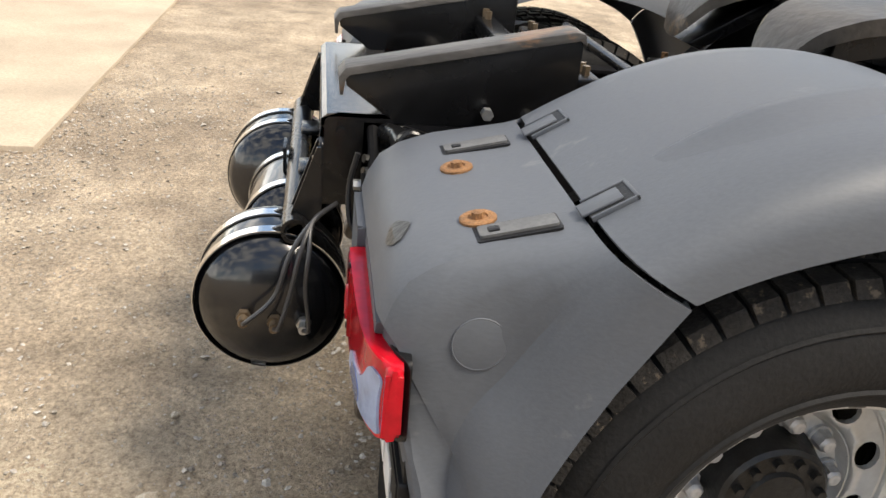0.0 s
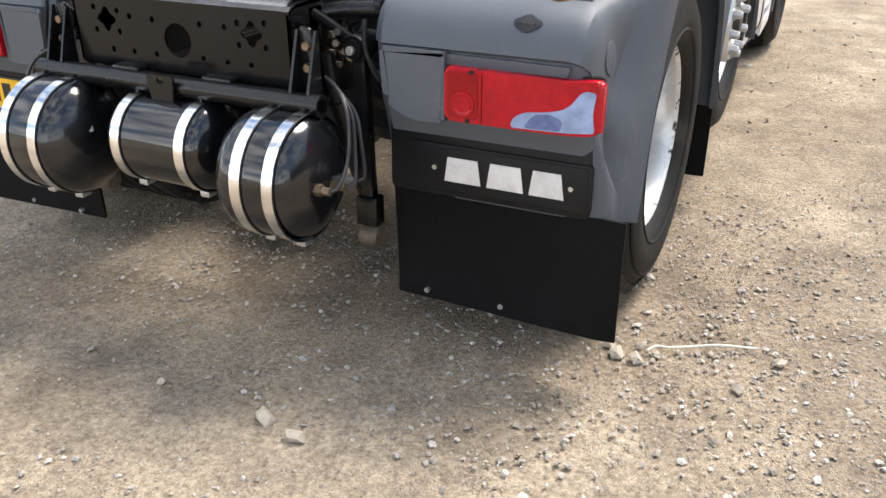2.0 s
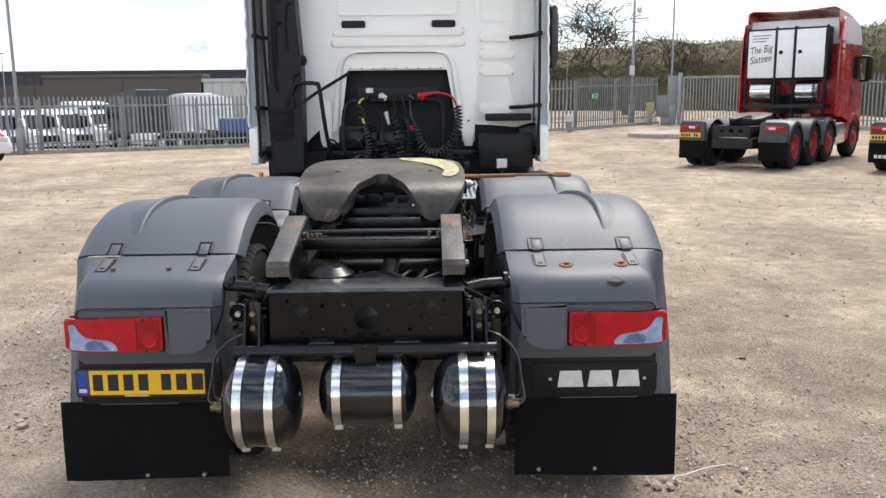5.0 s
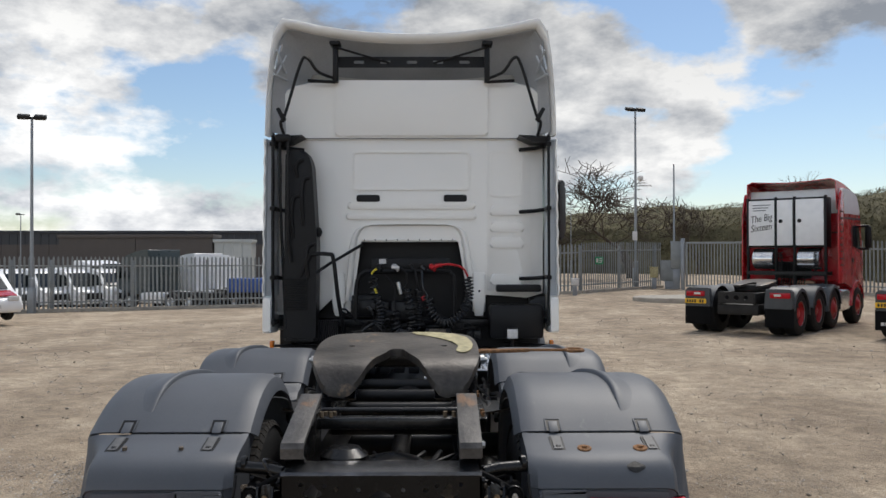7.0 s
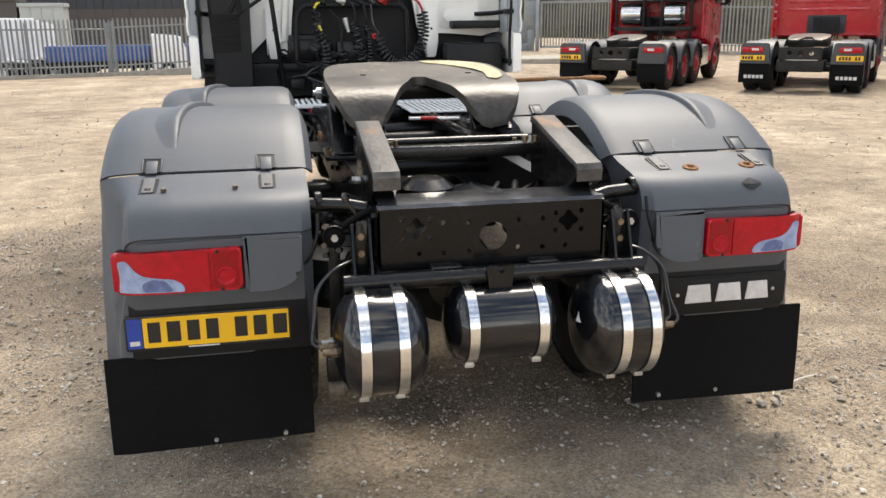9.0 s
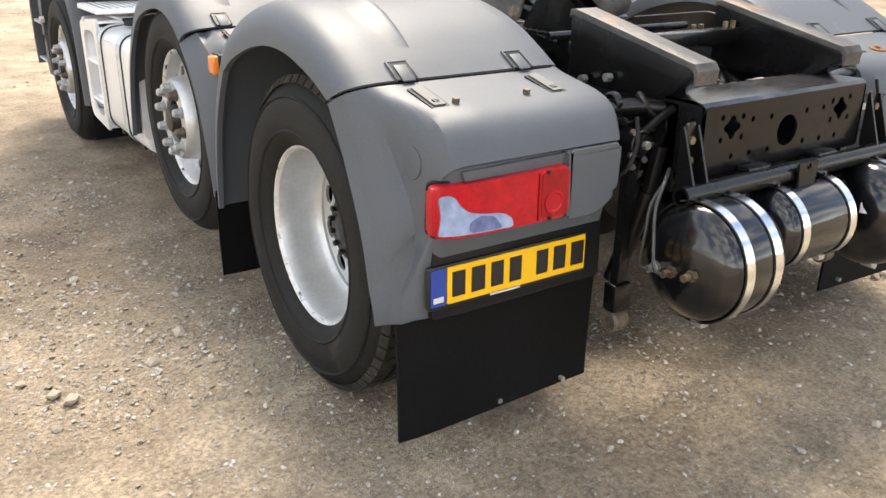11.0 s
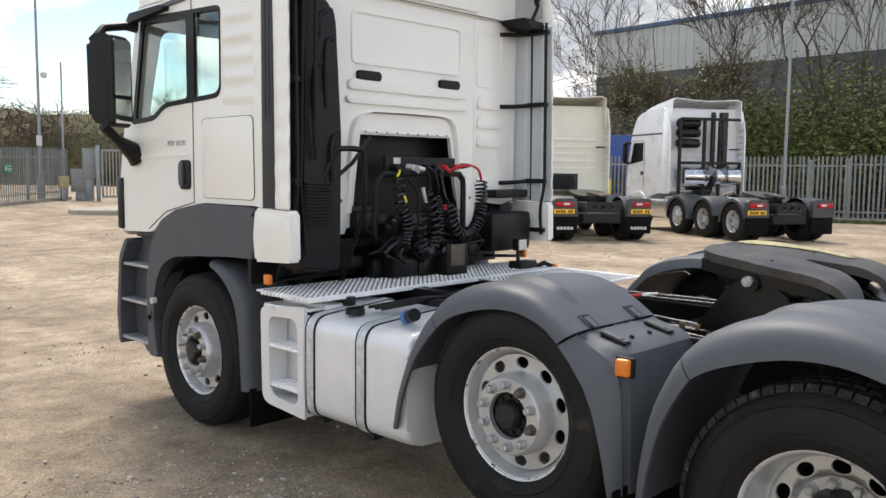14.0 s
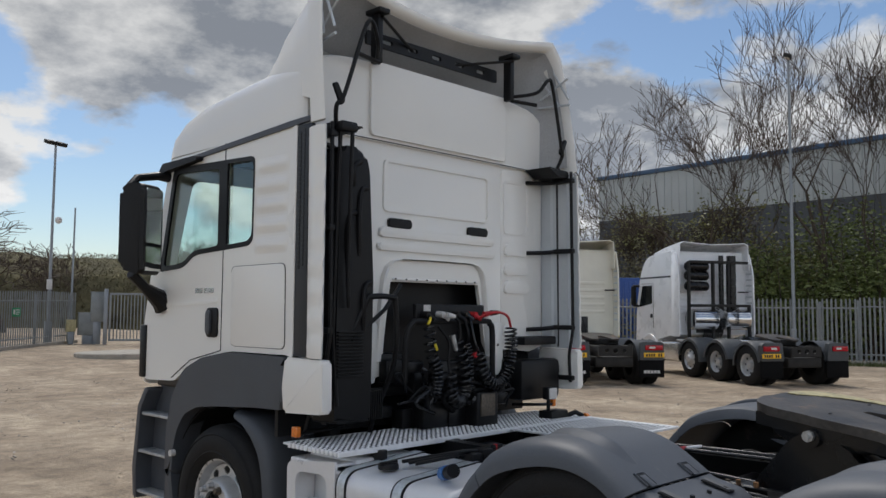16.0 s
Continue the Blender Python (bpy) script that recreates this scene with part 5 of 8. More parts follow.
def side_tank(s):
    sec = rounded([(-1.205, .33), (-1.205, .90), (-.60, .945), (-.60, .30)], [.10, .10, .05, .06], 6)
    bm = prism(B(), [(s * -x if s > 0 else x, z) for x, z in sec], "y", 2.72, 3.56, .035, 4)
    t = part("fuel_tank", bm, SILVER, truck, "silver painted fuel tank with two straps")
    # front section with step recesses
    a0, a1 = 3.555, 3.985
    y0, y1, z0, z1 = 3.615, 3.905, .365, .885
    bm = holed(B(), rounded([(a0, .30), (a1 - .01, .33), (a1, .90), (a0, .945)], [.01, .08, .05, .01]), [rounded([(y0, z0), (y1 - .01, z0 + .02), (y1, z1 - .03), (y0 + .01, z1 - .02)], .07)], "x", s * 1.205, s * 1.19)
    st = part("tank_step_box", bm, SILVER, t, "silver step box at the tank's front")
    part("step_box_core", box(B(), min(s * 1.06, s * .62), max(s * 1.06, s * .62), a0, a1 - .01, .32, .94, .02), SILVER, st)
    bm = B()
    box(bm, min(s * 1.06, s * 1.195), max(s * 1.06, s * 1.195), y1 + .0, a1 - .012, .33, .90, .015)
    box(bm, min(s * 1.06, s * 1.195), max(s * 1.06, s * 1.195), a0, y0, .31, .93, .008)
    box(bm, min(s * 1.06, s * 1.195), max(s * 1.06, s * 1.195), a0, a1 - .015, .885, .925, .01)
    box(bm, min(s * 1.06, s * 1.195), max(s * 1.06, s * 1.195), a0, a1 - .03, .325, .37, .01)
    part("step_recess", bm, SILVER, st)
    for z in (.435, .668):
        bm = box(B(), min(s * 1.065, s * 1.2), max(s * 1.065, s * 1.2), y0 - .005, y1 + .005, z, z + .022, .006)
        for i in range(9):
            for j in range(3):
                cyl(bm, (s * (1.09 + .04 * j), y0 + .02 + .033 * i, z + .02), (s * (1.09 + .04 * j), y0 + .02 + .033 * i, z + .028), .008, 6)
        part("tank_step", bm, ALU, st, "serrated aluminium tank step")
    for y in (3.50, 3.07):
        bm = B()
        rows = []
        for dy in (-.030, .030):
            rows.append([((x * 1.0 - .006 * (1 if x < -.9 else -1)) * (-s), y + dy, z + (.006 if z > .6 else -.006)) for x, z in sec])
        skin(bm, rows, .004, closed=True)
        sp = part("tank_band", bm, BAND, t, "galvanised tank strap with black rubber edges")
        for dy in (-.035, .035):
            rows = [[((x - .0045 * (1 if x < -.9 else -1)) * (-s), y + dy + e, z + (.0045 if z > .6 else -.0045)) for x, z in sec] for e in (-.008, .008)]
            part("band_rubber", skin(B(), rows, .005, closed=True), BLACK_PLASTIC, sp)
        part("band_hook", box(B(), min(s * 1.0, s * 1.14), max(s * 1.0, s * 1.14), y - .03, y + .03, .285, .315, .006), HUB_BLACK, sp)
    bm = lathe(B(), [(0, .055), (.02, .055), (.03, .05), (.032, 0)], (s * 1.05, 3.30, .925), (0, 0, 1), 24)
    box(bm, s * 1.05 - .06, s * 1.05 + .06, 3.29, 3.31, .945, .965, .004)
    part("filler_cap", bm, BLACK_PLASTIC, t, "black fuel filler cap")
    if s < 0:
        bm = cyl(B(), (-1.05, 2.86, .965), (-1.08, 2.80, .985), .034, 18)
        part("urea_neck", bm, BLACK_PLASTIC, t)
        part("urea_cap", cyl(cyl(B(), (-1.045, 2.875, .962), (-1.03, 2.915, .95), .036, 12), (-1.03, 2.915, .95), (-1.02, 2.94, .943), .024, 12), BLUE_CAP, t, "blue filler cap")
    return t


for s in (-1, 1):
    side_tank(s)

# -- catwalk plate: punched aluminium treads --
cw = part("catwalk", box(B(), -1.19, 1.16, 3.54, 4.05, .982, .995, .003), ALU, truck, "bright aluminium tread plate catwalk behind the cab")
part("catwalk_wing", box(B(), .22, 1.16, 2.82, 3.522, .982, .995, .003), ALU, cw)
bm, holes = B(), B()
for nx, ny, x0, y0 in ((58, 12, -1.165, 3.565), (22, 16, .255, 2.86)):
    for i in range(nx):
        for j in range(ny):
            x, y = x0 + .04 * i, y0 + .0405 * j
            lathe(bm, [(0, .0125), (.004, .0105), (.0045, .006), (.002, .005)], (x, y, .995), (0, 0, 1), 8)
            if i < nx - 1:
                cyl(holes, (x + .02, y, .992), (x + .02, y, .9956), .0125, 8)
                if j < ny - 1:
                    cyl(holes, (x, y + .0202, .992), (x, y + .0202, .9955), .0125, 8)
part("catwalk_stud", bm, ALU, cw, "punched tread studs", kind="stuff")
# black discs on the plate paint the shade inside its holes
part("catwalk_hole", holes, INK, cw, "dark discs for the shade in the drain holes", kind="stuff")
for i in range(12):
    part("catwalk_rib", box(B(), -1.205, -1.188, 3.545 + .038 * i, 3.565 + .038 * i, .972, .999, .002), ALU, cw)
part("catwalk_edge", box(B(), -1.2, 1.17, 3.527, 3.54, .968, .998, .003), ALU, cw)
for x in (-.9, -.3, .3, .9):
    part("catwalk_support", box(B(), x - .025, x + .025, 3.50, 4.05, .90, .981, .004), CHASSIS, cw)
for i in range(8):
    x = -.62 + .11 * i
    part("valve_unit", box(B(), x - .04, x + .04, 3.05 + .02 * (i % 3), 3.12 + .03 * (i % 2), .93, .985 + .012 * (i % 3), .008), BLACK_PLASTIC, truck)
part("valve_knob", cyl(B(), (-.42, 3.1, .98), (-.42, 3.1, 1.01), .012, 8), RED_HOSE, truck, "red valve knob")
for k in range(3):
    part("valve_hose", tube(B(), curve_pts([(-.95, 3.2 + .05 * k, .95), (-.8, 3.08, .985 + .01 * k), (-.55, 3.12, .985), (-.3, 3.0, .95)], 5), .010, 8), BLACK_PLASTIC, truck)

# -- cab --
XC = 1.185
cab = part("cab", box(B(), -XC + .03, XC - .03, 3.96, 5.55, 1.20, 1.26, .01), CHASSIS, truck, "white sleeper cab with high roof")


def side_panel(s):
    """Cab side with the door's and the rear window's openings."""
    outline = [(3.945, 1.46), (4.02, 1.475), (4.60, 1.475), (4.86, 1.43), (5.10, 1.36), (5.25, 1.25), (5.66, 1.235), (5.715, 1.28), (5.71, 1.62), (5.635, 1.98), (5.53, 2.30), (5.42, 2.72), (5.40, 2.78), (3.945, 2.815)]
    door_win = rounded([(5.475, 2.015), (5.20, 2.035), (5.06, 2.115), (4.735, 2.135), (4.735, 2.66), (5.33, 2.68)], [.03, .06, .06, .03, .04, .05])
    rear_win = rounded([(4.68, 2.135), (4.425, 2.15), (4.38, 2.185), (4.376, 2.664), (4.68, 2.672)], [.01, .03, .03, .05, .01])
    p = part("cab_side", holed(B(), rounded(outline, [0, .02, .05, .1, .1, .06, .05, .05, .1, .2, .2, .05, .03, 0]), [door_win, rear_win], "x", s * XC, s * (XC - .03)), WHITE, cab, "white painted cab side with door")
    fr = part("window_frame", holed(B(), rounded([(5.505, 1.992), (5.19, 2.012), (5.05, 2.093), (4.42, 2.125), (4.375, 2.16), (4.37, 2.68), (5.345, 2.712)], [.03, .06, .06, .05, .05, .05, .05]), [rounded([(5.452, 2.028), (5.20, 2.045), (5.06, 2.123), (4.765, 2.142), (4.765, 2.645), (5.315, 2.668)], [.03, .06, .06, .03, .04, .05]), rounded([(4.672, 2.142), (4.43, 2.155), (4.388, 2.19), (4.383, 2.655), (4.672, 2.665)], [.01, .03, .03, .05, .01])], "x", s * (XC + .004), s * (XC - .012)), BLACK_PLASTIC, p, "black window surround")
    for w, nm in ((door_win, "door_glass"), (rear_win, "side_glass")):
        g = part(nm, prism(B(), w, "x", s * (XC - .018), s * (XC - .023)), WINDOW, p, "pale green tinted glass")
        g.visible_shadow = False
    # door shut lines
    for line in (((4.70, 2.13), (4.70, 1.475), (5.06, 1.40), (5.30, 1.27)), ((4.70, 2.66), (4.70, 2.80))):
        part("shut_line", tube(B(), [(s * (XC + .0005), y, z) for y, z in line], .004, 6), INK, p)
    # stowage hatch
    h = rounded([(4.03, 1.51), (4.585, 1.51), (4.595, 2.0), (4.04, 2.005)], .04)
    part("stowage_hatch", prism(B(), h, "x", s * (XC - .002), s * (XC + .006), .004), WHITE, p)
    bm = B()
    tube(bm, [(s * (XC + .001), *q) for q in h + h[:1]], .004, 6)
    part("hatch_line", bm, INK, p)
    # handle
    hd = part("door_handle", prism(B(), rounded([(4.735, 1.555), (4.865, 1.555), (4.865, 1.745), (4.735, 1.745)], .03), "x", s * (XC - .002), s * (XC + .012), .006), BLACK_PLASTIC, p, "black door handle")
    part("handle_bar", prism(B(), rounded([(4.80, 1.575), (4.85, 1.575), (4.85, 1.73), (4.80, 1.73)], .02), "x", s * (XC + .012), s * (XC + .028), .006), DARK_PLASTIC, hd)
    # model badge as plain bars
    for y0, y1 in ((5.02, 4.935), (4.915, 4.885), (4.875, 4.80)):
        part("model_badge", prism(B(), [(y0, 1.84), (y1, 1.84), (y1, 1.872), (y0, 1.872)], "x", s * XC, s * (XC + .004)), CHROME, p, "small chrome badge bar")
    # pressed waves behind the side window
    for z in (2.12, 2.24, 2.36, 2.48, 2.60):
        rows = []
        for k in range(9):
            v = k / 4 - 1
            rows.append([(s * (XC + .0005 + .011 * (.5 + .5 * math.cos(math.pi * v)) * min(1, 6 * u, 5 * (1 - u)) ** .6), 4.02 + .34 * u, z + .052 * v) for u in (0, .04, .1, .2, .5, .8, .9, .96, 1)])
        part("side_swage", skin(B(), rows, .001), WHITE, p)
    part("side_swage", prism(B(), rounded([(4.75, 1.775), (5.62, 1.735), (5.62, 1.76), (4.75, 1.80)], .01), "x", s * (XC - .004), s * (XC + .005), .004, 3), WHITE, p)
    # drip rail
    part("roof_rail", prism(B(), [(5.43, 2.715), (5.42, 2.745), (4.0, 2.835), (3.80, 2.842), (3.80, 2.812), (4.0, 2.80)], "x", s * (XC - .01), s * (XC + .014), .004), DARK_PLASTIC, p, "dark roof seam rail")
    part("rain_visor", prism(B(), rounded([(5.50, 2.66), (5.42, 2.745), (4.98, 2.752), (4.96, 2.72), (5.36, 2.69)], .015), "x", s * (XC + .002), s * (XC + .055), .012), BLACK_PLASTIC, p, "dark window visor")
    # vent strip and rear wing
    v = part("vent_strip", prism(B(), rounded([(3.80, 1.475), (3.955, 1.475), (3.945, 2.80), (3.81, 2.80)], .01), "x", s * (XC - .02), s * (XC + .004), .003), VENT_PLASTIC, p, "dark vent strip with rows of holes")
    first = None
    for i in range(30):
        for k in range(3):
            m = Matrix.Translation((s * (XC + .004), 3.845 + .036 * k, 1.98 + .0265 * i + .013 * (k % 2)))
            if first is None:
                first = part("vent_hole", cyl(B(), (-.003, 0, 0), (.0035, 0, 0), .0135, 6), INK, v)
                first.matrix_basis = m
            else:
                share(first, v, m)
    # rear corner piece
    part("corner_panel", prism(B(), rounded([(3.632, 1.172), (3.975, 1.155), (3.995, 1.30), (3.97, 1.468), (3.638, 1.462)], .02), "x", s * (XC + .040), s * (XC - .025), .018, 4), WHITE, p)
    # arch trim over the front wheel
    arch_o = [(3.985, 1.165), (3.985, 1.44), (4.02, 1.465), (4.60, 1.468), (4.88, 1.425), (5.10, 1.34), (5.24, 1.16), (5.30, .95), (5.31, .70), (5.31, .62)]
    arch_i = [(5.22, .62), (5.215, .78), (5.17, .93), (5.08, 1.045), (4.93, 1.105), (4.70, 1.128), (4.30, 1.155)]
    part("arch_trim", prism(B(), rounded(arch_o + arch_i, .05, 4), "x", s * (XC - .16), s * (XC + .026), .05, 5), DARK_PLASTIC, p, "dark grey wheel arch trim")
    part("arch_seam", tube(B(), [(s * (XC + .022), 4.86, 1.425), (s * (XC + .022), 4.87, 1.12)], .004, 6), INK, p)
    # rear leg of the front mudguard
    st = densify([((4.52, 1.125), (4.50, 1.075)), ((4.36, 1.095), (4.40, 1.035)), ((4.235, 1.02), (4.30, .955)), ((4.165, .90), (4.23, .85)), ((4.125, .70), (4.19, .67)), ((4.10, .34), (4.165, .34))])
    part("front_mudguard", mirrored(skin(B(), guard_rows(st, .80, 1.205), .008), s), DARK_PLASTIC, p, "dark grey front mudguard")
    rows = []
    for i in range(15):
        a = radians(-4 + 150 * i / 14)
        rows.append([(s * x, 4.70 + (.60 + d) * math.cos(a), .52 + (.61 + d) * math.sin(a)) for x, d in ((.74, .0), (.80, .03), (1.0, .035), (1.13, .03), (1.15, .0))])
    part("arch_liner", skin(B(), rows, .006), BLACK_PLASTIC, p, "black wheel arch liner")
    part("front_flap", box(B(), min(s * .85, s * 1.18), max(s * .85, s * 1.18), 4.105, 4.118, .12, .36, .003), FLAP_RUBBER, p)
    part("wheel_well", box(B(), min(s * .68, s * .76), max(s * .68, s * .76), 4.12, 5.32, .55, 1.19, .01), BLACK_PLASTIC, p)
    part("wheel_well_top", box(B(), min(s * .72, s * 1.10), max(s * .72, s * 1.10), 4.25, 5.22, 1.165, 1.20, .01), BLACK_PLASTIC, p)
    # entry steps
    bm = prism(B(), rounded([(5.30, .40), (5.74, .40), (5.765, .62), (5.72, 1.05), (5.62, 1.19), (5.27, 1.245), (5.24, 1.17), (5.315, .95)], .04), "x", s * (XC - .28), s * (XC - .10), .02)
    stp = part("entry_step", bm, DARK_PLASTIC, p, "dark plastic cab entry steps")
    part("step_pillar", prism(B(), rounded([(5.62, 1.19), (5.72, 1.05), (5.775, .62), (5.75, .40), (5.71, .40), (5.725, .62), (5.685, 1.02), (5.585, 1.17)], .02), "x", s * (XC - .14), s * (XC + .02), .012), DARK_PLASTIC, stp)
    part("step_lower", prism(B(), rounded([(5.18, .38), (5.31, .38), (5.31, .66), (5.24, .66)], .02), "x", s * (XC - .14), s * (XC + .02), .012), DARK_PLASTIC, stp)
    for y0, y1, z in ((5.34, 5.73, .44), (5.30, 5.72, .72), (5.30, 5.68, .985)):
        part("step_tread", box(B(), min(s * (XC - .13), s * (XC + .01)), max(s * (XC - .13), s * (XC + .01)), y0, y1, z, z + .022, .006), NUT, stp, "bright grooved step tread")
    part("step_lamp", cyl(B(), (s * (XC + .018), 5.20, .78), (s * (XC + .05), 5.20, .78), .022, 12), LETTER, stp)
    mk = part("side_marker", box(B(), min(s * 1.18, s * 1.215), max(s * 1.18, s * 1.215), 3.865, 3.915, 1.025, 1.085, .008, 3), ORANGE, p, "amber side marker lamp")
    part("marker_bracket", tube(B(), [(s * 1.19, 3.88, 1.04), (s * 1.0, 3.90, 1.05), (s * .8, 3.95, 1.06)], .012, 8), CHASSIS, mk)
    # mirror
    tilt = Matrix.Translation((s * 1.425, 5.34, 0)) @ Matrix.Rotation(-s * radians(28), 4, "Z")
    mr = part("door_mirror", prism(B(), rounded([(-.10, 1.95), (.09, 2.0), (.095, 2.52), (.04, 2.57), (-.095, 2.565)], .045), "x", -.105, .105, .035, 4), BLACK_PLASTIC, p, "black door mirror housing")
    mr.matrix_basis = tilt
    part("mirror_glass", box(B(), -.085, .085, -.104, -.098, 2.17, 2.535, .0), MIRROR, mr)
    part("wide_mirror_glass", box(B(), -.085, .085, -.106, -.100, 1.985, 2.145, .0), MIRROR, mr)
    part("mirror_arm", tube(B(), [(s * 1.15, 5.42, 2.66), (s * 1.26, 5.44, 2.66), (s * 1.42, 5.42, 2.625), (s * 1.48, 5.40, 2.55)], [.045, .03, .028, .035], 10), BLACK_PLASTIC, p, "black mirror arm")
    part("mirror_foot", tube(B(), [(s * 1.16, 5.46, 1.76), (s * 1.20, 5.46, 1.80), (s * 1.34, 5.42, 1.88), (s * 1.46, 5.38, 1.97)], [.085, .07, .035, .035], 10), BLACK_PLASTIC, p, "black mirror foot")
    return p


for s in (-1, 1):
    side_panel(s)

# back wall with its opening, and the pressed panels on it
YB = 3.945
open_l = [(-.405, 1.92), (.425, 1.92), (.475, 1.56), (.60, 1.33), (.60, 1.26), (-.56, 1.26), (-.56, 1.33), (-.445, 1.56)]
wall_o = [(-XC + .02, 1.30), (-XC + .02, 2.815), (XC - .02, 2.815), (XC - .02, 1.48), (1.02, 1.44), (.80, 1.46), (.66, 1.47), (.645, 1.285), (.575, 1.285), (.545, 1.46), (.50, 1.52), (.435, 1.925), (-.415, 1.925), (-.455, 1.60), (-.48, 1.33), (-.57, 1.31), (-.60, 1.50), (-.80, 1.30)]
bw = part("cab_back", prism(B(), wall_o, "y", YB, YB + .03, .004), WHITE, cab, "white pressed steel cab back wall")


def press(poly, depth=.014, bev=.012, y=YB, r=.03, material=WHITE, name="pressing", parent=bw):
    return part(name, prism(B(), rounded(poly, r), "y", y - depth, y + .01, bev, 3), material, parent)


def frame_press(x0, x1, z0, z1, w=.022):
    """A raised rib round a flat field."""
    o, i = rounded([(x0, z0), (x1, z0), (x1, z1), (x0, z1)], .05), rounded([(x0 + w, z0 + w), (x1 - w, z0 + w), (x1 - w, z1 - w), (x0 + w, z1 - w)], .04)
    bm = holed(B(), o, [i], "y", YB - .010, YB + .006)
    bmesh.ops.bevel(bm, geom=[e for e in bm.edges if len(e.link_faces) == 2 and e.calc_face_angle(0) > 1], offset=.004, segments=2, affect="EDGES")
    part("pressing", bm, WHITE, bw)


frame_press(-.49, .54, 2.36, 2.70)
frame_press(.70, 1.0, 2.30, 2.70)
press([(-.53, 2.20), (.58, 2.20), (.585, 2.265), (-.52, 2.265)], .020, .015)
press([(-.54, 2.115), (.59, 2.115), (.59, 2.165), (-.54, 2.165)], .022, .015)
OPENING_LINE = [(-.545, 1.42), (-.53, 1.55), (-.515, 1.72), (-.50, 1.86), (-.485, 1.95), (-.455, 2.015), (-.405, 2.05), (-.34, 2.062), (-.1, 2.065), (.1, 2.065), (.36, 2.062), (.425, 2.05), (.475, 2.015), (.505, 1.95), (.52, 1.86), (.54, 1.72), (.56, 1.55), (.58, 1.42)]
bm = skin(B(), [[(x * k, YB - d, 1.31 + (z - 1.31) * (1 if k == 1 else 1.0)) for x, z in OPENING_LINE] for k, d in ((1.03, -.01), (1.012, .010), (1.0, .026), (.97, .032), (.94, .030), (.915, .016), (.90, -.004))], .004)
part("pressing", bm, WHITE, bw)
for z in (2.19, 2.05, 1.915, 1.60):
    press([(.70, z - .045), (1.005, z - .045), (.985, z + .045), (.72, z + .045)], .018, .014)
press([(.68, 1.50), (1.06, 1.50), (1.06, 2.78), (.68, 2.78)], .004, .004)
for x in (-.347, .407):
    g = press([(x - .10, 2.262), (x + .10, 2.262), (x + .10, 2.322), (x - .10, 2.322)], .024, .008, r=.02, material=BLACK_PLASTIC, name="grab_slot")
    g["label"] = "black slot in the cab back"
# white brackets beside the opening
for s, x in ((-1, -.60), (1, .61)):
    bm = prism(B(), rounded([(x - .05, 1.66), (x + .05, 1.66), (x + .045, 1.40), (x + .035, 1.29), (x - .035, 1.29), (x - .045, 1.40)], .02), "y", YB - .035, YB - .02, .004)
    br = part("cab_bracket", bm, WHITE, bw, "white folded bracket")
    for xx in (-.05, .05):
        part("bracket_side", prism(B(), [(YB - .035, 1.64), (YB - .035, 1.40), (YB + .03, 1.32), (YB + .03, 1.66)], "x", x + xx - .004, x + xx + .004), WHITE, br)
    part("bracket_hole", cyl(B(), (x, YB - .034, 1.50), (x, YB - .037, 1.50), .010, 10), INK, br)
bm = B()
tube(bm, [(x, YB - .004, 1.935) for x in (-.40, .41)], .010, 8)
part("opening_lip", bm, WHITE, bw)
for i in range(9):
    part("lip_screw", cyl(B(), (-.38 + .095 * i, YB - .012, 1.937), (-.38 + .095 * i, YB - .018, 1.937), .006, 6), INK, bw)
# recess behind the opening
part("recess_lining", holed(B(), [(-1.14, 1.0), (1.14, 1.0), (1.14, 1.75), (.6, 1.99), (-.6, 1.99), (-1.14, 1.75)], [], "y", 4.10, 4.13), BLACK_PLASTIC, bw, "black lining behind the cab opening")
part("recess_top", box(B(), -.6, .6, YB + .03, 4.13, 1.94, 1.96), BLACK_PLASTIC, bw)
# roof
def roof_section(y, zt, half, crown=.05):
    pts = []
    for i in range(17):
        a = math.pi * i / 16
        cx, cz = math.cos(a), math.sin(a)
        x = -half * math.copysign(abs(cx) ** .25, cx) * (1 - .07 * abs(cz) ** 2)
        z = 2.80 + (zt - 2.80) * abs(cz) ** .29
        pts.append((x, y, z))
    return pts


secs = [(5.535, 2.815, 1.10), (5.50, 2.90, 1.13), (5.43, 3.00, 1.15), (5.30, 3.10, 1.163), (5.08, 3.175, 1.170), (4.85, 3.215, 1.172), (4.6, 3.245, 1.172), (4.25, 3.28, 1.172), (4.0, 3.302, 1.17), (3.95, 3.30, 1.16), (3.93, 3.288, 1.14)]
bm = skin(B(), [roof_section(*q) for q in secs])
last = [v for v in bm.verts if abs(v.co.y - 3.93) < 1e-4]
rf = part("high_roof", bm, WHITE_ROOF, cab, "white moulded high roof", smooth=50)
back = [(p[0], p[2]) for p in roof_section(3.93, 3.288, 1.14)]
bm = prism(B(), [(-1.14, 2.795)] + back + [(1.14, 2.795)], "y", 3.925, 3.955)
part("roof_back", bm, WHITE_ROOF, rf)
bm = prism(B(), rounded([(-.66, 2.825), (-.66, 3.296), (.66, 3.296), (.66, 2.825)], .03), "y", 3.905, 3.93, .012, 3)
part("roof_back_panel", bm, WHITE_ROOF, rf)
# dark strip painting the slight shadow under the roof panel's overlap
part("roof_seam", box(B(), -1.15, 1.15, 3.918, 3.95, 2.800, 2.806, .002), DARK_PLASTIC, rf)
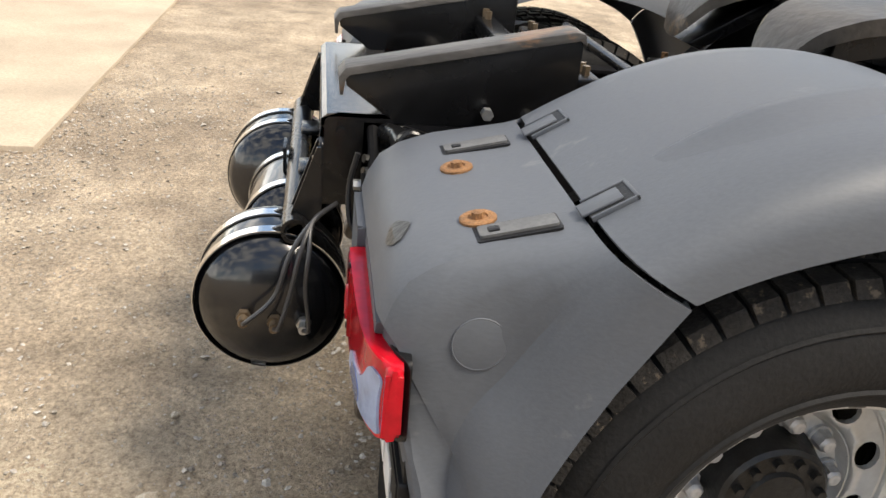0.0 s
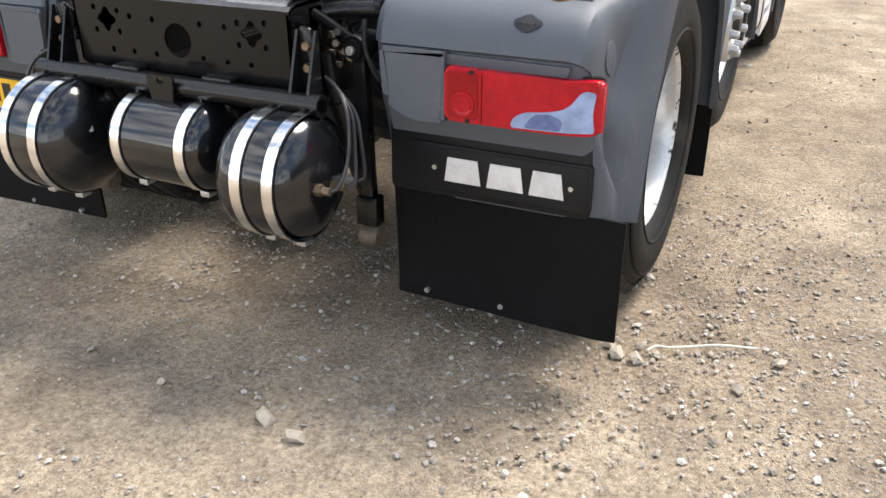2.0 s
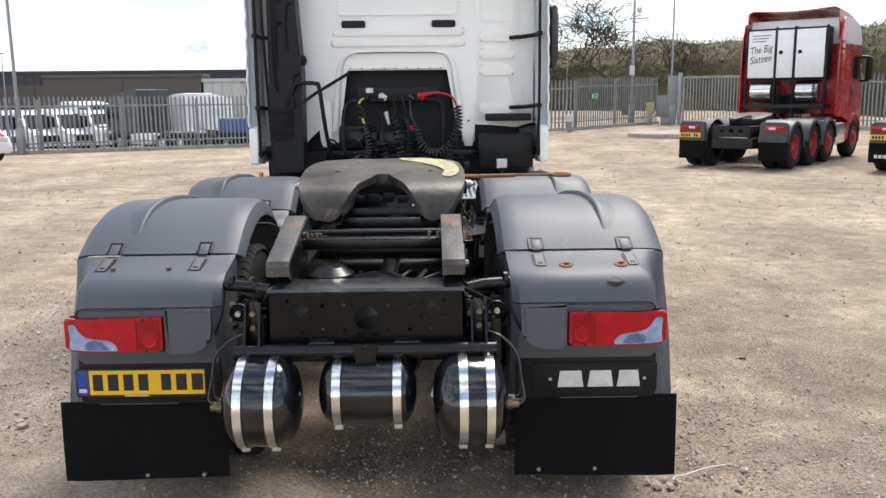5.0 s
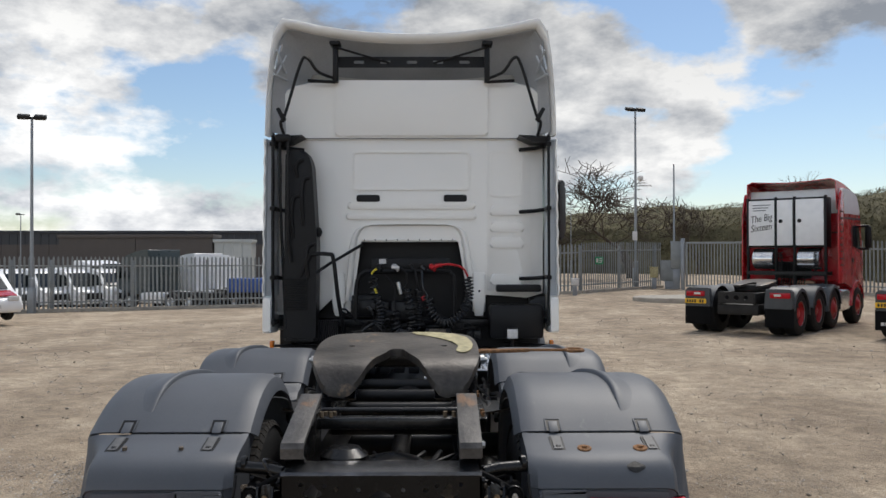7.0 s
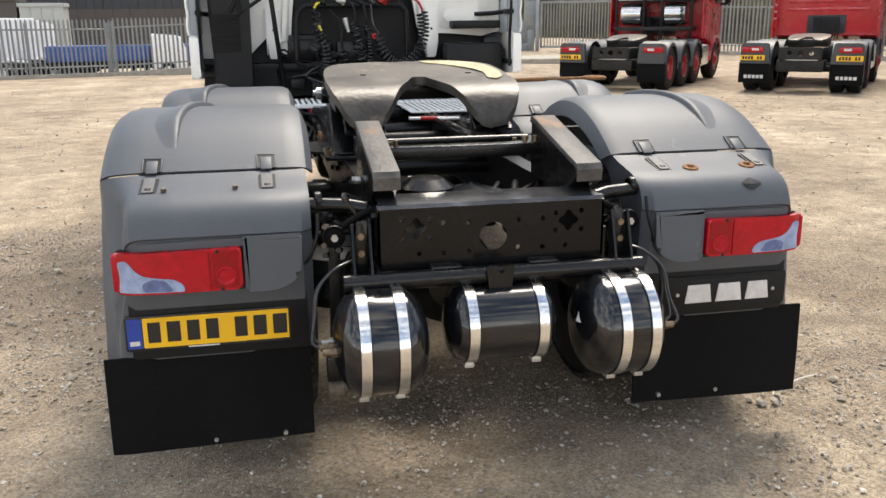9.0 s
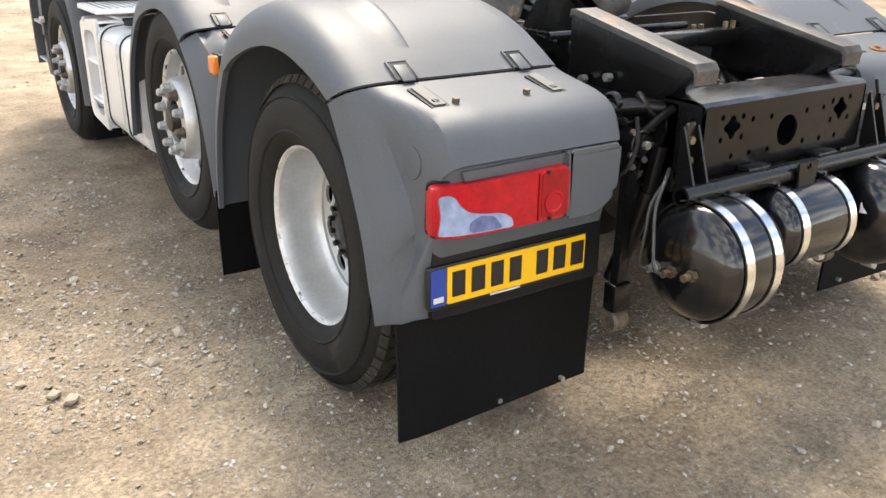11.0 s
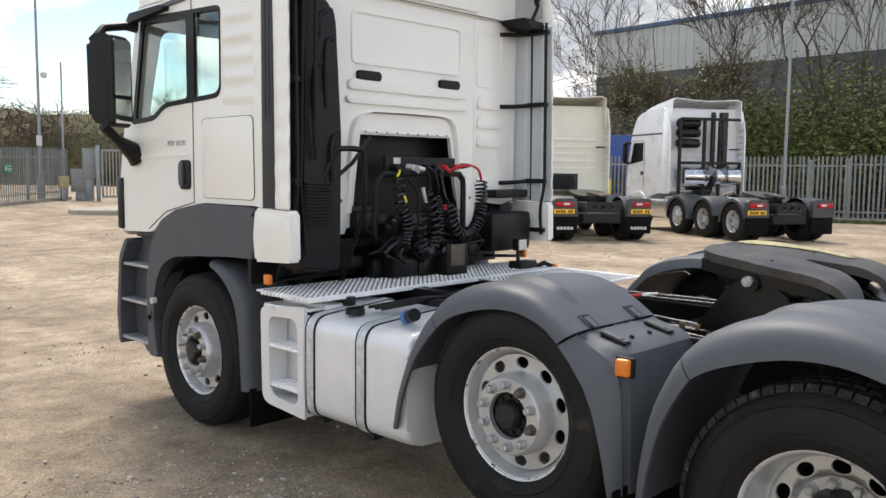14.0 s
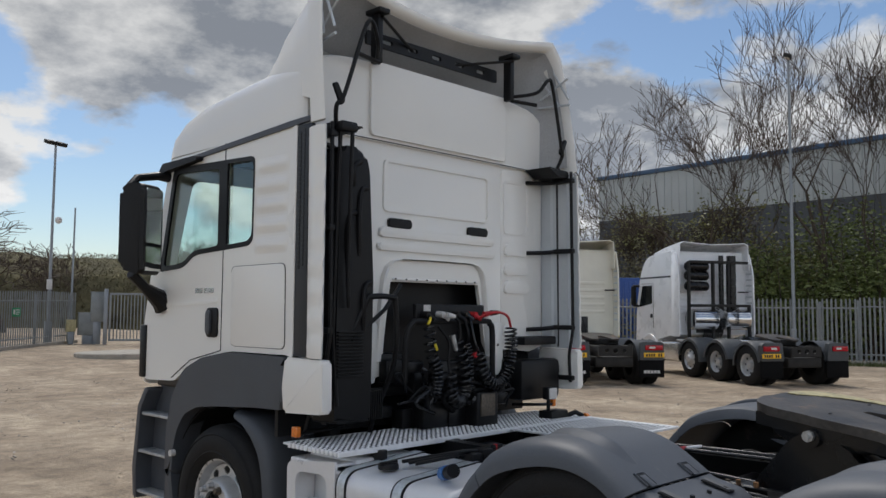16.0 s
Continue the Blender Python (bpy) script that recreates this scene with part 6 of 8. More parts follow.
# cab front, floor and interior
wind = rounded([(-1.02, 1.92), (1.02, 1.92), (.98, 2.66), (-.98, 2.66)], .08)
bm = holed(B(), rounded([(-XC + .01, 1.20), (XC - .01, 1.20), (1.10, 2.80), (-1.10, 2.80)], .06), [wind], "y", 0, .03)
for v in bm.verts:
    v.co.y += 5.70 - max(0.0, v.co.z - 1.6) * .25
ft = part("cab_front", bm, WHITE, cab)
bm = prism(B(), wind, "y", 0, .005)
for v in bm.verts:
    v.co.y += 5.70 - max(0.0, v.co.z - 1.6) * .25
ws = part("windscreen", bm, WINDOW, ft, "pale green windscreen")
ws.visible_shadow = False
part("side_marker_front", box(B(), -1.20, -1.17, 5.66, 5.74, 1.25, 1.62, .01), BLACK_PLASTIC, ft)
part("cab_floor", box(B(), -1.15, 1.15, 4.14, 5.62, 1.42, 1.46), SEAT, cab)
part("dashboard", prism(B(), rounded([(5.18, 1.7), (5.2, 1.98), (5.5, 2.0), (5.6, 1.5)], .05), "x", -1.1, 1.1, .02), BLACK_PLASTIC, cab)
part("cab_lining", box(B(), -1.13, 1.13, 4.13, 4.16, 1.46, 2.80), SEAT, cab)
part("headlining", box(B(), -1.12, 1.12, 4.16, 5.35, 2.78, 2.795), SEAT, cab)
for s in (-1, 1):
    bm = box(B(), s * .6 - .25, s * .6 + .25, 4.6, 5.1, 1.75, 1.88, .05)
    box(bm, s * .6 - .24, s * .6 + .24, 4.52, 4.66, 1.85, 2.42, .05)
    box(bm, s * .6 - .14, s * .6 + .14, 4.53, 4.63, 2.43, 2.62, .04)
    part("cab_seat", bm, SEAT, cab)

# -- side deflectors and roof fairing --
def deflector(s):
    rows, inner = [], []
    for k in range(41):
        z = 1.470 + 1.295 * k / 40
        y0 = 3.640 + .022 * (z - 1.155) / 1.61 + (.006 if k == 0 else 0)
        q = .004 * math.sin(z * 42)
        w = .024 - .014 * k / 40
        rows.append([(s * (1.203 + w + q), y0, z), (s * (1.212 + w + q), y0 + .02, z), (s * (1.213 + w + q), y0 + .07, z), (s * (1.208 + w + q), y0 + .12, z), (s * 1.198, y0 + .165, z)])
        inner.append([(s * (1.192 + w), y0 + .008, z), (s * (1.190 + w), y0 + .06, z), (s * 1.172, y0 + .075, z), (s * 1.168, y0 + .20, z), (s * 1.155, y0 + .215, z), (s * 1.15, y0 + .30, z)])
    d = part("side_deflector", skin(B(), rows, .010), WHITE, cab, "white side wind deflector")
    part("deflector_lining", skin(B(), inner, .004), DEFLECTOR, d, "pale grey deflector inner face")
    part("deflector_rod", tube(B(), curve_pts([(s * 1.150, 3.68, 2.79), (s * 1.150, 3.68, 2.60), (s * 1.150, 3.67, 1.85), (s * 1.150, 3.67, 1.60), (s * 1.150, 3.70, 1.42), (s * 1.150, 3.69, 1.22)], 6), .012, 8), BLACK_PLASTIC, d, "black stay rod")
    for z in (2.72, 2.19, 1.62, 1.25):
        bm = box(B(), min(s * 1.13, s * 1.172), max(s * 1.13, s * 1.172), 3.66, 3.84, z - .014, z + .020, .006)
        if z > 1.4:
            tube(bm, [(s * 1.14, 3.83, z), (s * 1.05, 3.88, z - .01), (s * .93, 3.93, z - .015)], .016, 8)
        part("deflector_stay", bm, BLACK_PLASTIC, d, "black deflector hinge arm")
    return d


for s in (-1, 1):
    deflector(s)


def fairing():
    """Roof spoiler: a curved visor open to the rear, flared at its rim, with tall side walls."""
    def section(y, zt, half, foot, bow, sag, lean=0.0, inset=.12):
        o = []
        for j in range(33):
            t = -1 + 2 * j / 32
            a = abs(t)
            if a > .72:
                f = (1 - a) / .28
                x = math.copysign(half + .012 - (inset + .012) * f ** 2.4, t)
                z = foot + (zt - .045 - foot) * f ** .9
                yy = y + lean * f
            else:
                u = a / .72
                x = math.copysign((half - inset) * u, t)
                z = zt - .045 * max(0, (u - .92) / .08) ** 1.6 - sag * (1 - u ** 2.2)
                yy = y + lean + bow * (1 - u * u)
            o.append((x, yy, z))
        return o

    rim = [section(y, zt, h, 2.795, .10, .128, .12, .055) for y, zt, h in ((3.80, 3.735, 1.165), (3.72, 3.745, 1.172), (3.682, 3.765, 1.185), (3.668, 3.795, 1.198), (3.674, 3.818, 1.203), (3.69, 3.825, 1.204), (3.74, 3.815, 1.202), (3.80, 3.775, 1.196))]
    f = part("roof_fairing", skin(B(), rim, .014), WHITE_ROOF, cab, "white roof wind deflector open at the back", smooth=50)
    body = [section(y, zt, h, ft, .10 * k, .115 * k, .10 * k, .07) for y, zt, h, ft, k in ((3.79, 3.755, 1.165, 2.90, 1), (3.86, 3.72, 1.155, 2.95, .95), (4.0, 3.63, 1.14, 3.0, .8), (4.2, 3.48, 1.125, 3.08, .5), (4.36, 3.36, 1.09, 3.12, .3), (4.56, 3.24, 1.04, 3.12, .1))]
    part("fairing_body", skin(B(), body, .012), WHITE_ROOF, f, smooth=50)
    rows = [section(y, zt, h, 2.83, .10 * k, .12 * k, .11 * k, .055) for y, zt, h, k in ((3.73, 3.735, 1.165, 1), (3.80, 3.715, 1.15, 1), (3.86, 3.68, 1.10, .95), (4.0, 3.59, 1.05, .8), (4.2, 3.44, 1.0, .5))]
    part("fairing_lining", skin(B(), rows, .004), WHITE_INNER, f, "grey fairing inside", smooth=50)
    part("fairing_beam", holed(B(), rounded([(-.64, 3.425), (.64, 3.425), (.64, 3.515), (-.64, 3.515)], .01), [rounded([(x - .045, 3.455), (x + .045, 3.455), (x + .045, 3.485), (x - .045, 3.485)], .012) for x in (-.46, -.23, 0, .23, .46)], "y", 3.98, 4.0), BLACK_PLASTIC, f, "black slotted cross beam under the fairing")
    for x in (-.65, .65):
        bm = box(B(), x - .022, x + .022, 3.84, 3.91, 3.27, 3.60, .008)
        box(bm, x - .045, x + .045, 3.80, 3.94, 3.575, 3.61, .01)
        tube(bm, [(x, 3.83, 3.56), (x * .25, 4.02, 3.46)], .010, 8)
        tube(bm, [(x, 3.85, 3.27), (x * 1.35, 3.80, 3.27)], .014, 8)
        part("fairing_strut", bm, BLACK_PLASTIC, f, "black fairing support strut")
    for s in (-1, 1):
        bm = tube(B(), curve_pts([(s * .66, 3.86, 3.30), (s * .78, 3.72, 3.33), (s * .86, 3.68, 3.43), (s * .92, 3.68, 3.38), (s * 1.05, 3.70, 2.97), (s * 1.09, 3.72, 2.90), (s * 1.06, 3.76, 2.78)], 6), .013, 8)
        prism(bm, rounded([(s * 1.04, 2.93), (s * 1.10, 3.03), (s * 1.13, 3.02), (s * 1.07, 2.90)], .01), "y", 3.70, 3.72, .004)
        part("fairing_stay", bm, BLACK_PLASTIC, f, "black bent stay rod")
        part("top_bracket", prism(B(), rounded([(s * .90, 2.80), (s * 1.15, 2.79), (s * 1.15, 2.74), (s * 1.02, 2.74)], .01), "y", 3.70, 3.92, .01), BLACK_PLASTIC, f)
        bm = B()
        for q0, q1 in (((3.59, 3.30), (3.84, 3.30)), ((3.60, 3.34), (3.72, 3.56)), ((3.70, 3.32), (3.80, 3.50)), ((3.60, 3.50), (3.82, 3.36))):
            tube(bm, [(s * (1.146 - .10 * (q0[1] - 3.25) - .5 * max(0, q0[0] - 3.71)), q0[0] + .09, q0[1]), (s * (1.146 - .10 * (q1[1] - 3.25) - .5 * max(0, q1[0] - 3.71)), q1[0] + .09, q1[1])], .009, 6)
        part("fairing_rib", bm, DEFLECTOR, f, "pale moulded ribs inside the fairing")


fairing()

# -- gear on the back of the cab --
col = rounded([(-1.07, 1.10), (-.80, 1.10), (-.79, 1.9), (-.83, 2.55), (-.87, 2.68), (-1.05, 2.68)], [.02, .02, .02, .04, .08, .04])
ik = part("air_intake", prism(B(), col, "y", 3.72, 3.93, .03, 3), BLACK_PLASTIC, cab, "tall black air intake duct on the cab back")
for z0, z1, x in ((2.05, 2.45, -.90), (1.95, 2.30, -.985), (1.62, 1.90, -.86), (2.45, 2.60, -.95)):
    part("duct_rib", tube(B(), curve_pts([(x, 3.725, z0), (x - .015, 3.71, (z0 + z1) / 2), (x, 3.715, z1 - .03), (x + .05, 3.72, z1)], 5), .016, 8), BLACK_PLASTIC, ik)
part("duct_tip", lathe(B(), [(0, .045), (.03, .04), (.05, 0)], (-.80, 3.80, 2.0), (1, -.2, 0), 14), BLACK_PLASTIC, ik)
for i in range(14):
    part("bellows_ring", box(B(), -1.06, -.87, 3.70, 3.92, 1.36 + .019 * i, 1.370 + .019 * i, .003), BLACK_PLASTIC, ik)
for i in range(26):
    part("grille_bar", box(B(), -1.06 + .017 * i, -1.052 + .017 * i, 3.80, 3.84, 1.09, 1.26), BLACK_PLASTIC, ik)
part("wing_rod", tube(B(), [(-1.09, 3.68, 2.76), (-1.09, 3.70, 2.25), (-1.07, 3.74, 1.60), (-1.05, 3.72, 1.2)], .012, 8), BLACK_PLASTIC, ik)
part("wing_rod", tube(B(), [(-1.02, 3.66, 2.78), (-1.02, 3.66, 2.70), (-1.02, 3.68, 1.9), (-1.0, 3.69, 1.75)], .012, 8), BLACK_PLASTIC, ik)
part("rod_knob", box(B(), -1.12, -1.0, 3.63, 3.70, 2.74, 2.80, .015), BLACK_PLASTIC, ik)
hr = part("grab_rail", tube(B(), curve_pts([(-1.04, 4.04, 1.02), (-1.05, 3.98, 1.14), (-1.03, 3.80, 1.40), (-.86, 3.73, 1.79), (-.82, 3.72, 1.835), (-.68, 3.70, 1.835), (-.645, 3.70, 1.79), (-.61, 3.74, 1.46), (-.575, 3.95, 1.12), (-.565, 4.02, .98)], 5), .017, 10), BLACK_PLASTIC, truck, "bent black grab rail behind the cab")
part("rail_stay", tube(B(), [(-.95, 3.74, 1.58), (-.68, 3.76, 1.76), (-.42, 3.90, 1.92)], .013, 8), BLACK_PLASTIC, hr)
part("vertical_grille", box(B(), 1.02, 1.14, 3.80, 3.92, 1.30, 1.36, .01), BLACK_PLASTIC, truck)
bm = box(B(), .66, 1.12, 3.78, 3.95, 1.12, 1.41, .03)
part("air_filter_box", bm, BLACK_PLASTIC, truck, "black plastic filter housing")
part("hinge_block", box(B(), .72, 1.10, 3.80, 3.93, 1.515, 1.575, .01), BLACK_PLASTIC, truck)
rs = part("reservoir", box(B(), .12, .34, 3.72, 3.86, .958, 1.22, .02), BLACK_PLASTIC, truck, "black reservoir box with grey front")
part("reservoir_front", box(B(), .15, .29, 3.708, 3.722, 1.06, 1.21, .006), NUT_DIRTY, rs)
lp = part("work_lamp", box(B(), .79, .89, 3.64, 3.70, 1.13, 1.22, .012), BLACK_PLASTIC, truck, "small square work lamp")
part("lamp_glass", box(B(), .797, .883, 3.632, 3.642, 1.137, 1.213, .004), LETTER, lp, "frosted lamp glass")
part("lamp_stem", cyl(B(), (.84, 3.68, .96), (.84, 3.68, 1.13), .014, 10), BLACK_PLASTIC, lp)
bm = box(B(), .80, 1.0, 3.62, 3.74, .96, 1.05, .01)
tube(bm, [(.98, 3.66, .99), (1.06, 3.6, 1.03), (1.12, 3.58, 1.0)], .018, 8)
part("tail_block", bm, BLACK_PLASTIC, truck)
part("tail_marker", cyl(B(), (1.13, 3.57, .99), (1.16, 3.57, .99), .028, 14), ORANGE, truck)
# engine and gearbox shapes in the dark of the opening
for i in range(16):
    x, y, z = random.uniform(-.5, .55), random.uniform(3.82, 4.02), random.uniform(1.0, 1.45)
    w = random.uniform(.05, .13)
    part("engine_cover", box(B(), x - w, x + w, y - .05, y + .06, z - w * .7, z + w * .7, .015), CHASSIS, truck)

for i in range(14):
    x, z = random.uniform(-.55, .5), random.uniform(1.02, 1.30)
    pts = curve_pts([(x, 3.80, z), (x + random.uniform(-.12, .12), 3.75, z + random.uniform(.05, .16)), (x + random.uniform(-.2, .2), 3.76, z + random.uniform(-.02, .10)), (x + random.uniform(-.25, .25), 3.82, z + random.uniform(-.1, .05))], 6)
    part("engine_hose", tube(B(), pts, random.choice((.008, .012, .018, .022)), 8), random.choice((BLACK_PLASTIC, HOSE_BLACK)), truck)

# air and electric coils on their rack
rack = part("coil_rack", tube(B(), curve_pts([(-.47, 3.80, 1.30), (-.46, 3.80, 1.58), (-.41, 3.80, 1.675), (-.30, 3.80, 1.69), (.26, 3.80, 1.69), (.33, 3.80, 1.67), (.36, 3.80, 1.60), (.36, 3.80, 1.20)], 5), .020, 10), BLACK_PLASTIC, truck, "black coupling rack with coiled air and electric lines")
part("coupling_panel", box(B(), -.34, .32, 3.84, 3.87, 1.68, 1.80, .008), BLACK_PLASTIC, rack)
for x, mt in ((-.28, BLACK_PLASTIC), (-.14, LETTER), (.0, BLACK_PLASTIC), (.09, HOSE_BLACK), (.17, RED_HOSE)):
    bm = cyl(B(), (x, 3.85, 1.735), (x, 3.78, 1.73), .022, 14)
    cyl(bm, (x, 3.79, 1.73), (x + .03, 3.76, 1.70), .015, 10)
    part("coupling", bm, mt, rack, "hose coupling")
part("coupling_label", box(B(), -.275, -.215, 3.832, 3.838, 1.755, 1.795), LETTER, rack)


def coil(pts, r, turns, wire=.0085, material=HOSE_BLACK, label="black coiled line"):
    c = curve_pts(pts, 10)
    n = len(c) - 1
    steps = turns * 12
    line = []
    for i in range(steps + 1):
        t = i / steps * n
        k = min(int(t), n - 1)
        p = c[k].lerp(c[k + 1], t - k)
        u, v = frame_of(c[k + 1] - c[k])
        a = 2 * math.pi * i / 12
        line.append(p + u * (r * math.cos(a)) + v * (r * math.sin(a)))
    return part("coil", tube(B(), line, wire, 6), material, rack, label)


coil([(-.315, 3.74, 1.66), (-.30, 3.74, 1.50), (-.26, 3.73, 1.40), (-.255, 3.73, 1.30), (-.275, 3.73, 1.22)], .036, 14, .0075)
coil([(-.045, 3.74, 1.56), (-.01, 3.73, 1.41), (.01, 3.73, 1.26), (-.02, 3.73, 1.185), (-.07, 3.73, 1.17), (-.12, 3.73, 1.22), (-.13, 3.73, 1.36)], .038, 22, .0075)
coil([(.06, 3.76, 1.54), (.075, 3.75, 1.39), (.06, 3.75, 1.22)], .028, 14, .006)
coil([(.14, 3.73, 1.48), (.17, 3.72, 1.36), (.24, 3.71, 1.275), (.33, 3.71, 1.27), (.42, 3.72, 1.34), (.47, 3.73, 1.44), (.48, 3.73, 1.54), (.47, 3.73, 1.64)], .040, 26, .0075)
for pts, mt, lb in (([(.17, 3.76, 1.71), (.22, 3.72, 1.74), (.33, 3.71, 1.75), (.43, 3.72, 1.72), (.475, 3.73, 1.65)], RED_HOSE, "red air line"), ([(-.29, 3.76, 1.71), (-.31, 3.74, 1.70), (-.33, 3.74, 1.67)], YELLOW_HOSE, "yellow air line"), ([(-.30, 3.705, 1.55), (-.295, 3.70, 1.53), (-.285, 3.70, 1.51)], YELLOW_HOSE, "yellow air line"), ([(.09, 3.76, 1.70), (.10, 3.73, 1.56), (.14, 3.72, 1.48)], HOSE_BLACK, "black cable"), ([(-.12, 3.76, 1.73), (-.05, 3.74, 1.69), (-.03, 3.74, 1.60), (-.045, 3.74, 1.56)], BLACK_PLASTIC, "black cable"), ([(-.22, 3.76, 1.66), (-.14, 3.74, 1.56), (-.14, 3.74, 1.42), (-.13, 3.73, 1.36)], BLACK_PLASTIC, "black cable"), ([(.03, 3.76, 1.72), (.05, 3.74, 1.60), (.06, 3.76, 1.54)], BLACK_PLASTIC, "black cable")):
    part("line", tube(B(), curve_pts(pts, 6), .009, 8), mt, rack, lb)
for x0, z0, x1, z1, mt, lb in ((-.16, 1.73, -.10, 1.72, LETTER, "white electric plug"), (-.11, 1.60, -.085, 1.50, STEEL, "grey electric plug"), (.20, 1.735, .26, 1.745, RED_HOSE, "red coupling"), (.27, 1.745, .33, 1.75, HUB_BLACK, "black coupling"), (.10, 1.48, .11, 1.45, RED_HOSE, "red coupling")):
    part("plug", cyl(B(), (x0, 3.735, z0), (x1, 3.725, z1), .020, 12, .014), mt, rack, lb)

cab.matrix_basis = Matrix.Translation((0, -.13, -.002)) @ Matrix.Diagonal((1, 1.04, 1.0125, 1))
bw.location.x = -.03

# ---- yard surroundings ----
def heading(x, y, deg, z=0.0):
    """A pose on the ground, turned to the right of straight ahead."""
    return Matrix.Translation((x, y, z)) @ Matrix.Rotation(-radians(deg), 4, "Z")


def simple_tyre(bm, c, out, r=.5, w=.3, seg=32):
    lathe(bm, [(0, r * .56), (-.005, r * .7), (.0, r * .86), (.03, r * .97), (.06, r), (w - .06, r), (w - .03, r * .97), (w, r * .86), (w, r * .56)], c, (-out, 0, 0), seg)


def guard_arc(bm, x0, x1, y, z, r, a0, a1, drop=.0):
    rows = []
    for i in range(13):
        a = radians(a0 + (a1 - a0) * i / 12)
        cy, cz = y + r * math.cos(a), z + r * math.sin(a)
        k = -1 if x0 < 0 else 1
        rows.append([(x0, cy, cz), (x0 + (x1 - x0) * .1, cy, cz), (x1 - (x1 - x0) * .1, cy, cz), (x1, y + (r - .03) * math.cos(a), z + (r - .03) * math.sin(a)), (x1 + (x1 - x0) * .01, y + (r - .10) * math.cos(a), z + (r - .10) * math.sin(a))])
    skin(bm, rows, .012)


def parked_tractor(label, m, paint, wheel_paint, axles, cab_y, high=3.55, roof_paint=None, gear="", flap_mark=False, rails=PARKED_BLACK, plates=(-1,), cab_len=2.15):
    t = thing("tractor_unit", label, "truck", m, "parked tractor units")
    roof_paint = roof_paint or paint
    front = axles[-1]
    for s in (-1, 1):
        part("chassis_rail", box(B(), s * .40 - .04, s * .40 + .04, .0, front + .4, .70, .96, .008), rails, t)
    part("cross_member", holed(B(), rounded([(-.42, .72), (.42, .72), (.42, .97), (-.42, .97)], .02), [oval(0, .85, .06, .06, 14), oval(-.22, .85, .05, .05, 12), oval(.22, .85, .05, .05, 12)], "y", -.02, .02), PARKED_BLACK, t)
    part("under_run_box", box(B(), -.48, .48, .05, .5, .45, .70, .03), PARKED_BLACK, t)
    for n, y in enumerate(axles):
        for s in (-1, 1):
            drive = n < 2
            bm = B()
            c = Vector((s * 1.22, y, .5))
            lathe(bm, [(.02, .285), (.01, .297), (.03, .27), (.12 if drive else .05, .25), (.14 if drive else .0, .15), (.14 if drive else -.02, .11), (.05 if drive else -.05, .09), (.04 if drive else -.06, 0)], c, (-s, 0, 0), 28)
            w = part("wheel", bm, wheel_paint, t, "painted truck wheel")
            bm = B()
            simple_tyre(bm, c, s)
            if drive:
                simple_tyre(bm, c - Vector((s * .34, 0, 0)), s)
            part("tyre", bm, TYRE, w)
            ring_b = lathe(B(), [(.018, .283), (.008, .299), (.022, .300)], c, (-s, 0, 0), 28)
            part("rim_ring", ring_b, RIM, w)
            for i in range(8):
                a = 2 * math.pi * i / 8
                q = c + Vector((-s * (.115 if drive else .035), .205 * math.cos(a), .205 * math.sin(a)))
                part("hand_hole", cyl(B(), q, q - Vector((-s * .012, 0, 0)), .028, 8), INK, w)
        part("axle", cyl(B(), (-1, y, .5), (1, y, .5), .07, 12), PARKED_BLACK, t)
    for n, y in enumerate(axles[:-1]):
        for s in (-1, 1):
            bm = B()
            guard_arc(bm, s * .60, s * 1.25, y, .5, .60, 10 if n else -5, 170 if n < len(axles) - 2 else 185)
            g = part("mudguard", bm, PARKED_GUARD, t, "dark plastic mudguard")
            part("guard_groove", tube(B(), [(s * .95, y - .45, .5 + .605 * math.sin(math.acos(-.75))), (s * .95, y, 1.108), (s * .95, y + .45, .5 + .605 * math.sin(math.acos(.75)))], .018, 6), PARKED_GUARD, g)
    y = axles[0]
    for s in (-1, 1):
        hs = part("tail_housing", prism(B(), rounded([(s * .62, .62), (s * 1.24, .62), (s * 1.24, 1.0), (s * 1.18, 1.06), (s * .66, 1.06)], .03), "y", y - .64, y - .50, .03), PARKED_GUARD, t, "dark mudguard tail housing")
        part("rear_lamp", prism(B(), rounded([(s * .76, .86), (s * 1.20, .86), (s * 1.20, .98), (s * .76, .98)], .02), "y", y - .67, y - .62, .008), RED_LENS, hs, "red rear lamp")
        part("lamp_stripe", box(B(), min(s * .85, s * 1.0), max(s * .85, s * 1.0), y - .678, y - .668, .90, .95), LETTER, hs)
        if s in plates:
            p = part("number_plate", box(B(), s * .98 - .26, s * .98 + .26, y - .665, y - .645, .69, .80, .003), PLATE_YELLOW, hs, "yellow number plate")
            for i in range(7):
                if i != 4:
                    part("plate_mark", box(B(), s * .98 - .21 + .062 * i, s * .98 - .17 + .062 * i, y - .67, y - .664, .71, .78), INK, p)
        f = part("mudflap", box(B(), min(s * .62, s * 1.26), max(s * .62, s * 1.26), y - .60, y - .585, .20, .64, .004), FLAP_RUBBER, t, "black mudflap")
        if flap_mark:
            for i in range(5):
                part("flap_mark", box(B(), s * .94 - .20 + .085 * i, s * .94 - .135 + .085 * i, y - .606, y - .598, .30, .37), LETTER, f, "pale block shape")
    # fifth wheel
    fy = axles[0] + .55
    o = rounded([(-.12, .45), (.12, .45), (.38, .35), (.44, .1), (.40, -.40), (.32, -.50), (.18, -.50), (.05, -.05), (-.05, -.05), (-.18, -.50), (-.32, -.50), (-.40, -.40), (-.44, .1), (-.38, .35)], .07, 4)
    fwp = part("fifth_wheel", prism(B(), o, "z", 0, .05, .01), FIFTH_TOP, t, "rusty fifth wheel plate")
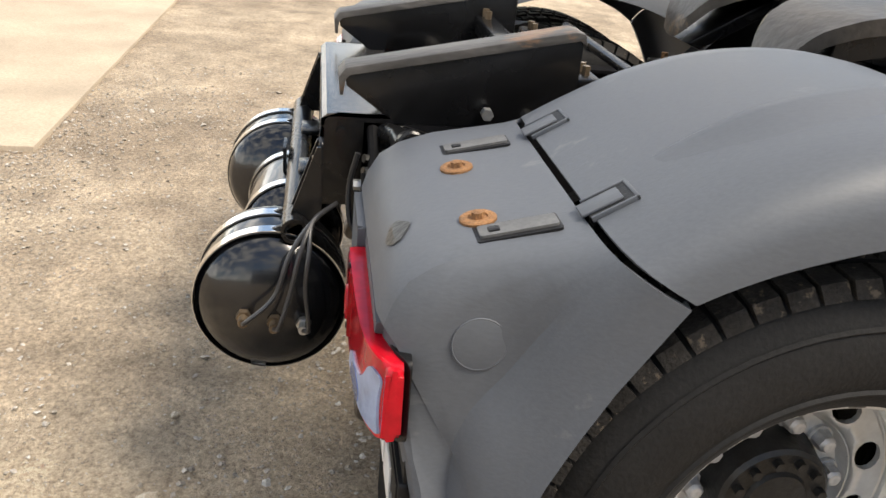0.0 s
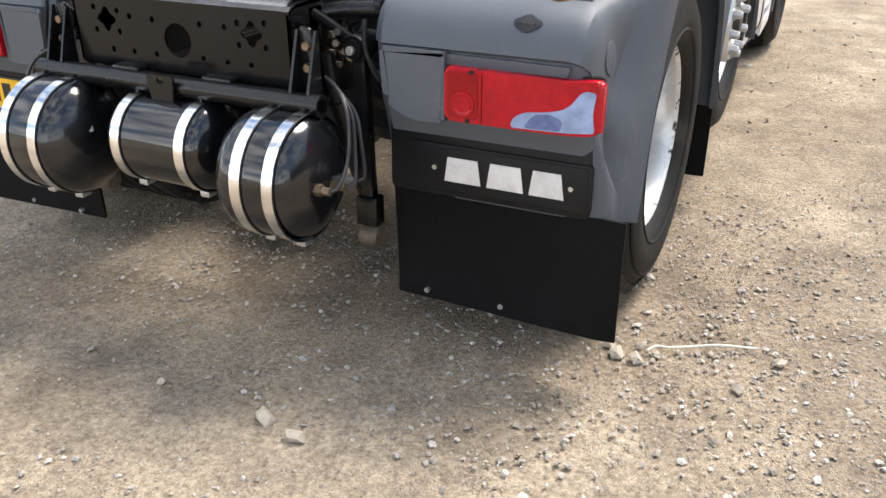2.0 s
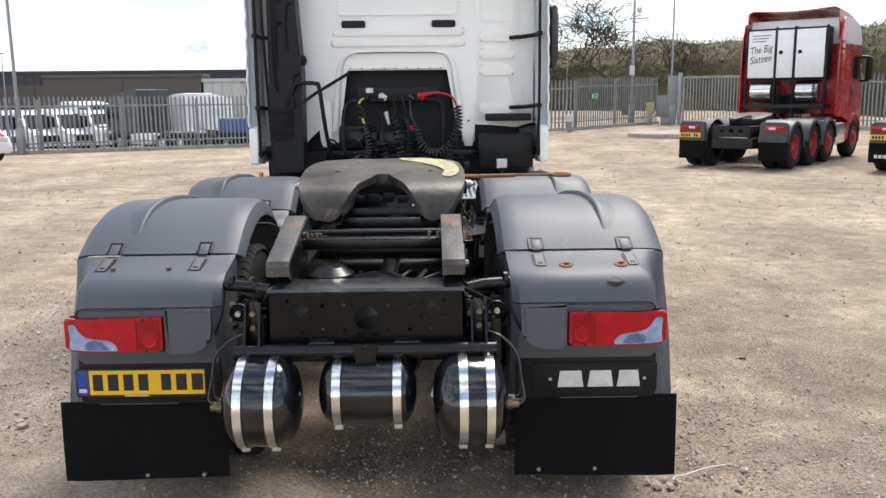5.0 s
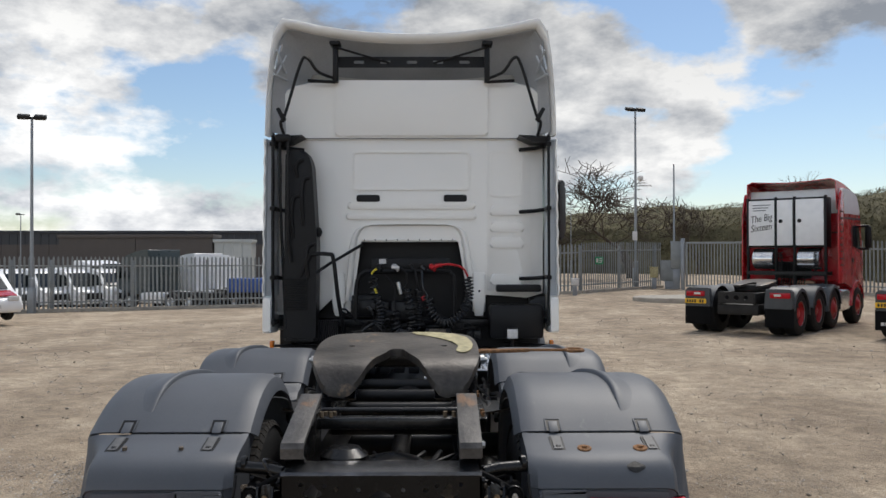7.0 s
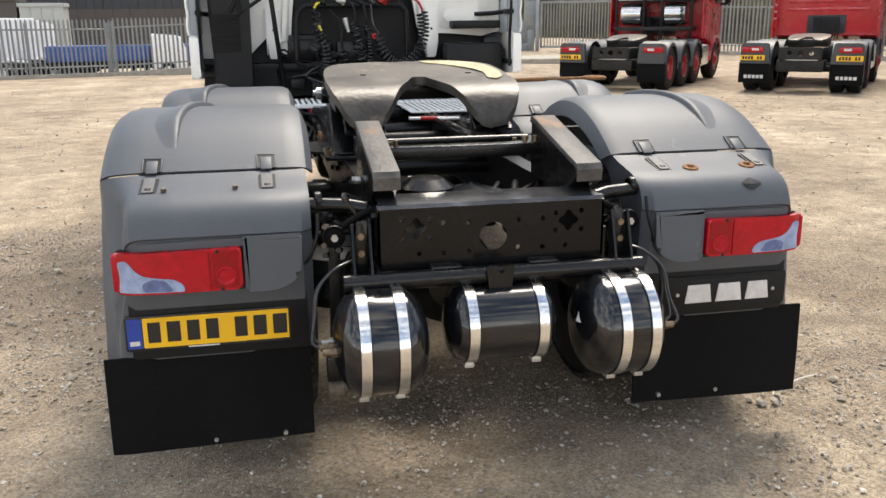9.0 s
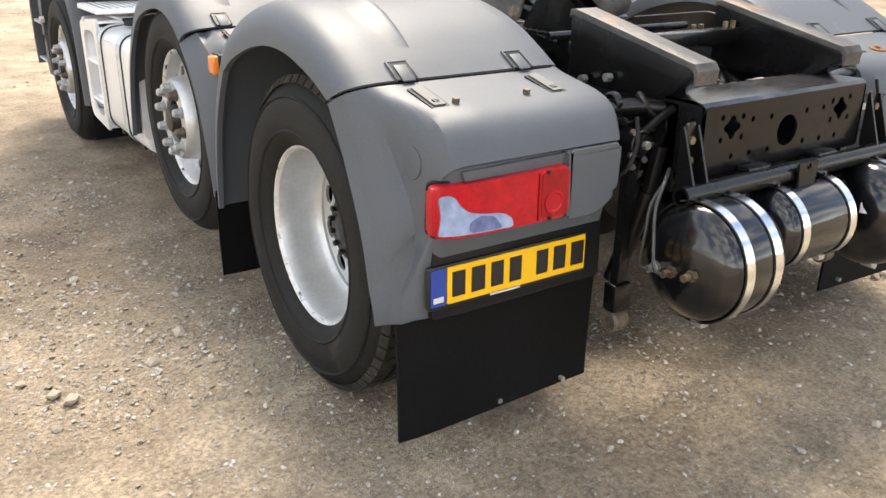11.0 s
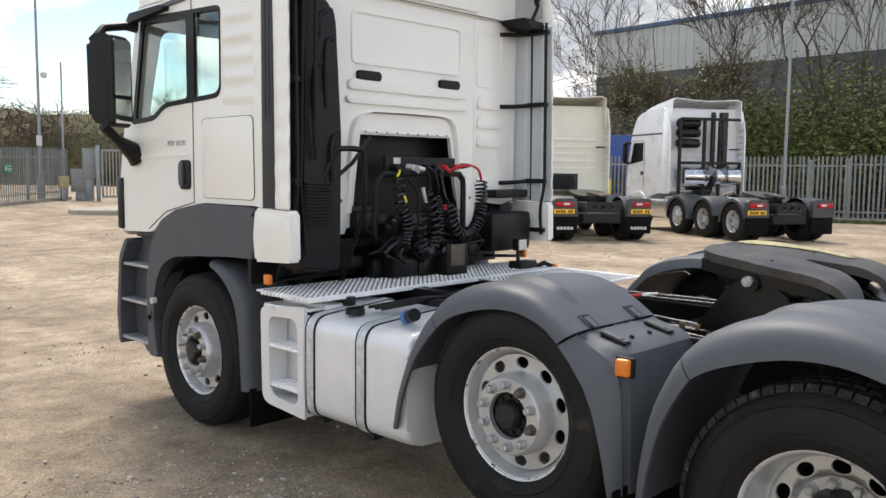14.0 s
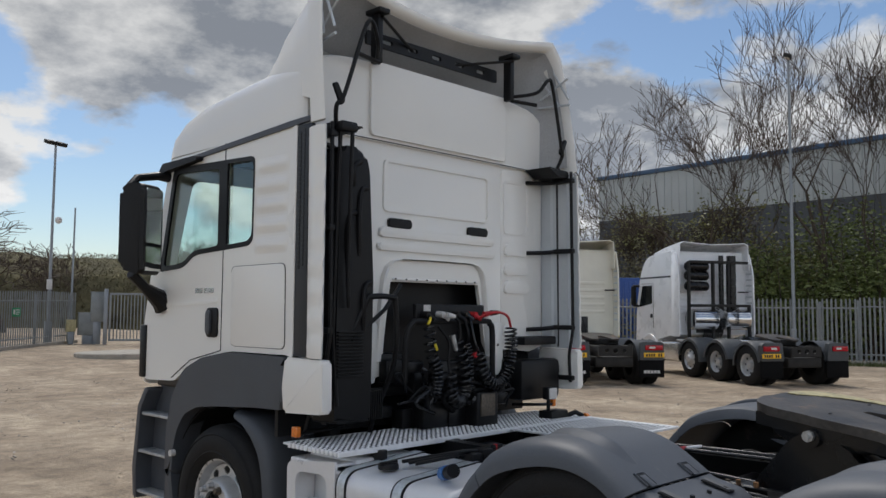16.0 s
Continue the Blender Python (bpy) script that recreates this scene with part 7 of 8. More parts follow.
    fwp.matrix_basis = Matrix.Translation((0, fy, 1.13)) @ Matrix.Rotation(radians(8), 4, "X")
    part("coupling_pedestal", box(B(), -.42, .42, fy - .3, fy + .3, .96, 1.12, .03), PARKED_BLACK, t)
    for s in (-1, 1):
        part("side_tank", prism(B(), rounded([(s * .55, .38), (s * 1.2, .38), (s * 1.2, .95), (s * .55, .98)], .08), "y", axles[-2] + .62, front - .68, .03), CHROME_TANK if gear else SILVER, t, "side fuel tank")
    part("catwalk", box(B(), -1.15, 1.15, cab_y - 1.1, cab_y - .1, .98, 1.02, .005), ALU, t, "aluminium catwalk")
    # cab shell
    y0, y1 = cab_y, cab_y + cab_len
    hr = high - .75
    side = rounded([(y0, 1.15), (y1 - .1, .75), (y1 + .08, .80), (y1 + .05, 1.7), (y1 - .18, hr), (y1 - .55, high - .12), (y0 + .55, high), (y0, high)], [.03, .05, .08, .15, .2, .35, .3, .06], 6)
    cabm = part("cab", prism(B(), side, "x", -1.20, 1.20, .07, 4), paint, t, "painted sleeper cab")
    for s in (-1, 1):
        part("side_window", prism(B(), rounded([(y1 - .15, 1.95), (y1 - .95, 2.05), (y1 - .95, 2.60), (y1 - .35, 2.60)], .05), "x", s * 1.195, s * 1.207), DARK_GLASS, cabm, "dark side window")
        part("door_line", tube(B(), [(s * 1.201, y1 - 1.02, 1.3), (s * 1.201, y1 - 1.02, 2.65), (s * 1.201, y1 - .3, 2.66)], .008, 6), INK, cabm)
        part("door_handle", box(B(), min(s * 1.2, s * 1.22), max(s * 1.2, s * 1.22), y1 - .98, y1 - .84, 1.62, 1.74, .01), BLACK_PLASTIC, cabm)
        part("roof_band", prism(B(), [(y0 + .1, hr - .02), (y1 - .2, hr - .02), (y1 - .2, hr + .03), (y0 + .1, hr + .03)], "x", s * 1.197, s * 1.206), DARK_PLASTIC, cabm)
        bm = box(B(), min(s * 1.30, s * 1.46), max(s * 1.30, s * 1.46), y1 - .16, y1 - .06, 2.0, 2.6, .04)
        tube(bm, [(s * 1.15, y1 - .15, 2.6), (s * 1.4, y1 - .12, 2.6)], .04, 8)
        tube(bm, [(s * 1.15, y1 - .1, 1.98), (s * 1.4, y1 - .12, 2.0)], .04, 8)
        part("door_mirror", bm, BLACK_PLASTIC, cabm, "black door mirror")
        # wheel arch and step
        bm = B()
        guard_arc(bm, s * .75, s * 1.225, front, .5, .66, 15, 180)
        part("front_mudguard", bm, paint if gear else PARKED_GUARD, cabm)
        part("entry_step", box(B(), min(s * .9, s * 1.2), max(s * .9, s * 1.2), front + .68, y1 + .05, .35, 1.1, .05), DARK_PLASTIC, cabm)
        # deflector wings
        wg = part("side_deflector", prism(B(), rounded([(y0 - .42, 1.10), (y0 + .02, 1.10), (y0 + .02, high - .15), (y0 - .20, high - .02), (y0 - .40, hr + .1)], [.06, .01, .01, .1, .2]), "x", s * 1.20, s * 1.235, .012), paint, cabm, "side wind deflector")
        for i in range(9):
            z = 1.55 + .17 * i
            part("wing_slat", box(B(), min(s * 1.232, s * 1.246), max(s * 1.232, s * 1.246), y0 - .34, y0 - .08, z, z + .035, .004) if gear == "red" else box(B(), min(s * 1.185, s * 1.2), max(s * 1.185, s * 1.2), y0 - .34, y0 - .08, z, z + .05, .006), BLACK_PLASTIC if gear == "red" else DEFLECTOR, wg)
        part("wing_stay", tube(B(), [(s * 1.18, y0 - .2, 2.4), (s * .95, y0, 2.4)], .02, 6), BLACK_PLASTIC, wg)
    if roof_paint is not paint:
        cap = rounded([(y0 - .01, hr + .12), (y1 - .23, hr + .12), (y1 - .54, high - .10), (y0 + .55, high + .015), (y0 - .01, high + .015)], [.01, .1, .35, .3, .06], 6)
        part("roof_cap", prism(B(), cap, "x", -1.215, 1.215, .06, 4), roof_paint, cabm, "white cab roof")
    for z in (1.75, 1.95, 2.15, 2.35, 2.55):
        part("back_rib", box(B(), -.95, .95, y0 - .018, y0 + .01, z, z + .09, .012), paint, cabm)
    part("back_recess", box(B(), -.45, .45, y0 - .012, y0 + .02, 1.2, 1.65, .005), INK, cabm)
    # roof spoiler
    rows = []
    for yy, k in ((y0 - .30, 1.0), (y0 - .1, .98), (y0 + .4, .75), (y0 + .9, .35), (y0 + 1.2, 0)):
        rows.append([(-1.16, yy, high - .55), (-1.13, yy, high - .02 + .22 * k), (-1.0, yy, high + .26 * k), (-.5, yy, high + .22 * k), (0, yy, high + .20 * k), (.5, yy, high + .22 * k), (1.0, yy, high + .26 * k), (1.13, yy, high - .02 + .22 * k), (1.16, yy, high - .55)])
    part("roof_fairing", skin(B(), rows, .02), paint, cabm, "roof wind deflector", smooth=50)
    for i in range(10):
        x = -.30 + .065 * i
        part("air_line", tube(B(), curve_pts([(x, y0 - .05, 1.6), (x + .04, y0 - .16, 1.25), (x, y0 - .10, 1.06)], 4), .018, 6), BLACK_PLASTIC, cabm)
    if gear == "red":
        rk = part("headboard_cabinet", box(B(), -.98, .98, y0 - .62, y0 - .14, 2.02, 3.30, .02), BLACK_PLASTIC, t, "black frame with three white cabinet doors")
        for x0, x1 in ((-.96, -.28), (-.22, .18), (.25, .94)):
            d = part("cabinet_door", box(B(), x0, x1, y0 - .65, y0 - .61, 2.07, 3.25, .012), VAN_WHITE, rk, "white cabinet door")
            if x0 > -.5:
                part("door_lock", cyl(B(), (x0 + .10, y0 - .65, 2.70), (x0 + .10, y0 - .67, 2.70), .05, 14), BLACK_PLASTIC, d)
            else:
                for line, zz, sz in (("The Big", 2.70, .26), ("Sixteen", 2.46, .26)):
                    cu = bpy.data.curves.new("lettering", "FONT")
                    cu.body, cu.size, cu.shear, cu.extrude, cu.align_x = line, sz * 1.0, .3, .002, "CENTER"
                    tx = new("lettering", cu)
                    me = bpy.data.meshes.new_from_object(tx)
                    bpy.data.objects.remove(tx)
                    me.materials.append(INK)
                    o2 = new("lettering", me)
                    o2.parent = d
                    o2.matrix_basis = Matrix.Translation((-.62, y0 - .654, zz)) @ Matrix.Rotation(radians(90), 4, "X") @ Matrix.Rotation(radians(8), 4, "Z") @ Matrix.Diagonal((.72, 1, 1, 1))
                for k2 in range(3):
                    part("small_lettering", box(B(), -.85, -.5 + .06 * k2, y0 - .656, y0 - .649, 2.98 + .07 * k2, 3.0 + .07 * k2), DARK_PLASTIC, d)
        for x in (-.98, -.25, .22, .98):
            part("cabinet_post", box(B(), x - .03, x + .03, y0 - .66, y0 - .58, 1.02, 3.33, .008), BLACK_PLASTIC, rk)
        for x in (-.6, .55):
            part("chrome_tank", lathe(B(), [(-.30, 0), (-.29, .22), (-.26, .27), (.26, .27), (.29, .22), (.30, 0)], (x, y0 - .40, 1.72), (1, 0, 0), 24), CHROME_TANK, rk, "bright polished tank")
        part("equipment_shelf", box(B(), -1.0, 1.0, y0 - .70, y0 - .15, 1.30, 1.40, .01), PARKED_BLACK, rk)
        for x in (-.1, .75):
            part("coil", tube(B(), [(x + .04 * math.cos(k3), y0 - .72 + .04 * math.sin(k3), 1.9 - .012 * k3) for k3 in [.6 * q for q in range(70)]], .014, 5), BLACK_PLASTIC, rk)
    if gear == "white":
        rk = part("equipment_rack", box(B(), -.95, .95, y0 - .55, y0 - .45, 3.20, 3.28, .01), PARKED_BLACK, t, "black rack with air cylinders, tank and exhaust stacks")
        for z in (2.55, 2.85, 3.12):
            part("air_cylinder", lathe(B(), [(-.36, 0), (-.35, .10), (-.3, .14), (.3, .14), (.35, .10), (.36, 0)], (-.62, y0 - .34, z), (1, 0, 0), 18), SATIN_BLACK, rk, "black air cylinder")
        for x, r in ((.18, .07), (.52, .13)):
            part("exhaust_pipe", cyl(B(), (x, y0 - .34, 1.9), (x, y0 - .34, 3.45), r, 18), SATIN_BLACK, rk, "black exhaust stack")
        for x in (-.98, -.2, .30, .98):
            part("rack_post", box(B(), x - .035, x + .035, y0 - .56, y0 - .46, 1.02, 3.25 if x < .5 else 2.0, .008), PARKED_BLACK, rk)
        part("rack_rail", box(B(), -1.0, 1.0, y0 - .58, y0 - .50, 1.95, 2.03, .01), PARKED_BLACK, rk)
        for x in (-.45, .6):
            part("chrome_tank", lathe(B(), [(-.42, 0), (-.41, .25), (-.38, .30), (.38, .30), (.41, .25), (.42, 0)], (x, y0 - .34, 1.60), (1, 0, 0), 24), CHROME_TANK, rk, "bright polished tank")
        for x in (-.15, .5):
            part("coil", tube(B(), [(x + .04 * math.cos(k3), y0 - .66 + .04 * math.sin(k3), 1.95 - .012 * k3) for k3 in [.6 * q for q in range(70)]], .014, 5), BLACK_PLASTIC, rk)
    return t


def rear_pose(x, y, deg, axle=.65):
    d = Vector((math.sin(radians(deg)), math.cos(radians(deg)), 0))
    p = Vector((x, y, 0)) - d * axle
    return heading(p.x, p.y, deg)


parked_tractor("red heavy tractor unit with white cabinets behind the cab", rear_pose(7.50, 16.42, 41), CAB_RED, WHEEL_RED, (.65, 1.95, 3.15, 5.3), 3.95, 3.52, VAN_WHITE, "red", cab_len=1.85)
parked_tractor("dark tractor unit parked beside the red truck", rear_pose(11.0, 14.4, 42), CAB_RED, WHEEL_RED, (.65, 2.0, 4.55), 3.9, 3.2, flap_mark=True, plates=(-1, 1))
parked_tractor("cream tractor unit with red wheels and dusty chassis", rear_pose(13.9, 11.75, 37), CAB_CREAM, WHEEL_RED, (.65, 2.0, 4.55), 3.4, 3.55, flap_mark=True, rails=RUST_EDGE, plates=(-1, 1))
parked_tractor("cool white heavy tractor unit with black equipment rack", rear_pose(17.35, 8.6, 31), CAB_SILVER, RIM, (.65, 2.0, 3.3, 5.6), 4.2, 3.58, gear="white")


# -- palisade fences --
pale_mesh = {}


def pale(h):
    if h not in pale_mesh:
        bm = B()
        pr = [(-.036, .018), (-.022, .018), (-.012, -.004), (.012, -.004), (.022, .018), (.036, .018), (.036, .021), (.020, .021), (.010, -.001), (-.010, -.001), (-.020, .021), (-.036, .021)]
        lo, mid = [bm.verts.new((x, y, .06)) for x, y in pr], [bm.verts.new((x, y, h - .07)) for x, y in pr]
        hi = [bm.verts.new((x * .25, y, h)) for x, y in pr]
        bridge(bm, lo, mid)
        bridge(bm, mid, hi)
        me = bpy.data.meshes.new("pale")
        bm.to_mesh(me)
        bm.free()
        me.materials.append(GALV_FENCE)
        pale_mesh[h] = me
    return pale_mesh[h]


def fence(p0, p1, h, label="galvanised steel palisade fence round the yard"):
    a, b = Vector((*p0, 0)), Vector((*p1, 0))
    length, ang = (b - a).length, math.atan2(b.y - a.y, b.x - a.x)
    f = thing("palisade_fence", label, "fence", None, "yard fence")
    n = int(length / .155)
    for i in range(n):
        p = a.lerp(b, (i + .5) / n)
        o = new("pale", pale(h))
        o.parent = f
        o.matrix_basis = Matrix.Translation((p.x, p.y, fall(p.x, p.y))) @ Matrix.Rotation(ang + random.uniform(-.03, .03), 4, "Z") @ Matrix.Rotation(random.uniform(-.008, .008), 4, "Y")
    for k in range(int(length / 2.75) + 1):
        p = a.lerp(b, min(1, (k * 2.75 + .02) / length))
        part("post", box(B(), -.05, .05, .02, .12, fall(p.x, p.y) - .05, fall(p.x, p.y) + h - .12, .004, m=Matrix.Translation((p.x, p.y, 0)) @ Matrix.Rotation(ang, 4, "Z")), GALV_FENCE, f)
    for z in (.35, h - .35):
        q0, q1 = Vector((a.x, a.y, fall(*p0) + z)), Vector((b.x, b.y, fall(*p1) + z))
        off = Vector((-math.sin(ang), math.cos(ang), 0)) * .035
        bm = cyl(B(), q0 + off, q1 + off, .028, 4)
        part("fence_rail", bm, GALV_FENCE, f)
    bm = B()
    d = (b - a).normalized()
    nrm = Vector((-d.y, d.x, 0)) * .12
    vs = []
    for q in (a, b):
        for sg, z in ((-1, -.2), (-1, .12), (1, .12), (1, -.2)):
            vs.append(bm.verts.new((q.x + nrm.x * sg, q.y + nrm.y * sg, fall(q.x, q.y) + z)))
    bridge(bm, vs[:4], vs[4:])
    bm.faces.new(vs[:4][::-1])
    bm.faces.new(vs[4:])
    part("fence_kerb", bm, CONCRETE, f, "low concrete kerb under the fence")
    return f


for q0, q1, h in (((-26, 18.5), (-13.6, 27.0), 2.0), ((-13.6, 27.0), (-6.1, 30.8), 2.0), ((-6.1, 30.8), (6.2, 31.6), 2.05), ((6.2, 31.6), (10.6, 35.6), 2.1), ((17.2, 30.4), (24, 22), 2.2), ((24, 22), (28, 10.4), 2.35), ((28, 10.4), (33, -6), 2.4)):
    fence(q0, q1, h)


def gate():
    a, b = Vector((11.2, 33.8, fall(11.2, 33.8))), Vector((17.0, 30.5, fall(11.2, 33.8)))
    g = thing("sliding_gate", "galvanised steel barred yard gate, closed", "gate")
    ang = math.atan2(b.y - a.y, b.x - a.x)
    m = Matrix.Translation(a) @ Matrix.Rotation(ang, 4, "Z")
    L = (b - a).length
    fr = B()
    for z in (.12, 2.0):
        box(fr, 0, L, -.04, .04, z, z + .09, .006, m=m)
    for x in (0, L * .5, L - .08):
        box(fr, x, x + .08, -.04, .04, .12, 2.09, .006, m=m)
    part("gate_frame", fr, GALV_FENCE, g)
    first = None
    for i in range(int(L / .13)):
        mm = m @ Matrix.Translation((.06 + .13 * i, 0, 0))
        if first is None:
            first = part("gate_bar", box(B(), -.022, .022, -.015, .015, .2, 2.01, .003), GALV_FENCE, g)
            first.matrix_basis = mm
        else:
            share(first, g, mm)
    part("gate_post", box(B(), -.2, -.05, -.09, .09, -.05, 2.25, .01, m=m), POLE_GREY, g)


gate()


def cabinet(x, y, w, d, z0, z1, ang, label, material):
    c = thing("control_cabinet", label, "cabinet", Matrix.Translation((x, y, fall(x, y))) @ Matrix.Rotation(ang, 4, "Z"))
    part("body", box(B(), -w / 2, w / 2, -d / 2, d / 2, z0, z1, .012), material, c)
    part("lid", box(B(), -w / 2 - .02, w / 2 + .02, -d / 2 - .02, d / 2 + .02, z1, z1 + .03, .006), material, c)
    part("door_panel", box(B(), -w / 2 + .04, w / 2 - .04, -d / 2 - .012, -d / 2 + .01, z0 + .06, z1 - .05, .006), material, c)
    part("stand", box(B(), -w * .3, w * .3, -d * .3, d * .3, -.02, z0 + .02, .006), POLE_GREY, c)


cabinet(10.75, 34.6, .85, .45, .35, 1.25, -.3, "grey steel gate control cabinet beside the gate", GALV_FENCE)
cabinet(10.95, 34.35, .5, .2, .9, 2.1, -.3, "tall grey fence end panel beside the gate", GALV_FENCE)
cabinet(10.0, 34.6, .35, .25, .5, .95, -.2, "pale yellow electric box on the lamp pole", GREASE)
cabinet(5.8, 30.7, .28, .2, .4, .65, .1, "small pale meter box by the fence", LETTER)


def lamp_post(x, y, h, heads=2, camera_ball=False, label="grey street lamp post with floodlight head", ang=.3, size=1.0):
    p = thing("lamp_post", label, "lamp post", Matrix.Translation((x, y, fall(x, y))))
    part("pole", lathe(B(), [(-.05, .10), (1.2, .10), (1.25, .065), (h, .045), (h + .01, 0)], (0, 0, 0), (0, 0, 1), 14), POLE_GREY, p)
    part("base_box", box(B(), -.12, .12, -.12, .12, -.05, .9, .02), POLE_GREY, p)
    part("cross_head", box(B(), -.35, .35, -.04, .04, h - .02, h + .06, .01, m=Matrix.Rotation(ang, 4, "Z")), PARKED_BLACK, p)
    for sx in (-1, 1)[:heads]:
        hd = part("floodlight", box(B(), -.20, .20, -.14, .14, -.07, .08, .03, m=Matrix.Translation((math.cos(ang) * .27 * sx, math.sin(ang) * .27 * sx, h + .06)) @ Matrix.Rotation(ang, 4, "Z") @ Matrix.Rotation(.35, 4, "X")), PARKED_BLACK, p, "black floodlight")
        part("light_glass", box(B(), -.16, .16, -.10, .10, -.082, -.07, .004, m=Matrix.Translation((math.cos(ang) * .27 * sx, math.sin(ang) * .27 * sx, h + .06)) @ Matrix.Rotation(ang, 4, "Z") @ Matrix.Rotation(.35, 4, "X")), LETTER, hd)
    if size != 1:
        for ob in p.children_recursive:
            if ob.name.startswith("pole"):
                for v in ob.data.vertices:
                    v.co.x, v.co.y = v.co.x * size, v.co.y * size
            else:
                for v in ob.data.vertices:
                    v.co.x, v.co.y, v.co.z = v.co.x * size, v.co.y * size, h + (v.co.z - h) * size if v.co.z > 2 else v.co.z
    if camera_ball:
        cb = lathe(B(), [(-.16, 0), (-.14, .08), (-.06, .13), (.04, .13), (.10, .09), (.12, 0)], (.20, -.1, h * .62), (0, 0, 1), 16)
        part("dome_camera", cb, LETTER, p, "white dome camera")
        part("notice_box", box(B(), -.17, .05, -.14, -.10, h * .27, h * .32, .01), LETTER, p)
    return p


lamp_post(9.3, 35.1, 8.1, 2, True)
lamp_post(-14.05, 26.5, 6.85, 2, label="grey street lamp post inside the fence")
lamp_post(26.9, 12.25, 11.2, 1, label="tall grey street lamp post before the fence")
thin = thing("lamp_post", "thin plain grey pole beyond the gate", "lamp post", Matrix.Translation((13.0, 42.0, fall(13.0, 42.0))))
part("pole", lathe(B(), [(-.1, .07), (1.0, .07), (1.05, .05), (6.4, .04), (6.41, 0)], (0, 0, 0), (0, 0, 1), 10), POLE_GREY, thin)
lamp_post(8.4, 48.0, 4.6, 1, label="thin lamp post behind the exit fence", size=.45)
lamp_post(-19.1, 36.0, 4.4, 1, label="thin lamp post behind the fence", size=.45)

sg = thing("exit_sign", "green rectangular sign with white marks on the fence", "sign", Matrix.Translation((7.05, 32.25, 1.60)) @ Matrix.Rotation(.75, 4, "Z"))
part("sign_board", box(B(), -.28, .28, -.05, -.03, -.16, .16, .006), mat("sign green", (.01, .22, .09), .5, var=.1, bump=0), sg)
for i, (x0, x1, z) in enumerate(((-.05, .20, .06), (-.05, .22, -.02), (-.05, .15, -.09))):
    part("sign_mark", box(B(), x0, x1, -.056, -.049, z, z + .035), LETTER, sg)
part("sign_symbol", box(B(), -.22, -.11, -.056, -.049, -.08, .09), LETTER, sg)
ys = thing("warning_sign", "small yellow notice by the fence", "sign", Matrix.Translation((25.0, 18.6, 1.1)) @ Matrix.Rotation(-1.1, 4, "Z"))
part("sign_board", box(B(), -.18, .18, -.06, -.04, -.3, .3, .006), YELLOW_HOSE, ys)
part("sign_post", box(B(), -.03, .03, -.04, 0, -1.12, .1, .004), POLE_GREY, ys)

bm = B()
lathe(bm, [(-.05, 1.9), (.11, 1.9), (.14, 1.86), (.145, 0)], (0, 0, 0), (0, 0, 1), 40)
isl = part("traffic_island", bm, CONCRETE, None)
isl.matrix_world = Matrix.Translation((9.9, 28.0, fall(9.9, 28.0))) @ Matrix.Diagonal((1.25, .8, 1, 1))
tagged(isl, "low concrete traffic island in front of the gate", "traffic island")

cont = thing("container", "blue steel container beyond the fence", "container", heading(27.5, 20.6, 55))
part("body", box(B(), -1.6, 1.6, 0, 2.4, 0, 3.3, .04), BODY_BLUE, cont)
for i in range(14):
    part("corrugation", box(B(), -1.5 + .22 * i, -1.40 + .22 * i, -.03, .01, .15, 3.15, .01), BODY_BLUE, cont)


# -- vehicles in the lower lot behind the fence --
LOT = -1.17


def van(x, y, deg):
    v = thing("van", "white panel van parked behind the fence", "van", heading(x, y, deg, LOT), "parked vans")
    side = rounded([(0, .35), (5.3, .35), (5.35, 1.05), (4.75, 1.25), (4.15, 2.1), (3.6, 2.28), (.1, 2.28), (0, 2.1)], [.05, .08, .2, .15, .2, .2, .1, .1])
    b = part("body", prism(B(), side, "x", -.95, .95, .08, 4), VAN_WHITE, v)
    part("windscreen", prism(B(), [(4.72, 1.28), (4.76, 1.3), (4.22, 2.06), (4.18, 2.04)], "x", -.8, .8), DARK_GLASS, b)
    for s in (-1, 1):
        part("side_window", prism(B(), rounded([(3.5, 1.35), (4.5, 1.35), (4.1, 1.95), (3.5, 1.98)], .05), "x", s * .945, s * .958), DARK_GLASS, b)
        part("headlamp", box(B(), s * .72 - .15, s * .72 + .15, 5.28, 5.36, .85, 1.05, .03), LETTER, b)
        for yy in (.9, 4.4):
            bm = B()
            simple_tyre(bm, Vector((s * .97, yy, .34)), s, .34, .22, 20)
            w = part("wheel", bm, TYRE, v)
            part("rim", lathe(B(), [(.03, .2), (.05, .12), (.02, 0)], (s * .97, yy, .34), (-s, 0, 0), 16), RIM, w)
    part("grille", box(B(), -.5, .5, 5.30, 5.37, .6, .95, .02), BLACK_PLASTIC, b)


for x, y, a in ((-26.0, 45.5, 128), (-24.6, 46.0, 126), (-23.2, 46.6, 124), (-21.8, 47.2, 122), (-24.5, 52.0, 124), (-22.5, 52.5, 122)):
    van(x, y, a)


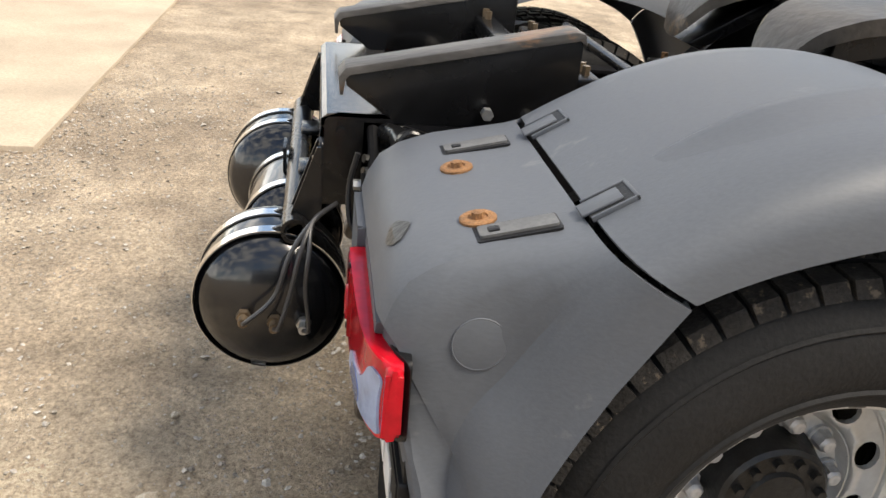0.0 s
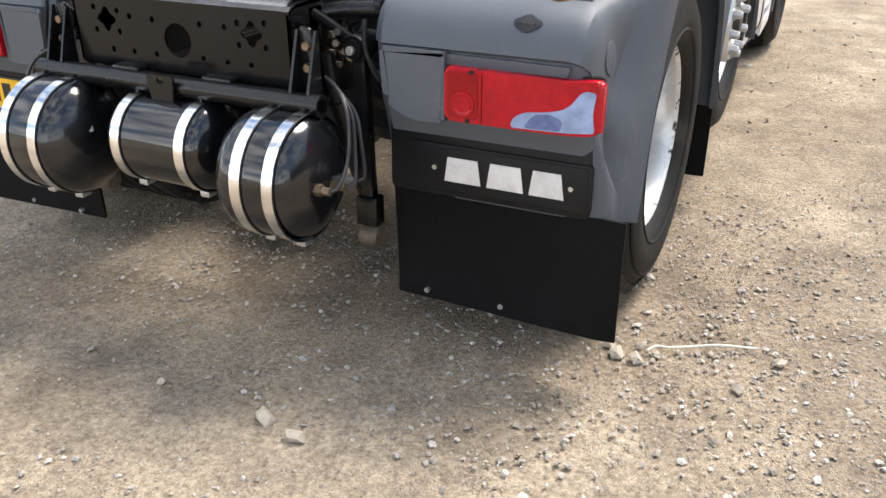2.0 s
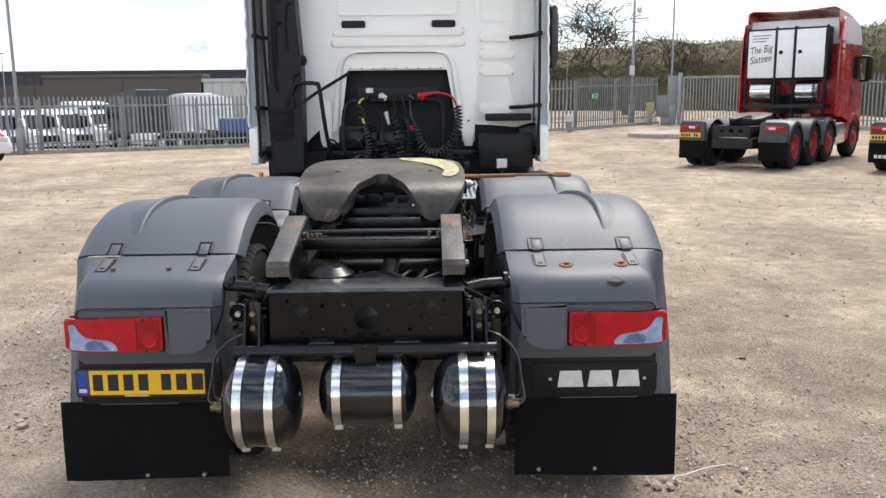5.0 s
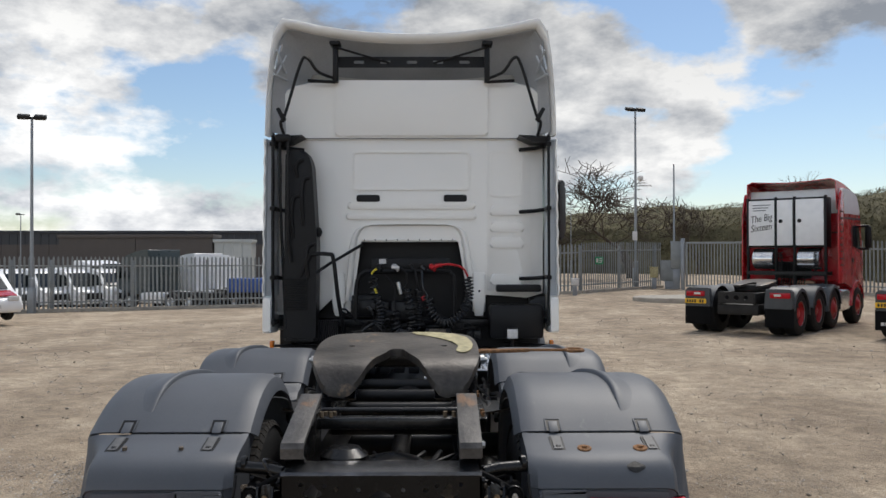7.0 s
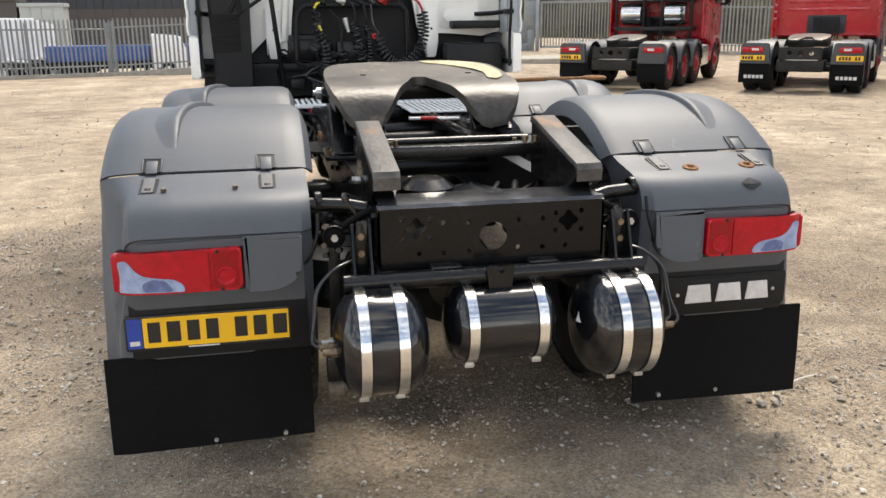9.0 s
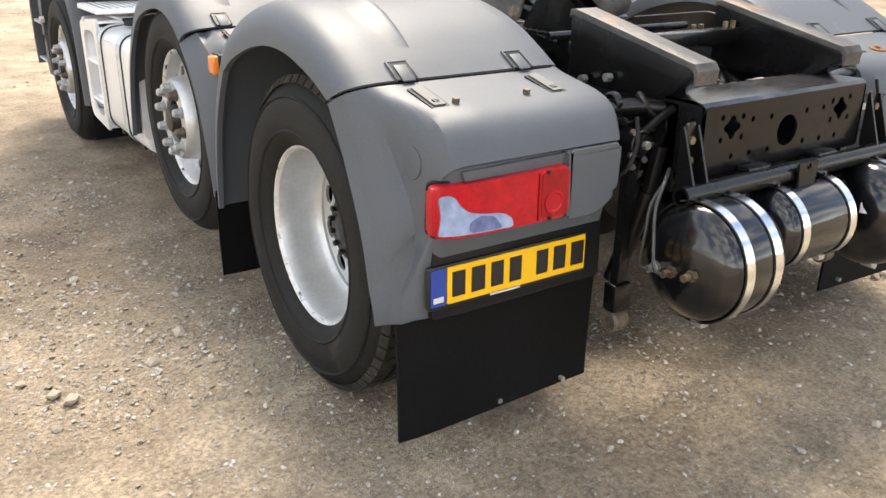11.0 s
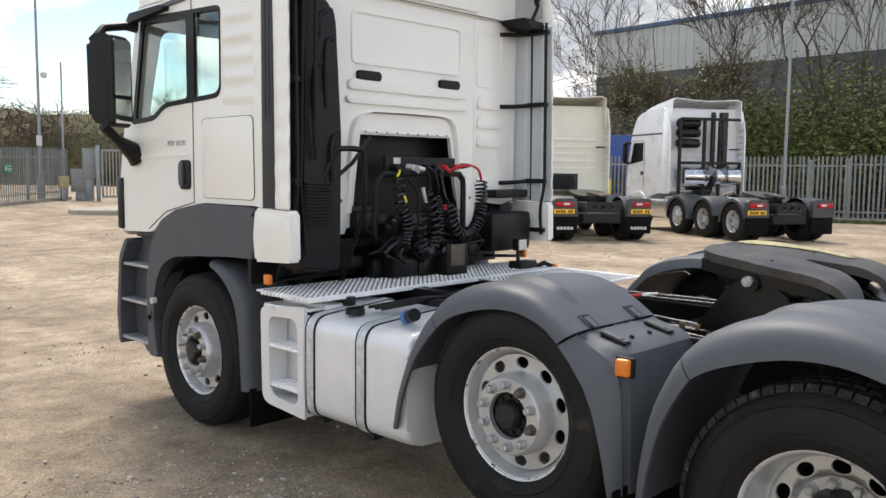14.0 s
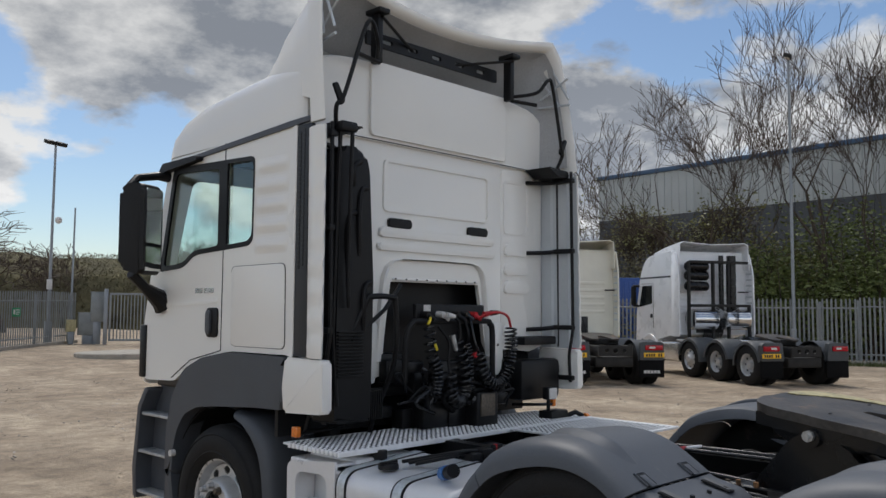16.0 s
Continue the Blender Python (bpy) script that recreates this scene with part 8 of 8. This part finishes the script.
def lot_truck(x, y, deg, paint, high, label):
    t = thing("lorry_cab", label, "truck", heading(x, y, deg, LOT), "lorry cabs behind the fence")
    side = rounded([(0, 1.0), (2.1, .6), (2.25, .7), (2.2, 1.6), (1.95, 2.6), (1.6, high - .1), (.5, high + .2), (-.2, high + .25), (-.25, 1.0)], [.05, .1, .1, .15, .2, .3, .3, .05, .05])
    b = part("cab", prism(B(), side, "x", -1.2, 1.2, .08, 4), paint, t)
    part("windscreen", prism(B(), [(2.19, 1.65), (2.22, 1.66), (1.98, 2.55), (1.95, 2.54)], "x", -1.05, 1.05), DARK_GLASS, b)
    for s in (-1, 1):
        part("side_window", prism(B(), rounded([(1.2, 1.75), (2.0, 1.75), (1.85, 2.4), (1.2, 2.4)], .05), "x", s * 1.195, s * 1.208), DARK_GLASS, b)
        part("door_mirror", box(B(), s * 1.35 - .1, s * 1.35 + .1, 1.9, 2.05, 1.7, 2.35, .04), BLACK_PLASTIC, b)
        for yy in (1.3, -1.9, -3.2):
            bm = B()
            simple_tyre(bm, Vector((s * 1.2, yy, .5)), s, .5, .3, 22)
            w = part("wheel", bm, TYRE, t)
            part("rim", lathe(B(), [(.03, .29), (.08, .2), (.0, .15), (-.03, 0)], (s * 1.2, yy, .5), (-s, 0, 0), 16), RIM, w)
        part("side_tank", box(B(), s * .9 - .3, s * .9 + .3, -1.2, .5, .4, 1.0, .06), SILVER, t)
    part("chassis", box(B(), -.42, .42, -4.0, 1.6, .7, 1.0, .02), PARKED_BLACK, t)
    return t


lot_truck(-20.2, 47.0, 118, VAN_WHITE, 2.5, "white lorry cab beside the vans behind the fence")
lot_truck(-15.3, 44.4, -62, TRUCK_DARK, 3.1, "dark green lorry cab behind the fence")
for i in range(4):
    lot_truck(-13.6 - .25 * i, 47.4 + 2.7 * i, -62, VAN_WHITE, 2.9 - .1 * i, "white lorry cab in a row behind the fence")
for i in range(2):
    t = thing("flatbed_truck", "blue flatbed truck with a white cab behind the fence", "truck", heading(-6.9 + 2.9 * i, 44.4 + .8 * i, 82, LOT), "flatbed trucks")
    part("bed", box(B(), -1.15, 1.15, -4.5, .3, 1.0, 1.75, .03), BODY_BLUE, t)
    part("chassis", box(B(), -.5, .5, -4.4, 2.0, .6, 1.0, .03), PARKED_BLACK, t)
    c = part("cab", prism(B(), rounded([(.4, .6), (2.2, .6), (2.2, 1.4), (1.9, 2.2), (.5, 2.3)], .12), "x", -1.05, 1.05, .06), VAN_WHITE, t)
    part("windscreen", prism(B(), [(2.18, 1.42), (2.22, 1.44), (1.93, 2.12), (1.9, 2.1)], "x", -.9, .9), DARK_GLASS, c)
    for s in (-1, 1):
        for yy in (-3.2, 1.2):
            bm = B()
            simple_tyre(bm, Vector((s * 1.08, yy, .45)), s, .45, .28, 20)
            part("wheel", bm, TYRE, t)

car = thing("car", "white and red car parked by the fence", "car", heading(-13.6, 21.2, 130))
cb = part("body", prism(B(), rounded([(-2.1, .25), (2.1, .25), (2.15, .62), (1.55, .85), (.75, 1.42), (-1.3, 1.45), (-2.0, .95)], [.08, .12, .15, .2, .25, .2, .15]), "x", -.86, .86, .08, 4), VAN_WHITE, car)
part("windscreen", prism(B(), [(1.5, .90), (1.54, .92), (.8, 1.40), (.76, 1.38)], "x", -.7, .7), DARK_GLASS, cb)
part("bonnet_panel", prism(B(), [(1.45, .89), (2.02, .74), (2.0, .70), (1.45, .84)], "x", -.75, .75), CAB_RED, cb, "red bonnet panel")
for s in (-1, 1):
    part("headlamp", box(B(), s * .62 - .15, s * .62 + .15, 2.05, 2.15, .58, .72, .03), LETTER, cb)
    part("side_window", prism(B(), rounded([(-1.4, .95), (1.1, .92), (.7, 1.33), (-1.2, 1.35)], .06), "x", s * .855, s * .868), DARK_GLASS, cb)
    for yy in (-1.3, 1.35):
        bm = B()
        simple_tyre(bm, Vector((s * .86, yy, .31)), s, .31, .2, 20)
        w = part("wheel", bm, TYRE, car)
        part("rim", lathe(B(), [(.02, .19), (.04, .1), (.0, 0)], (s * .86, yy, .31), (-s, 0, 0), 14), RIM, w)
part("number_plate", box(B(), -.26, .26, 2.13, 2.16, .38, .48), LETTER, cb)


# -- buildings --
def clad(name, label, p0, p1, z0, z1, split, up, low, depth, pitch=.9, roof=CLAD_DARK):
    """A metal-clad building along one front line, with single cladding sheets."""
    a, b = Vector((*p0, 0)), Vector((*p1, 0))
    L, ang = (b - a).length, math.atan2(b.y - a.y, b.x - a.x)
    t = thing(name, label, "building", Matrix.Translation((a.x, a.y, 0)) @ Matrix.Rotation(ang, 4, "Z"))
    part("shell", box(B(), 0, L, .06, depth, z0, z1 - .02, .0), low, t)
    part("roof_trim", box(B(), -.1, L + .1, -.12, depth, z1 - .05, z1 + .22, .01), roof, t, "dark blue-grey roof edge")
    n = max(2, int(L / pitch))
    ups = lows = None
    for i in range(n):
        x = L * i / n
        if ups is None:
            bm = B()
            prism(bm, [(0, .05), (.02, .0), (L / n * .45, .0), (L / n * .5, .05), (L / n * .55, .0), (L / n - .02, .0), (L / n - .004, .05), (L / n - .004, .07), (0, .07)], "z", split + .02, z1 - .06)
            ups = part("cladding_sheet", bm, up, t)
            bm = prism(B(), [(0, .05), (.02, .02), (L / n - .02, .02), (L / n - .004, .05), (L / n - .004, .07), (0, .07)], "z", z0, split)
            lows = part("lower_sheet", bm, low, t)
        else:
            share(ups, t, Matrix.Translation((x, 0, 0)))
            share(lows, t, Matrix.Translation((x, 0, 0)))
    return t


clad("warehouse", "large grey metal-clad shed behind the trees", (45.5, 33.0), (40.0, -14.0), -.3, 11.0, 8.1, CLAD_GREY, CLAD_LOW, 20, 1.1, mat("blue roof edge", (.05, .10, .18), .5, var=.1, bump=0))
clad("warehouse", "long low dark-roofed building beyond the lot", (-60, 74), (-2, 78), LOT, 4.0, 2.9, CLAD_DARK, CLAD_BROWN, 15, 1.4)
clad("trailer", "long brown curtain-side trailer", (-30.3, 65), (-17.9, 65), -.2, 3.35, .5, CLAD_BROWN, CLAD_BROWN, 2.5, 6.2, CLAD_BROWN)
clad("trailer", "short grey box trailer", (-17.75, 65), (-14.8, 65.2), -.2, 2.95, .5, CLAD_GREY, CLAD_GREY, 2.5, 2.9, CLAD_GREY)

# -- trees and hedges --
def bare_tree(x, y, z, h, seed, lean=0.0, spread=.55, label="tall leafless tree behind the fence", depth=7, trunk_r=None, leafy=0, ivy=False, up=.24, first=.25, twig=1.0, wide=1.0):
    rnd = random.Random(seed)
    t = thing("tree", label, "tree", Matrix.Translation((x, y, z)), "trees round the yard")
    trunk, twigs = B(), B()
    ends = []

    def grow(bm, p, d, length, r, level):
        n = 4 if level < 2 else 3
        pts, rad = [p], [r]
        q, dd = p.copy(), d.copy()
        for i in range(n):
            dd = (dd + Vector((rnd.uniform(-1, 1), rnd.uniform(-1, 1), rnd.uniform(-.35, .75))) * .11).normalized()
            q = q + dd * (length / n)
            pts.append(q.copy())
            rad.append(max(.011 * twig, r * (1 - .45 * (i + 1) / n)) if level < depth else max(.007 * twig, r * (1 - .6 * (i + 1) / n)))
        tube(trunk if level < 3 else twigs, pts, rad, 7 if level < 2 else (5 if level < 3 else 3), caps=False)
        if level >= depth:
            ends.append(q.copy())
            return
        kids = 2 if level == 0 else rnd.choice((2, 2, 3))
        for k in range(kids + (1 if level in (1, 3, 5) else 0)):
            i = n if k < 2 else rnd.randint(1, n - 1)
            u, v = frame_of(dd)
            a = rnd.uniform(0, 2 * math.pi)
            nd = (dd + (u * math.cos(a) + v * math.sin(a)) * rnd.uniform(.4, 1.0) * spread * 1.5 + Vector((0, 0, up))).normalized()
            grow(bm, pts[i], nd, length * rnd.uniform(.66, .86), max(.010, rad[i] * rnd.uniform(.55, .8)), level + 1)

    r0 = trunk_r or h * .016
    grow(trunk, Vector((0, 0, -.2)), Vector((lean, 0, 1)).normalized(), h * first, r0, 0)
    for v in list(trunk.verts) + list(twigs.verts):
        v.co.x, v.co.y = v.co.x * wide, v.co.y * wide
    part("trunk", trunk, BARK, t)
    part("crown", twigs, TWIG, t, "bare twigs", smooth=0)
    if leafy:
        bm = B()
        for e in ends:
            for _ in range(leafy):
                c = e + Vector((rnd.gauss(0, .25), rnd.gauss(0, .25), rnd.gauss(0, .25)))
                leaf(bm, c, rnd, .05, .10)
        part("leaves", bm, LEAF_SPRING, t, "small new leaves", smooth=0)
    if ivy:
        bm = B()
        for _ in range(1500):
            a, zz = rnd.uniform(0, 6.28), rnd.uniform(0, h * .33)
            c = Vector((math.cos(a) * (r0 + rnd.uniform(.02, .22)) + lean * zz, math.sin(a) * (r0 + rnd.uniform(.02, .22)), zz))
            leaf(bm, c, rnd, .06, .12)
        part("ivy", bm, LEAF, t, "dark ivy on the trunk", smooth=0)
    return t


def leaf(bm, c, rnd, a, b):
    s = rnd.uniform(a, b)
    d = Vector((rnd.gauss(0, 1), rnd.gauss(0, 1), rnd.gauss(0, 1))).normalized()
    u, v = frame_of(d)
    bm.faces.new([bm.verts.new(c + u * s), bm.verts.new(c + v * s * .55), bm.verts.new(c - u * s), bm.verts.new(c - v * s * .55)])


def bush(x, y, z, w, d, h, ang, seed, n, material, label, twiggy=.25, size=(.06, .14)):
    """A bush of many leaves on twigs, thick below and ragged above."""
    rnd = random.Random(seed)
    t = thing("bush", label, "bush", Matrix.Translation((x, y, z)) @ Matrix.Rotation(ang, 4, "Z"), "bushes behind the fence")
    stems, leaves = B(), B()
    lobes = [(rnd.uniform(-w / 2, w / 2), rnd.uniform(-d / 2, d / 2), rnd.uniform(.3, .8) * h, rnd.uniform(.22, .42) * h) for _ in range(9)]
    for lx, ly, lz, lr in lobes:
        for _ in range(5):
            a = Vector((lx * .6 + rnd.uniform(-.3, .3), ly * .6, 0))
            b = Vector((lx + rnd.gauss(0, lr * .6), ly + rnd.gauss(0, lr * .5), lz + rnd.uniform(-.2, 1.0) * lr * (1 + twiggy)))
            tube(stems, [a, a.lerp(b, .5) + Vector((rnd.uniform(-.2, .2), 0, .2)), b], [.05, .03, .008], 4, caps=False)
    for i in range(n):
        lx, ly, lz, lr = lobes[i % 9]
        g = Vector((rnd.gauss(0, 1), rnd.gauss(0, 1), rnd.gauss(0, 1))).normalized() * lr * rnd.uniform(.45, 1.08)
        c = Vector((lx, ly, lz)) + Vector((g.x * 1.25, g.y, g.z))
        if c.z < .05:
            c.z = rnd.uniform(.05, .6)
        leaf(leaves, c, rnd, *size)
    part("stem_growth", stems, BARK, t, smooth=0)
    part("leaves", leaves, material, t, smooth=0)
    return t


for k, (x, y, h, lean, sp, ivy) in enumerate(((30.2, 16.6, 14.4, -.14, .66, True), (30.8, 15.9, 14.4, .08, .55, True), (32.2, 13.5, 16.6, .02, .55, False), (33.4, 11.0, 15.0, .06, .55, False), (35.0, 5.5, 15.0, .0, .5, False))):
    bare_tree(x, y, -.2, h, 40 + k, lean, sp, leafy=0, ivy=ivy, label="tall leafless tree with ivy on its trunk" if ivy else "tall leafless tree behind the fence")
for k, (x, y, h) in enumerate(((36.0, 25.5, 9.5), (38.5, 24.0, 9.0), (34.2, 23.5, 8.0), (33.0, 19.5, 8.5))):
    bare_tree(x, y, -.2, h, 80 + k, 0, .42, leafy=1, label="slender leafless tree by the shed")
bare_tree(13.2, 52.5, -.2, 20.0, 7, 0, 1.2, label="broad leafless oak beyond the gate", trunk_r=.26, up=.13, first=.13, twig=1.6, wide=1.8)
bare_tree(20.5, 62.0, -.5, 7.0, 8, 0, .6, label="leafless tree beyond the gate")
bare_tree(-1.5, 70.0, -.9, 7.5, 9, 0, .7, label="leafless tree beyond the lot")
bare_tree(25.5, 52.0, -.3, 8.0, 11, 0, .6, label="leafless tree beyond the gate")
for k, (x, y, w, h, mt) in enumerate(((31.0, 13.2, 4.5, 4.6, LEAF), (31.6, 10.2, 4.5, 5.0, LEAF), (32.6, 7.0, 4.5, 5.2, LEAF), (33.5, 3.6, 4.5, 5.4, LEAF), (34.5, 0.0, 4.5, 5.2, LEAF), (29.8, 16.4, 4.0, 4.4, LEAF), (29.0, 19.6, 4.0, 3.6, LEAF_SPRING), (28.2, 22.6, 3.6, 3.0, WOODS), (32.5, 15.6, 4.0, 6.0, LEAF_SPRING), (34.5, 11.5, 4.5, 6.4, LEAF), (30.5, 21.5, 4.5, 4.6, WOODS), (26.5, 26.0, 4.5, 3.4, WOODS), (36.0, 6.5, 5, 6.6, LEAF_SPRING))):
    bush(x, y, -.2, w, 2.6, h, -1.2, 300 + k, 7000, mt, "dense evergreen bush behind the fence" if mt is LEAF else "straggly spring bush behind the fence", size=(.05, .12))


def wood_bank(path, base, top, depth, seed, n, label, rise=.10):
    """A wooded bank: ground rising behind, covered in leafless growth."""
    rnd = random.Random(seed)
    bm = B()
    rows = []
    line = curve_pts([(*p, 0) for p in path], 12)
    for i, p in enumerate(line):
        d = (line[min(i + 1, len(line) - 1)] - line[max(i - 1, 0)]).normalized()
        nrm = Vector((-d.y, d.x, 0))
        hh = top * (.86 + .12 * noise.noise((i * .31, seed, 0)) + rise * i / len(line))
        rows.append([p + nrm * depth * k + Vector((0, 0, base + hh * f)) for k, f in ((0, 0), (.08, .45), (.2, .66), (.5, .84), (1, .93))])
    skin(bm, rows)
    bank = tagged(part("wooded_bank", bm, WOODS, None), label, "bank", kind="structure")
    bm = B()
    for _ in range(n):
        i = rnd.randrange(len(rows) - 1)
        k = min(3, int(rnd.random() ** 1.2 * 4))
        f = rnd.random()
        c = rows[i][k].lerp(rows[i][k + 1], f).lerp(rows[i + 1][k].lerp(rows[i + 1][k + 1], f), rnd.random())
        c = c + Vector((0, 0, rnd.random() ** 2.0 * .55 - .1))
        s = rnd.uniform(.035, .11)
        d = Vector((rnd.gauss(0, 1), rnd.gauss(0, 1), rnd.gauss(.4, 1))).normalized()
        u, v = frame_of(d)
        w = s * rnd.uniform(.25, .7)
        bm.faces.new([bm.verts.new(c + d * s * 2), bm.verts.new(c + u * w), bm.verts.new(c - d * s), bm.verts.new(c - u * w)])
    g = part("undergrowth", bm, WOODS, None, smooth=0)
    return tagged(g, "brown leafless undergrowth on the bank", "undergrowth", kind="stuff")


wood_bank([(7, 66), (14, 66), (24, 60), (32, 53), (38, 46), (42, 40)], -.6, 7.9, 14, 5, 100000, "wooded bank of brown leafless growth", rise=.24)
wood_bank([(28, 50), (34, 43), (37, 37), (40, 33)], -.3, 8.2, 10, 6, 45000, "wooded bank beside the shed")

# far hills round the horizon
bm = B()
rows = [[], [], []]
for i in range(73):
    a = 2 * math.pi * i / 72
    h = 16 + 12 * noise.noise((math.cos(a) * 2, math.sin(a) * 2, 5))
    for k, (r, z) in enumerate(((420, -6), (520, h * .7), (640, h))):
        rows[k].append((r * math.sin(a), r * math.cos(a), z))
skin(bm, rows)
tagged(part("backdrop", bm, WOODS, None), "low wooded hills far away", "hills", kind="structure")

# grass verge along the right-hand fence
bm = B()
rnd = random.Random(21)
for _ in range(9000):
    t = rnd.random()
    x, y = 24.0 + 9.5 * t + rnd.uniform(-.1, 1.2), 21.5 - 28 * t + rnd.uniform(-.5, .5)
    x -= 1.1
    h = rnd.uniform(.05, .16)
    a = rnd.uniform(0, 6.28)
    bm.faces.new([bm.verts.new((x + math.cos(a) * .02, y + math.sin(a) * .02, 0)), bm.verts.new((x - math.cos(a) * .02, y - math.sin(a) * .02, 0)), bm.verts.new((x + rnd.uniform(-.06, .06), y + rnd.uniform(-.06, .06), h))])
tagged(part("grass", bm, GRASS, None, smooth=0), "thin rough grass along the fence", "grass", kind="stuff")


# -- loose stones and small litter on the yard --
def stones(n, area, sizes, seed, label, clump=0):
    rnd = random.Random(seed)
    verts, faces = [], []
    base = [(1, 0, 0), (-1, 0, 0), (0, 1, 0), (0, -1, 0), (0, 0, 1), (0, 0, -1), (.6, .6, .55), (-.6, .55, .5), (.55, -.6, .5), (-.55, -.6, .55)]
    tri = [(4, 6, 7), (4, 7, 9), (4, 9, 8), (4, 8, 6), (6, 0, 2), (6, 2, 7), (7, 2, 1), (7, 1, 9), (9, 1, 3), (9, 3, 8), (8, 3, 0), (8, 0, 6), (5, 2, 0), (5, 1, 2), (5, 3, 1), (5, 0, 3)]
    made = 0
    while made < n:
        x, y = rnd.uniform(area[0], area[1]), rnd.uniform(area[2], area[3])
        if noise.noise((x * .9, y * .9, seed)) + rnd.uniform(-.45, .45) < clump:
            continue
        s = sizes[0] * (sizes[1] / sizes[0]) ** (rnd.random() ** 3.2)
        rot = Euler((rnd.uniform(-.5, .5), rnd.uniform(-.5, .5), rnd.uniform(0, 6.28))).to_matrix()
        sx, sy, sz = s * rnd.uniform(.7, 1.3), s * rnd.uniform(.7, 1.2), s * rnd.uniform(.35, .7)
        k = len(verts)
        for bx, by, bz in base:
            j = rnd.uniform(.8, 1.15)
            v = rot @ Vector((bx * sx * j, by * sy * j, bz * sz * j))
            verts.append((x + v.x, y + v.y, v.z + sz * .35 - .004 + fall(x, y)))
        faces += [(k + a, k + b, k + c) for a, b, c in tri]
        made += 1
    me = bpy.data.meshes.new("loose_stones")
    me.from_pydata(verts, [], faces)
    me.materials.append(STONES)
    return tagged(new("loose_stones", me), label, "stones", kind="stuff")


def stone_mat():
    m = mat("scattered stones", (.385, .338, .28), .92, var=.35, scale=40, bump=.25, bscale=150)
    n, l = m.node_tree.nodes, m.node_tree.links
    geo, hsv, rng, rs = n.new("ShaderNodeNewGeometry"), n.new("ShaderNodeHueSaturation"), n.new("ShaderNodeMapRange"), n.new("ShaderNodeMapRange")
    rng.inputs[3].default_value, rng.inputs[4].default_value = .68, 1.3
    rs.inputs[3].default_value, rs.inputs[4].default_value = 1.1, .55
    l.new(geo.outputs["Random Per Island"], rng.inputs[0])
    l.new(geo.outputs["Random Per Island"], rs.inputs[0])
    b = n["Principled BSDF"]
    src = b.inputs["Base Color"].links[0].from_socket
    l.new(src, hsv.inputs["Color"])
    l.new(rng.outputs[0], hsv.inputs["Value"])
    l.new(rs.outputs[0], hsv.inputs["Saturation"])
    l.new(hsv.outputs["Color"], b.inputs["Base Color"])
    return m


STONES = stone_mat()
stones(24000, (-4.2, 3.4, -2.2, 3.6), (.0026, .010), 1, "small grey and brown gravel scattered on the dirt", .02)
stones(22000, (-3.6, 2.6, -2.3, 1.4), (.0025, .012), 11, "fine grit and small pebbles behind the truck", .08)
stones(9000, (-4.0, -1.25, .0, 4.4), (.003, .013), 12, "fine grit beside the wheels", .0)
stones(3000, (-5.0, 6.5, -2.6, 9.0), (.004, .016), 2, "pebbles scattered over the yard", .12)
stones(2600, (-3.0, -1.2, .8, 4.2), (.004, .018), 3, "loose heap of stones beside the wheels", -.02)
stones(200, (-4.2, 4.0, -1.6, 6.0), (.010, .028), 4, "larger pale stones on the dirt", .1)
stones(1300, (.2, 2.3, -.5, .6), (.0035, .015), 5, "gravel gathered under the mudflap", .0)
stones(5000, (-9, 14, 3.5, 22), (.008, .026), 6, "pebbles further out on the yard", .1)

first_stone = None
for x, y, r in ((.611, -.55, .032), (.49, -.515, .034), (1.252, .196, .028), (1.31, .19, .026), (.626, -.89, .022), (.127, -.50, .017), (1.70, .335, .026), (-2.0, 1.065, .030), (-1.66, 1.125, .026), (-2.12, 2.98, .034), (-1.51, 1.31, .030), (-1.74, 2.05, .026), (-1.955, 1.0, .036), (-2.08, 1.2, .020), (-1.475, 1.04, .022), (1.22, .24, .020), (1.36, .24, .018)):
    if first_stone is None:
        bm = B()
        bmesh.ops.create_icosphere(bm, subdivisions=1, radius=1)
        for v in bm.verts:
            v.co *= 1 + .75 * noise.noise(v.co * 1.7 + Vector((.3, .2, .7)))
            v.co.z *= .62
        st = part("stone", bm, PEBBLE, None, smooth=12)
        first_stone = st
    else:
        st = new("stone", first_stone.data)
    st.matrix_world = Matrix.Translation((x, y, r * .28)) @ Matrix.Rotation(x * 7, 4, "Z") @ Matrix.Diagonal((r, r * .8, r, 1))
    tagged(st, "pale grey angular stone on the dirt", "stone", "single stones")

tw = part("twine", tube(B(), curve_pts([(1.335, .235, .012), (1.355, .262, .016), (1.39, .27, .016), (1.45, .31, .012), (1.52, .345, .016), (1.58, .37, .012), (1.63, .385, .010)], 6), .0035, 6), TWINE, None)
tagged(tw, "length of dirty white twine on the ground", "twine")

# pale concrete strip with a kerb end beside the yard
bm = box(B(), -40, -2.12, -30, -1.53, -.05, .022, .006)
slab = tagged(part("pavement", bm, mat("pale concrete", (.37, .305, .23), .9, var=.2, scale=1.5, bump=.15, bscale=70), None), "pale dusty concrete strip beside the dirt", "pavement", kind="structure")
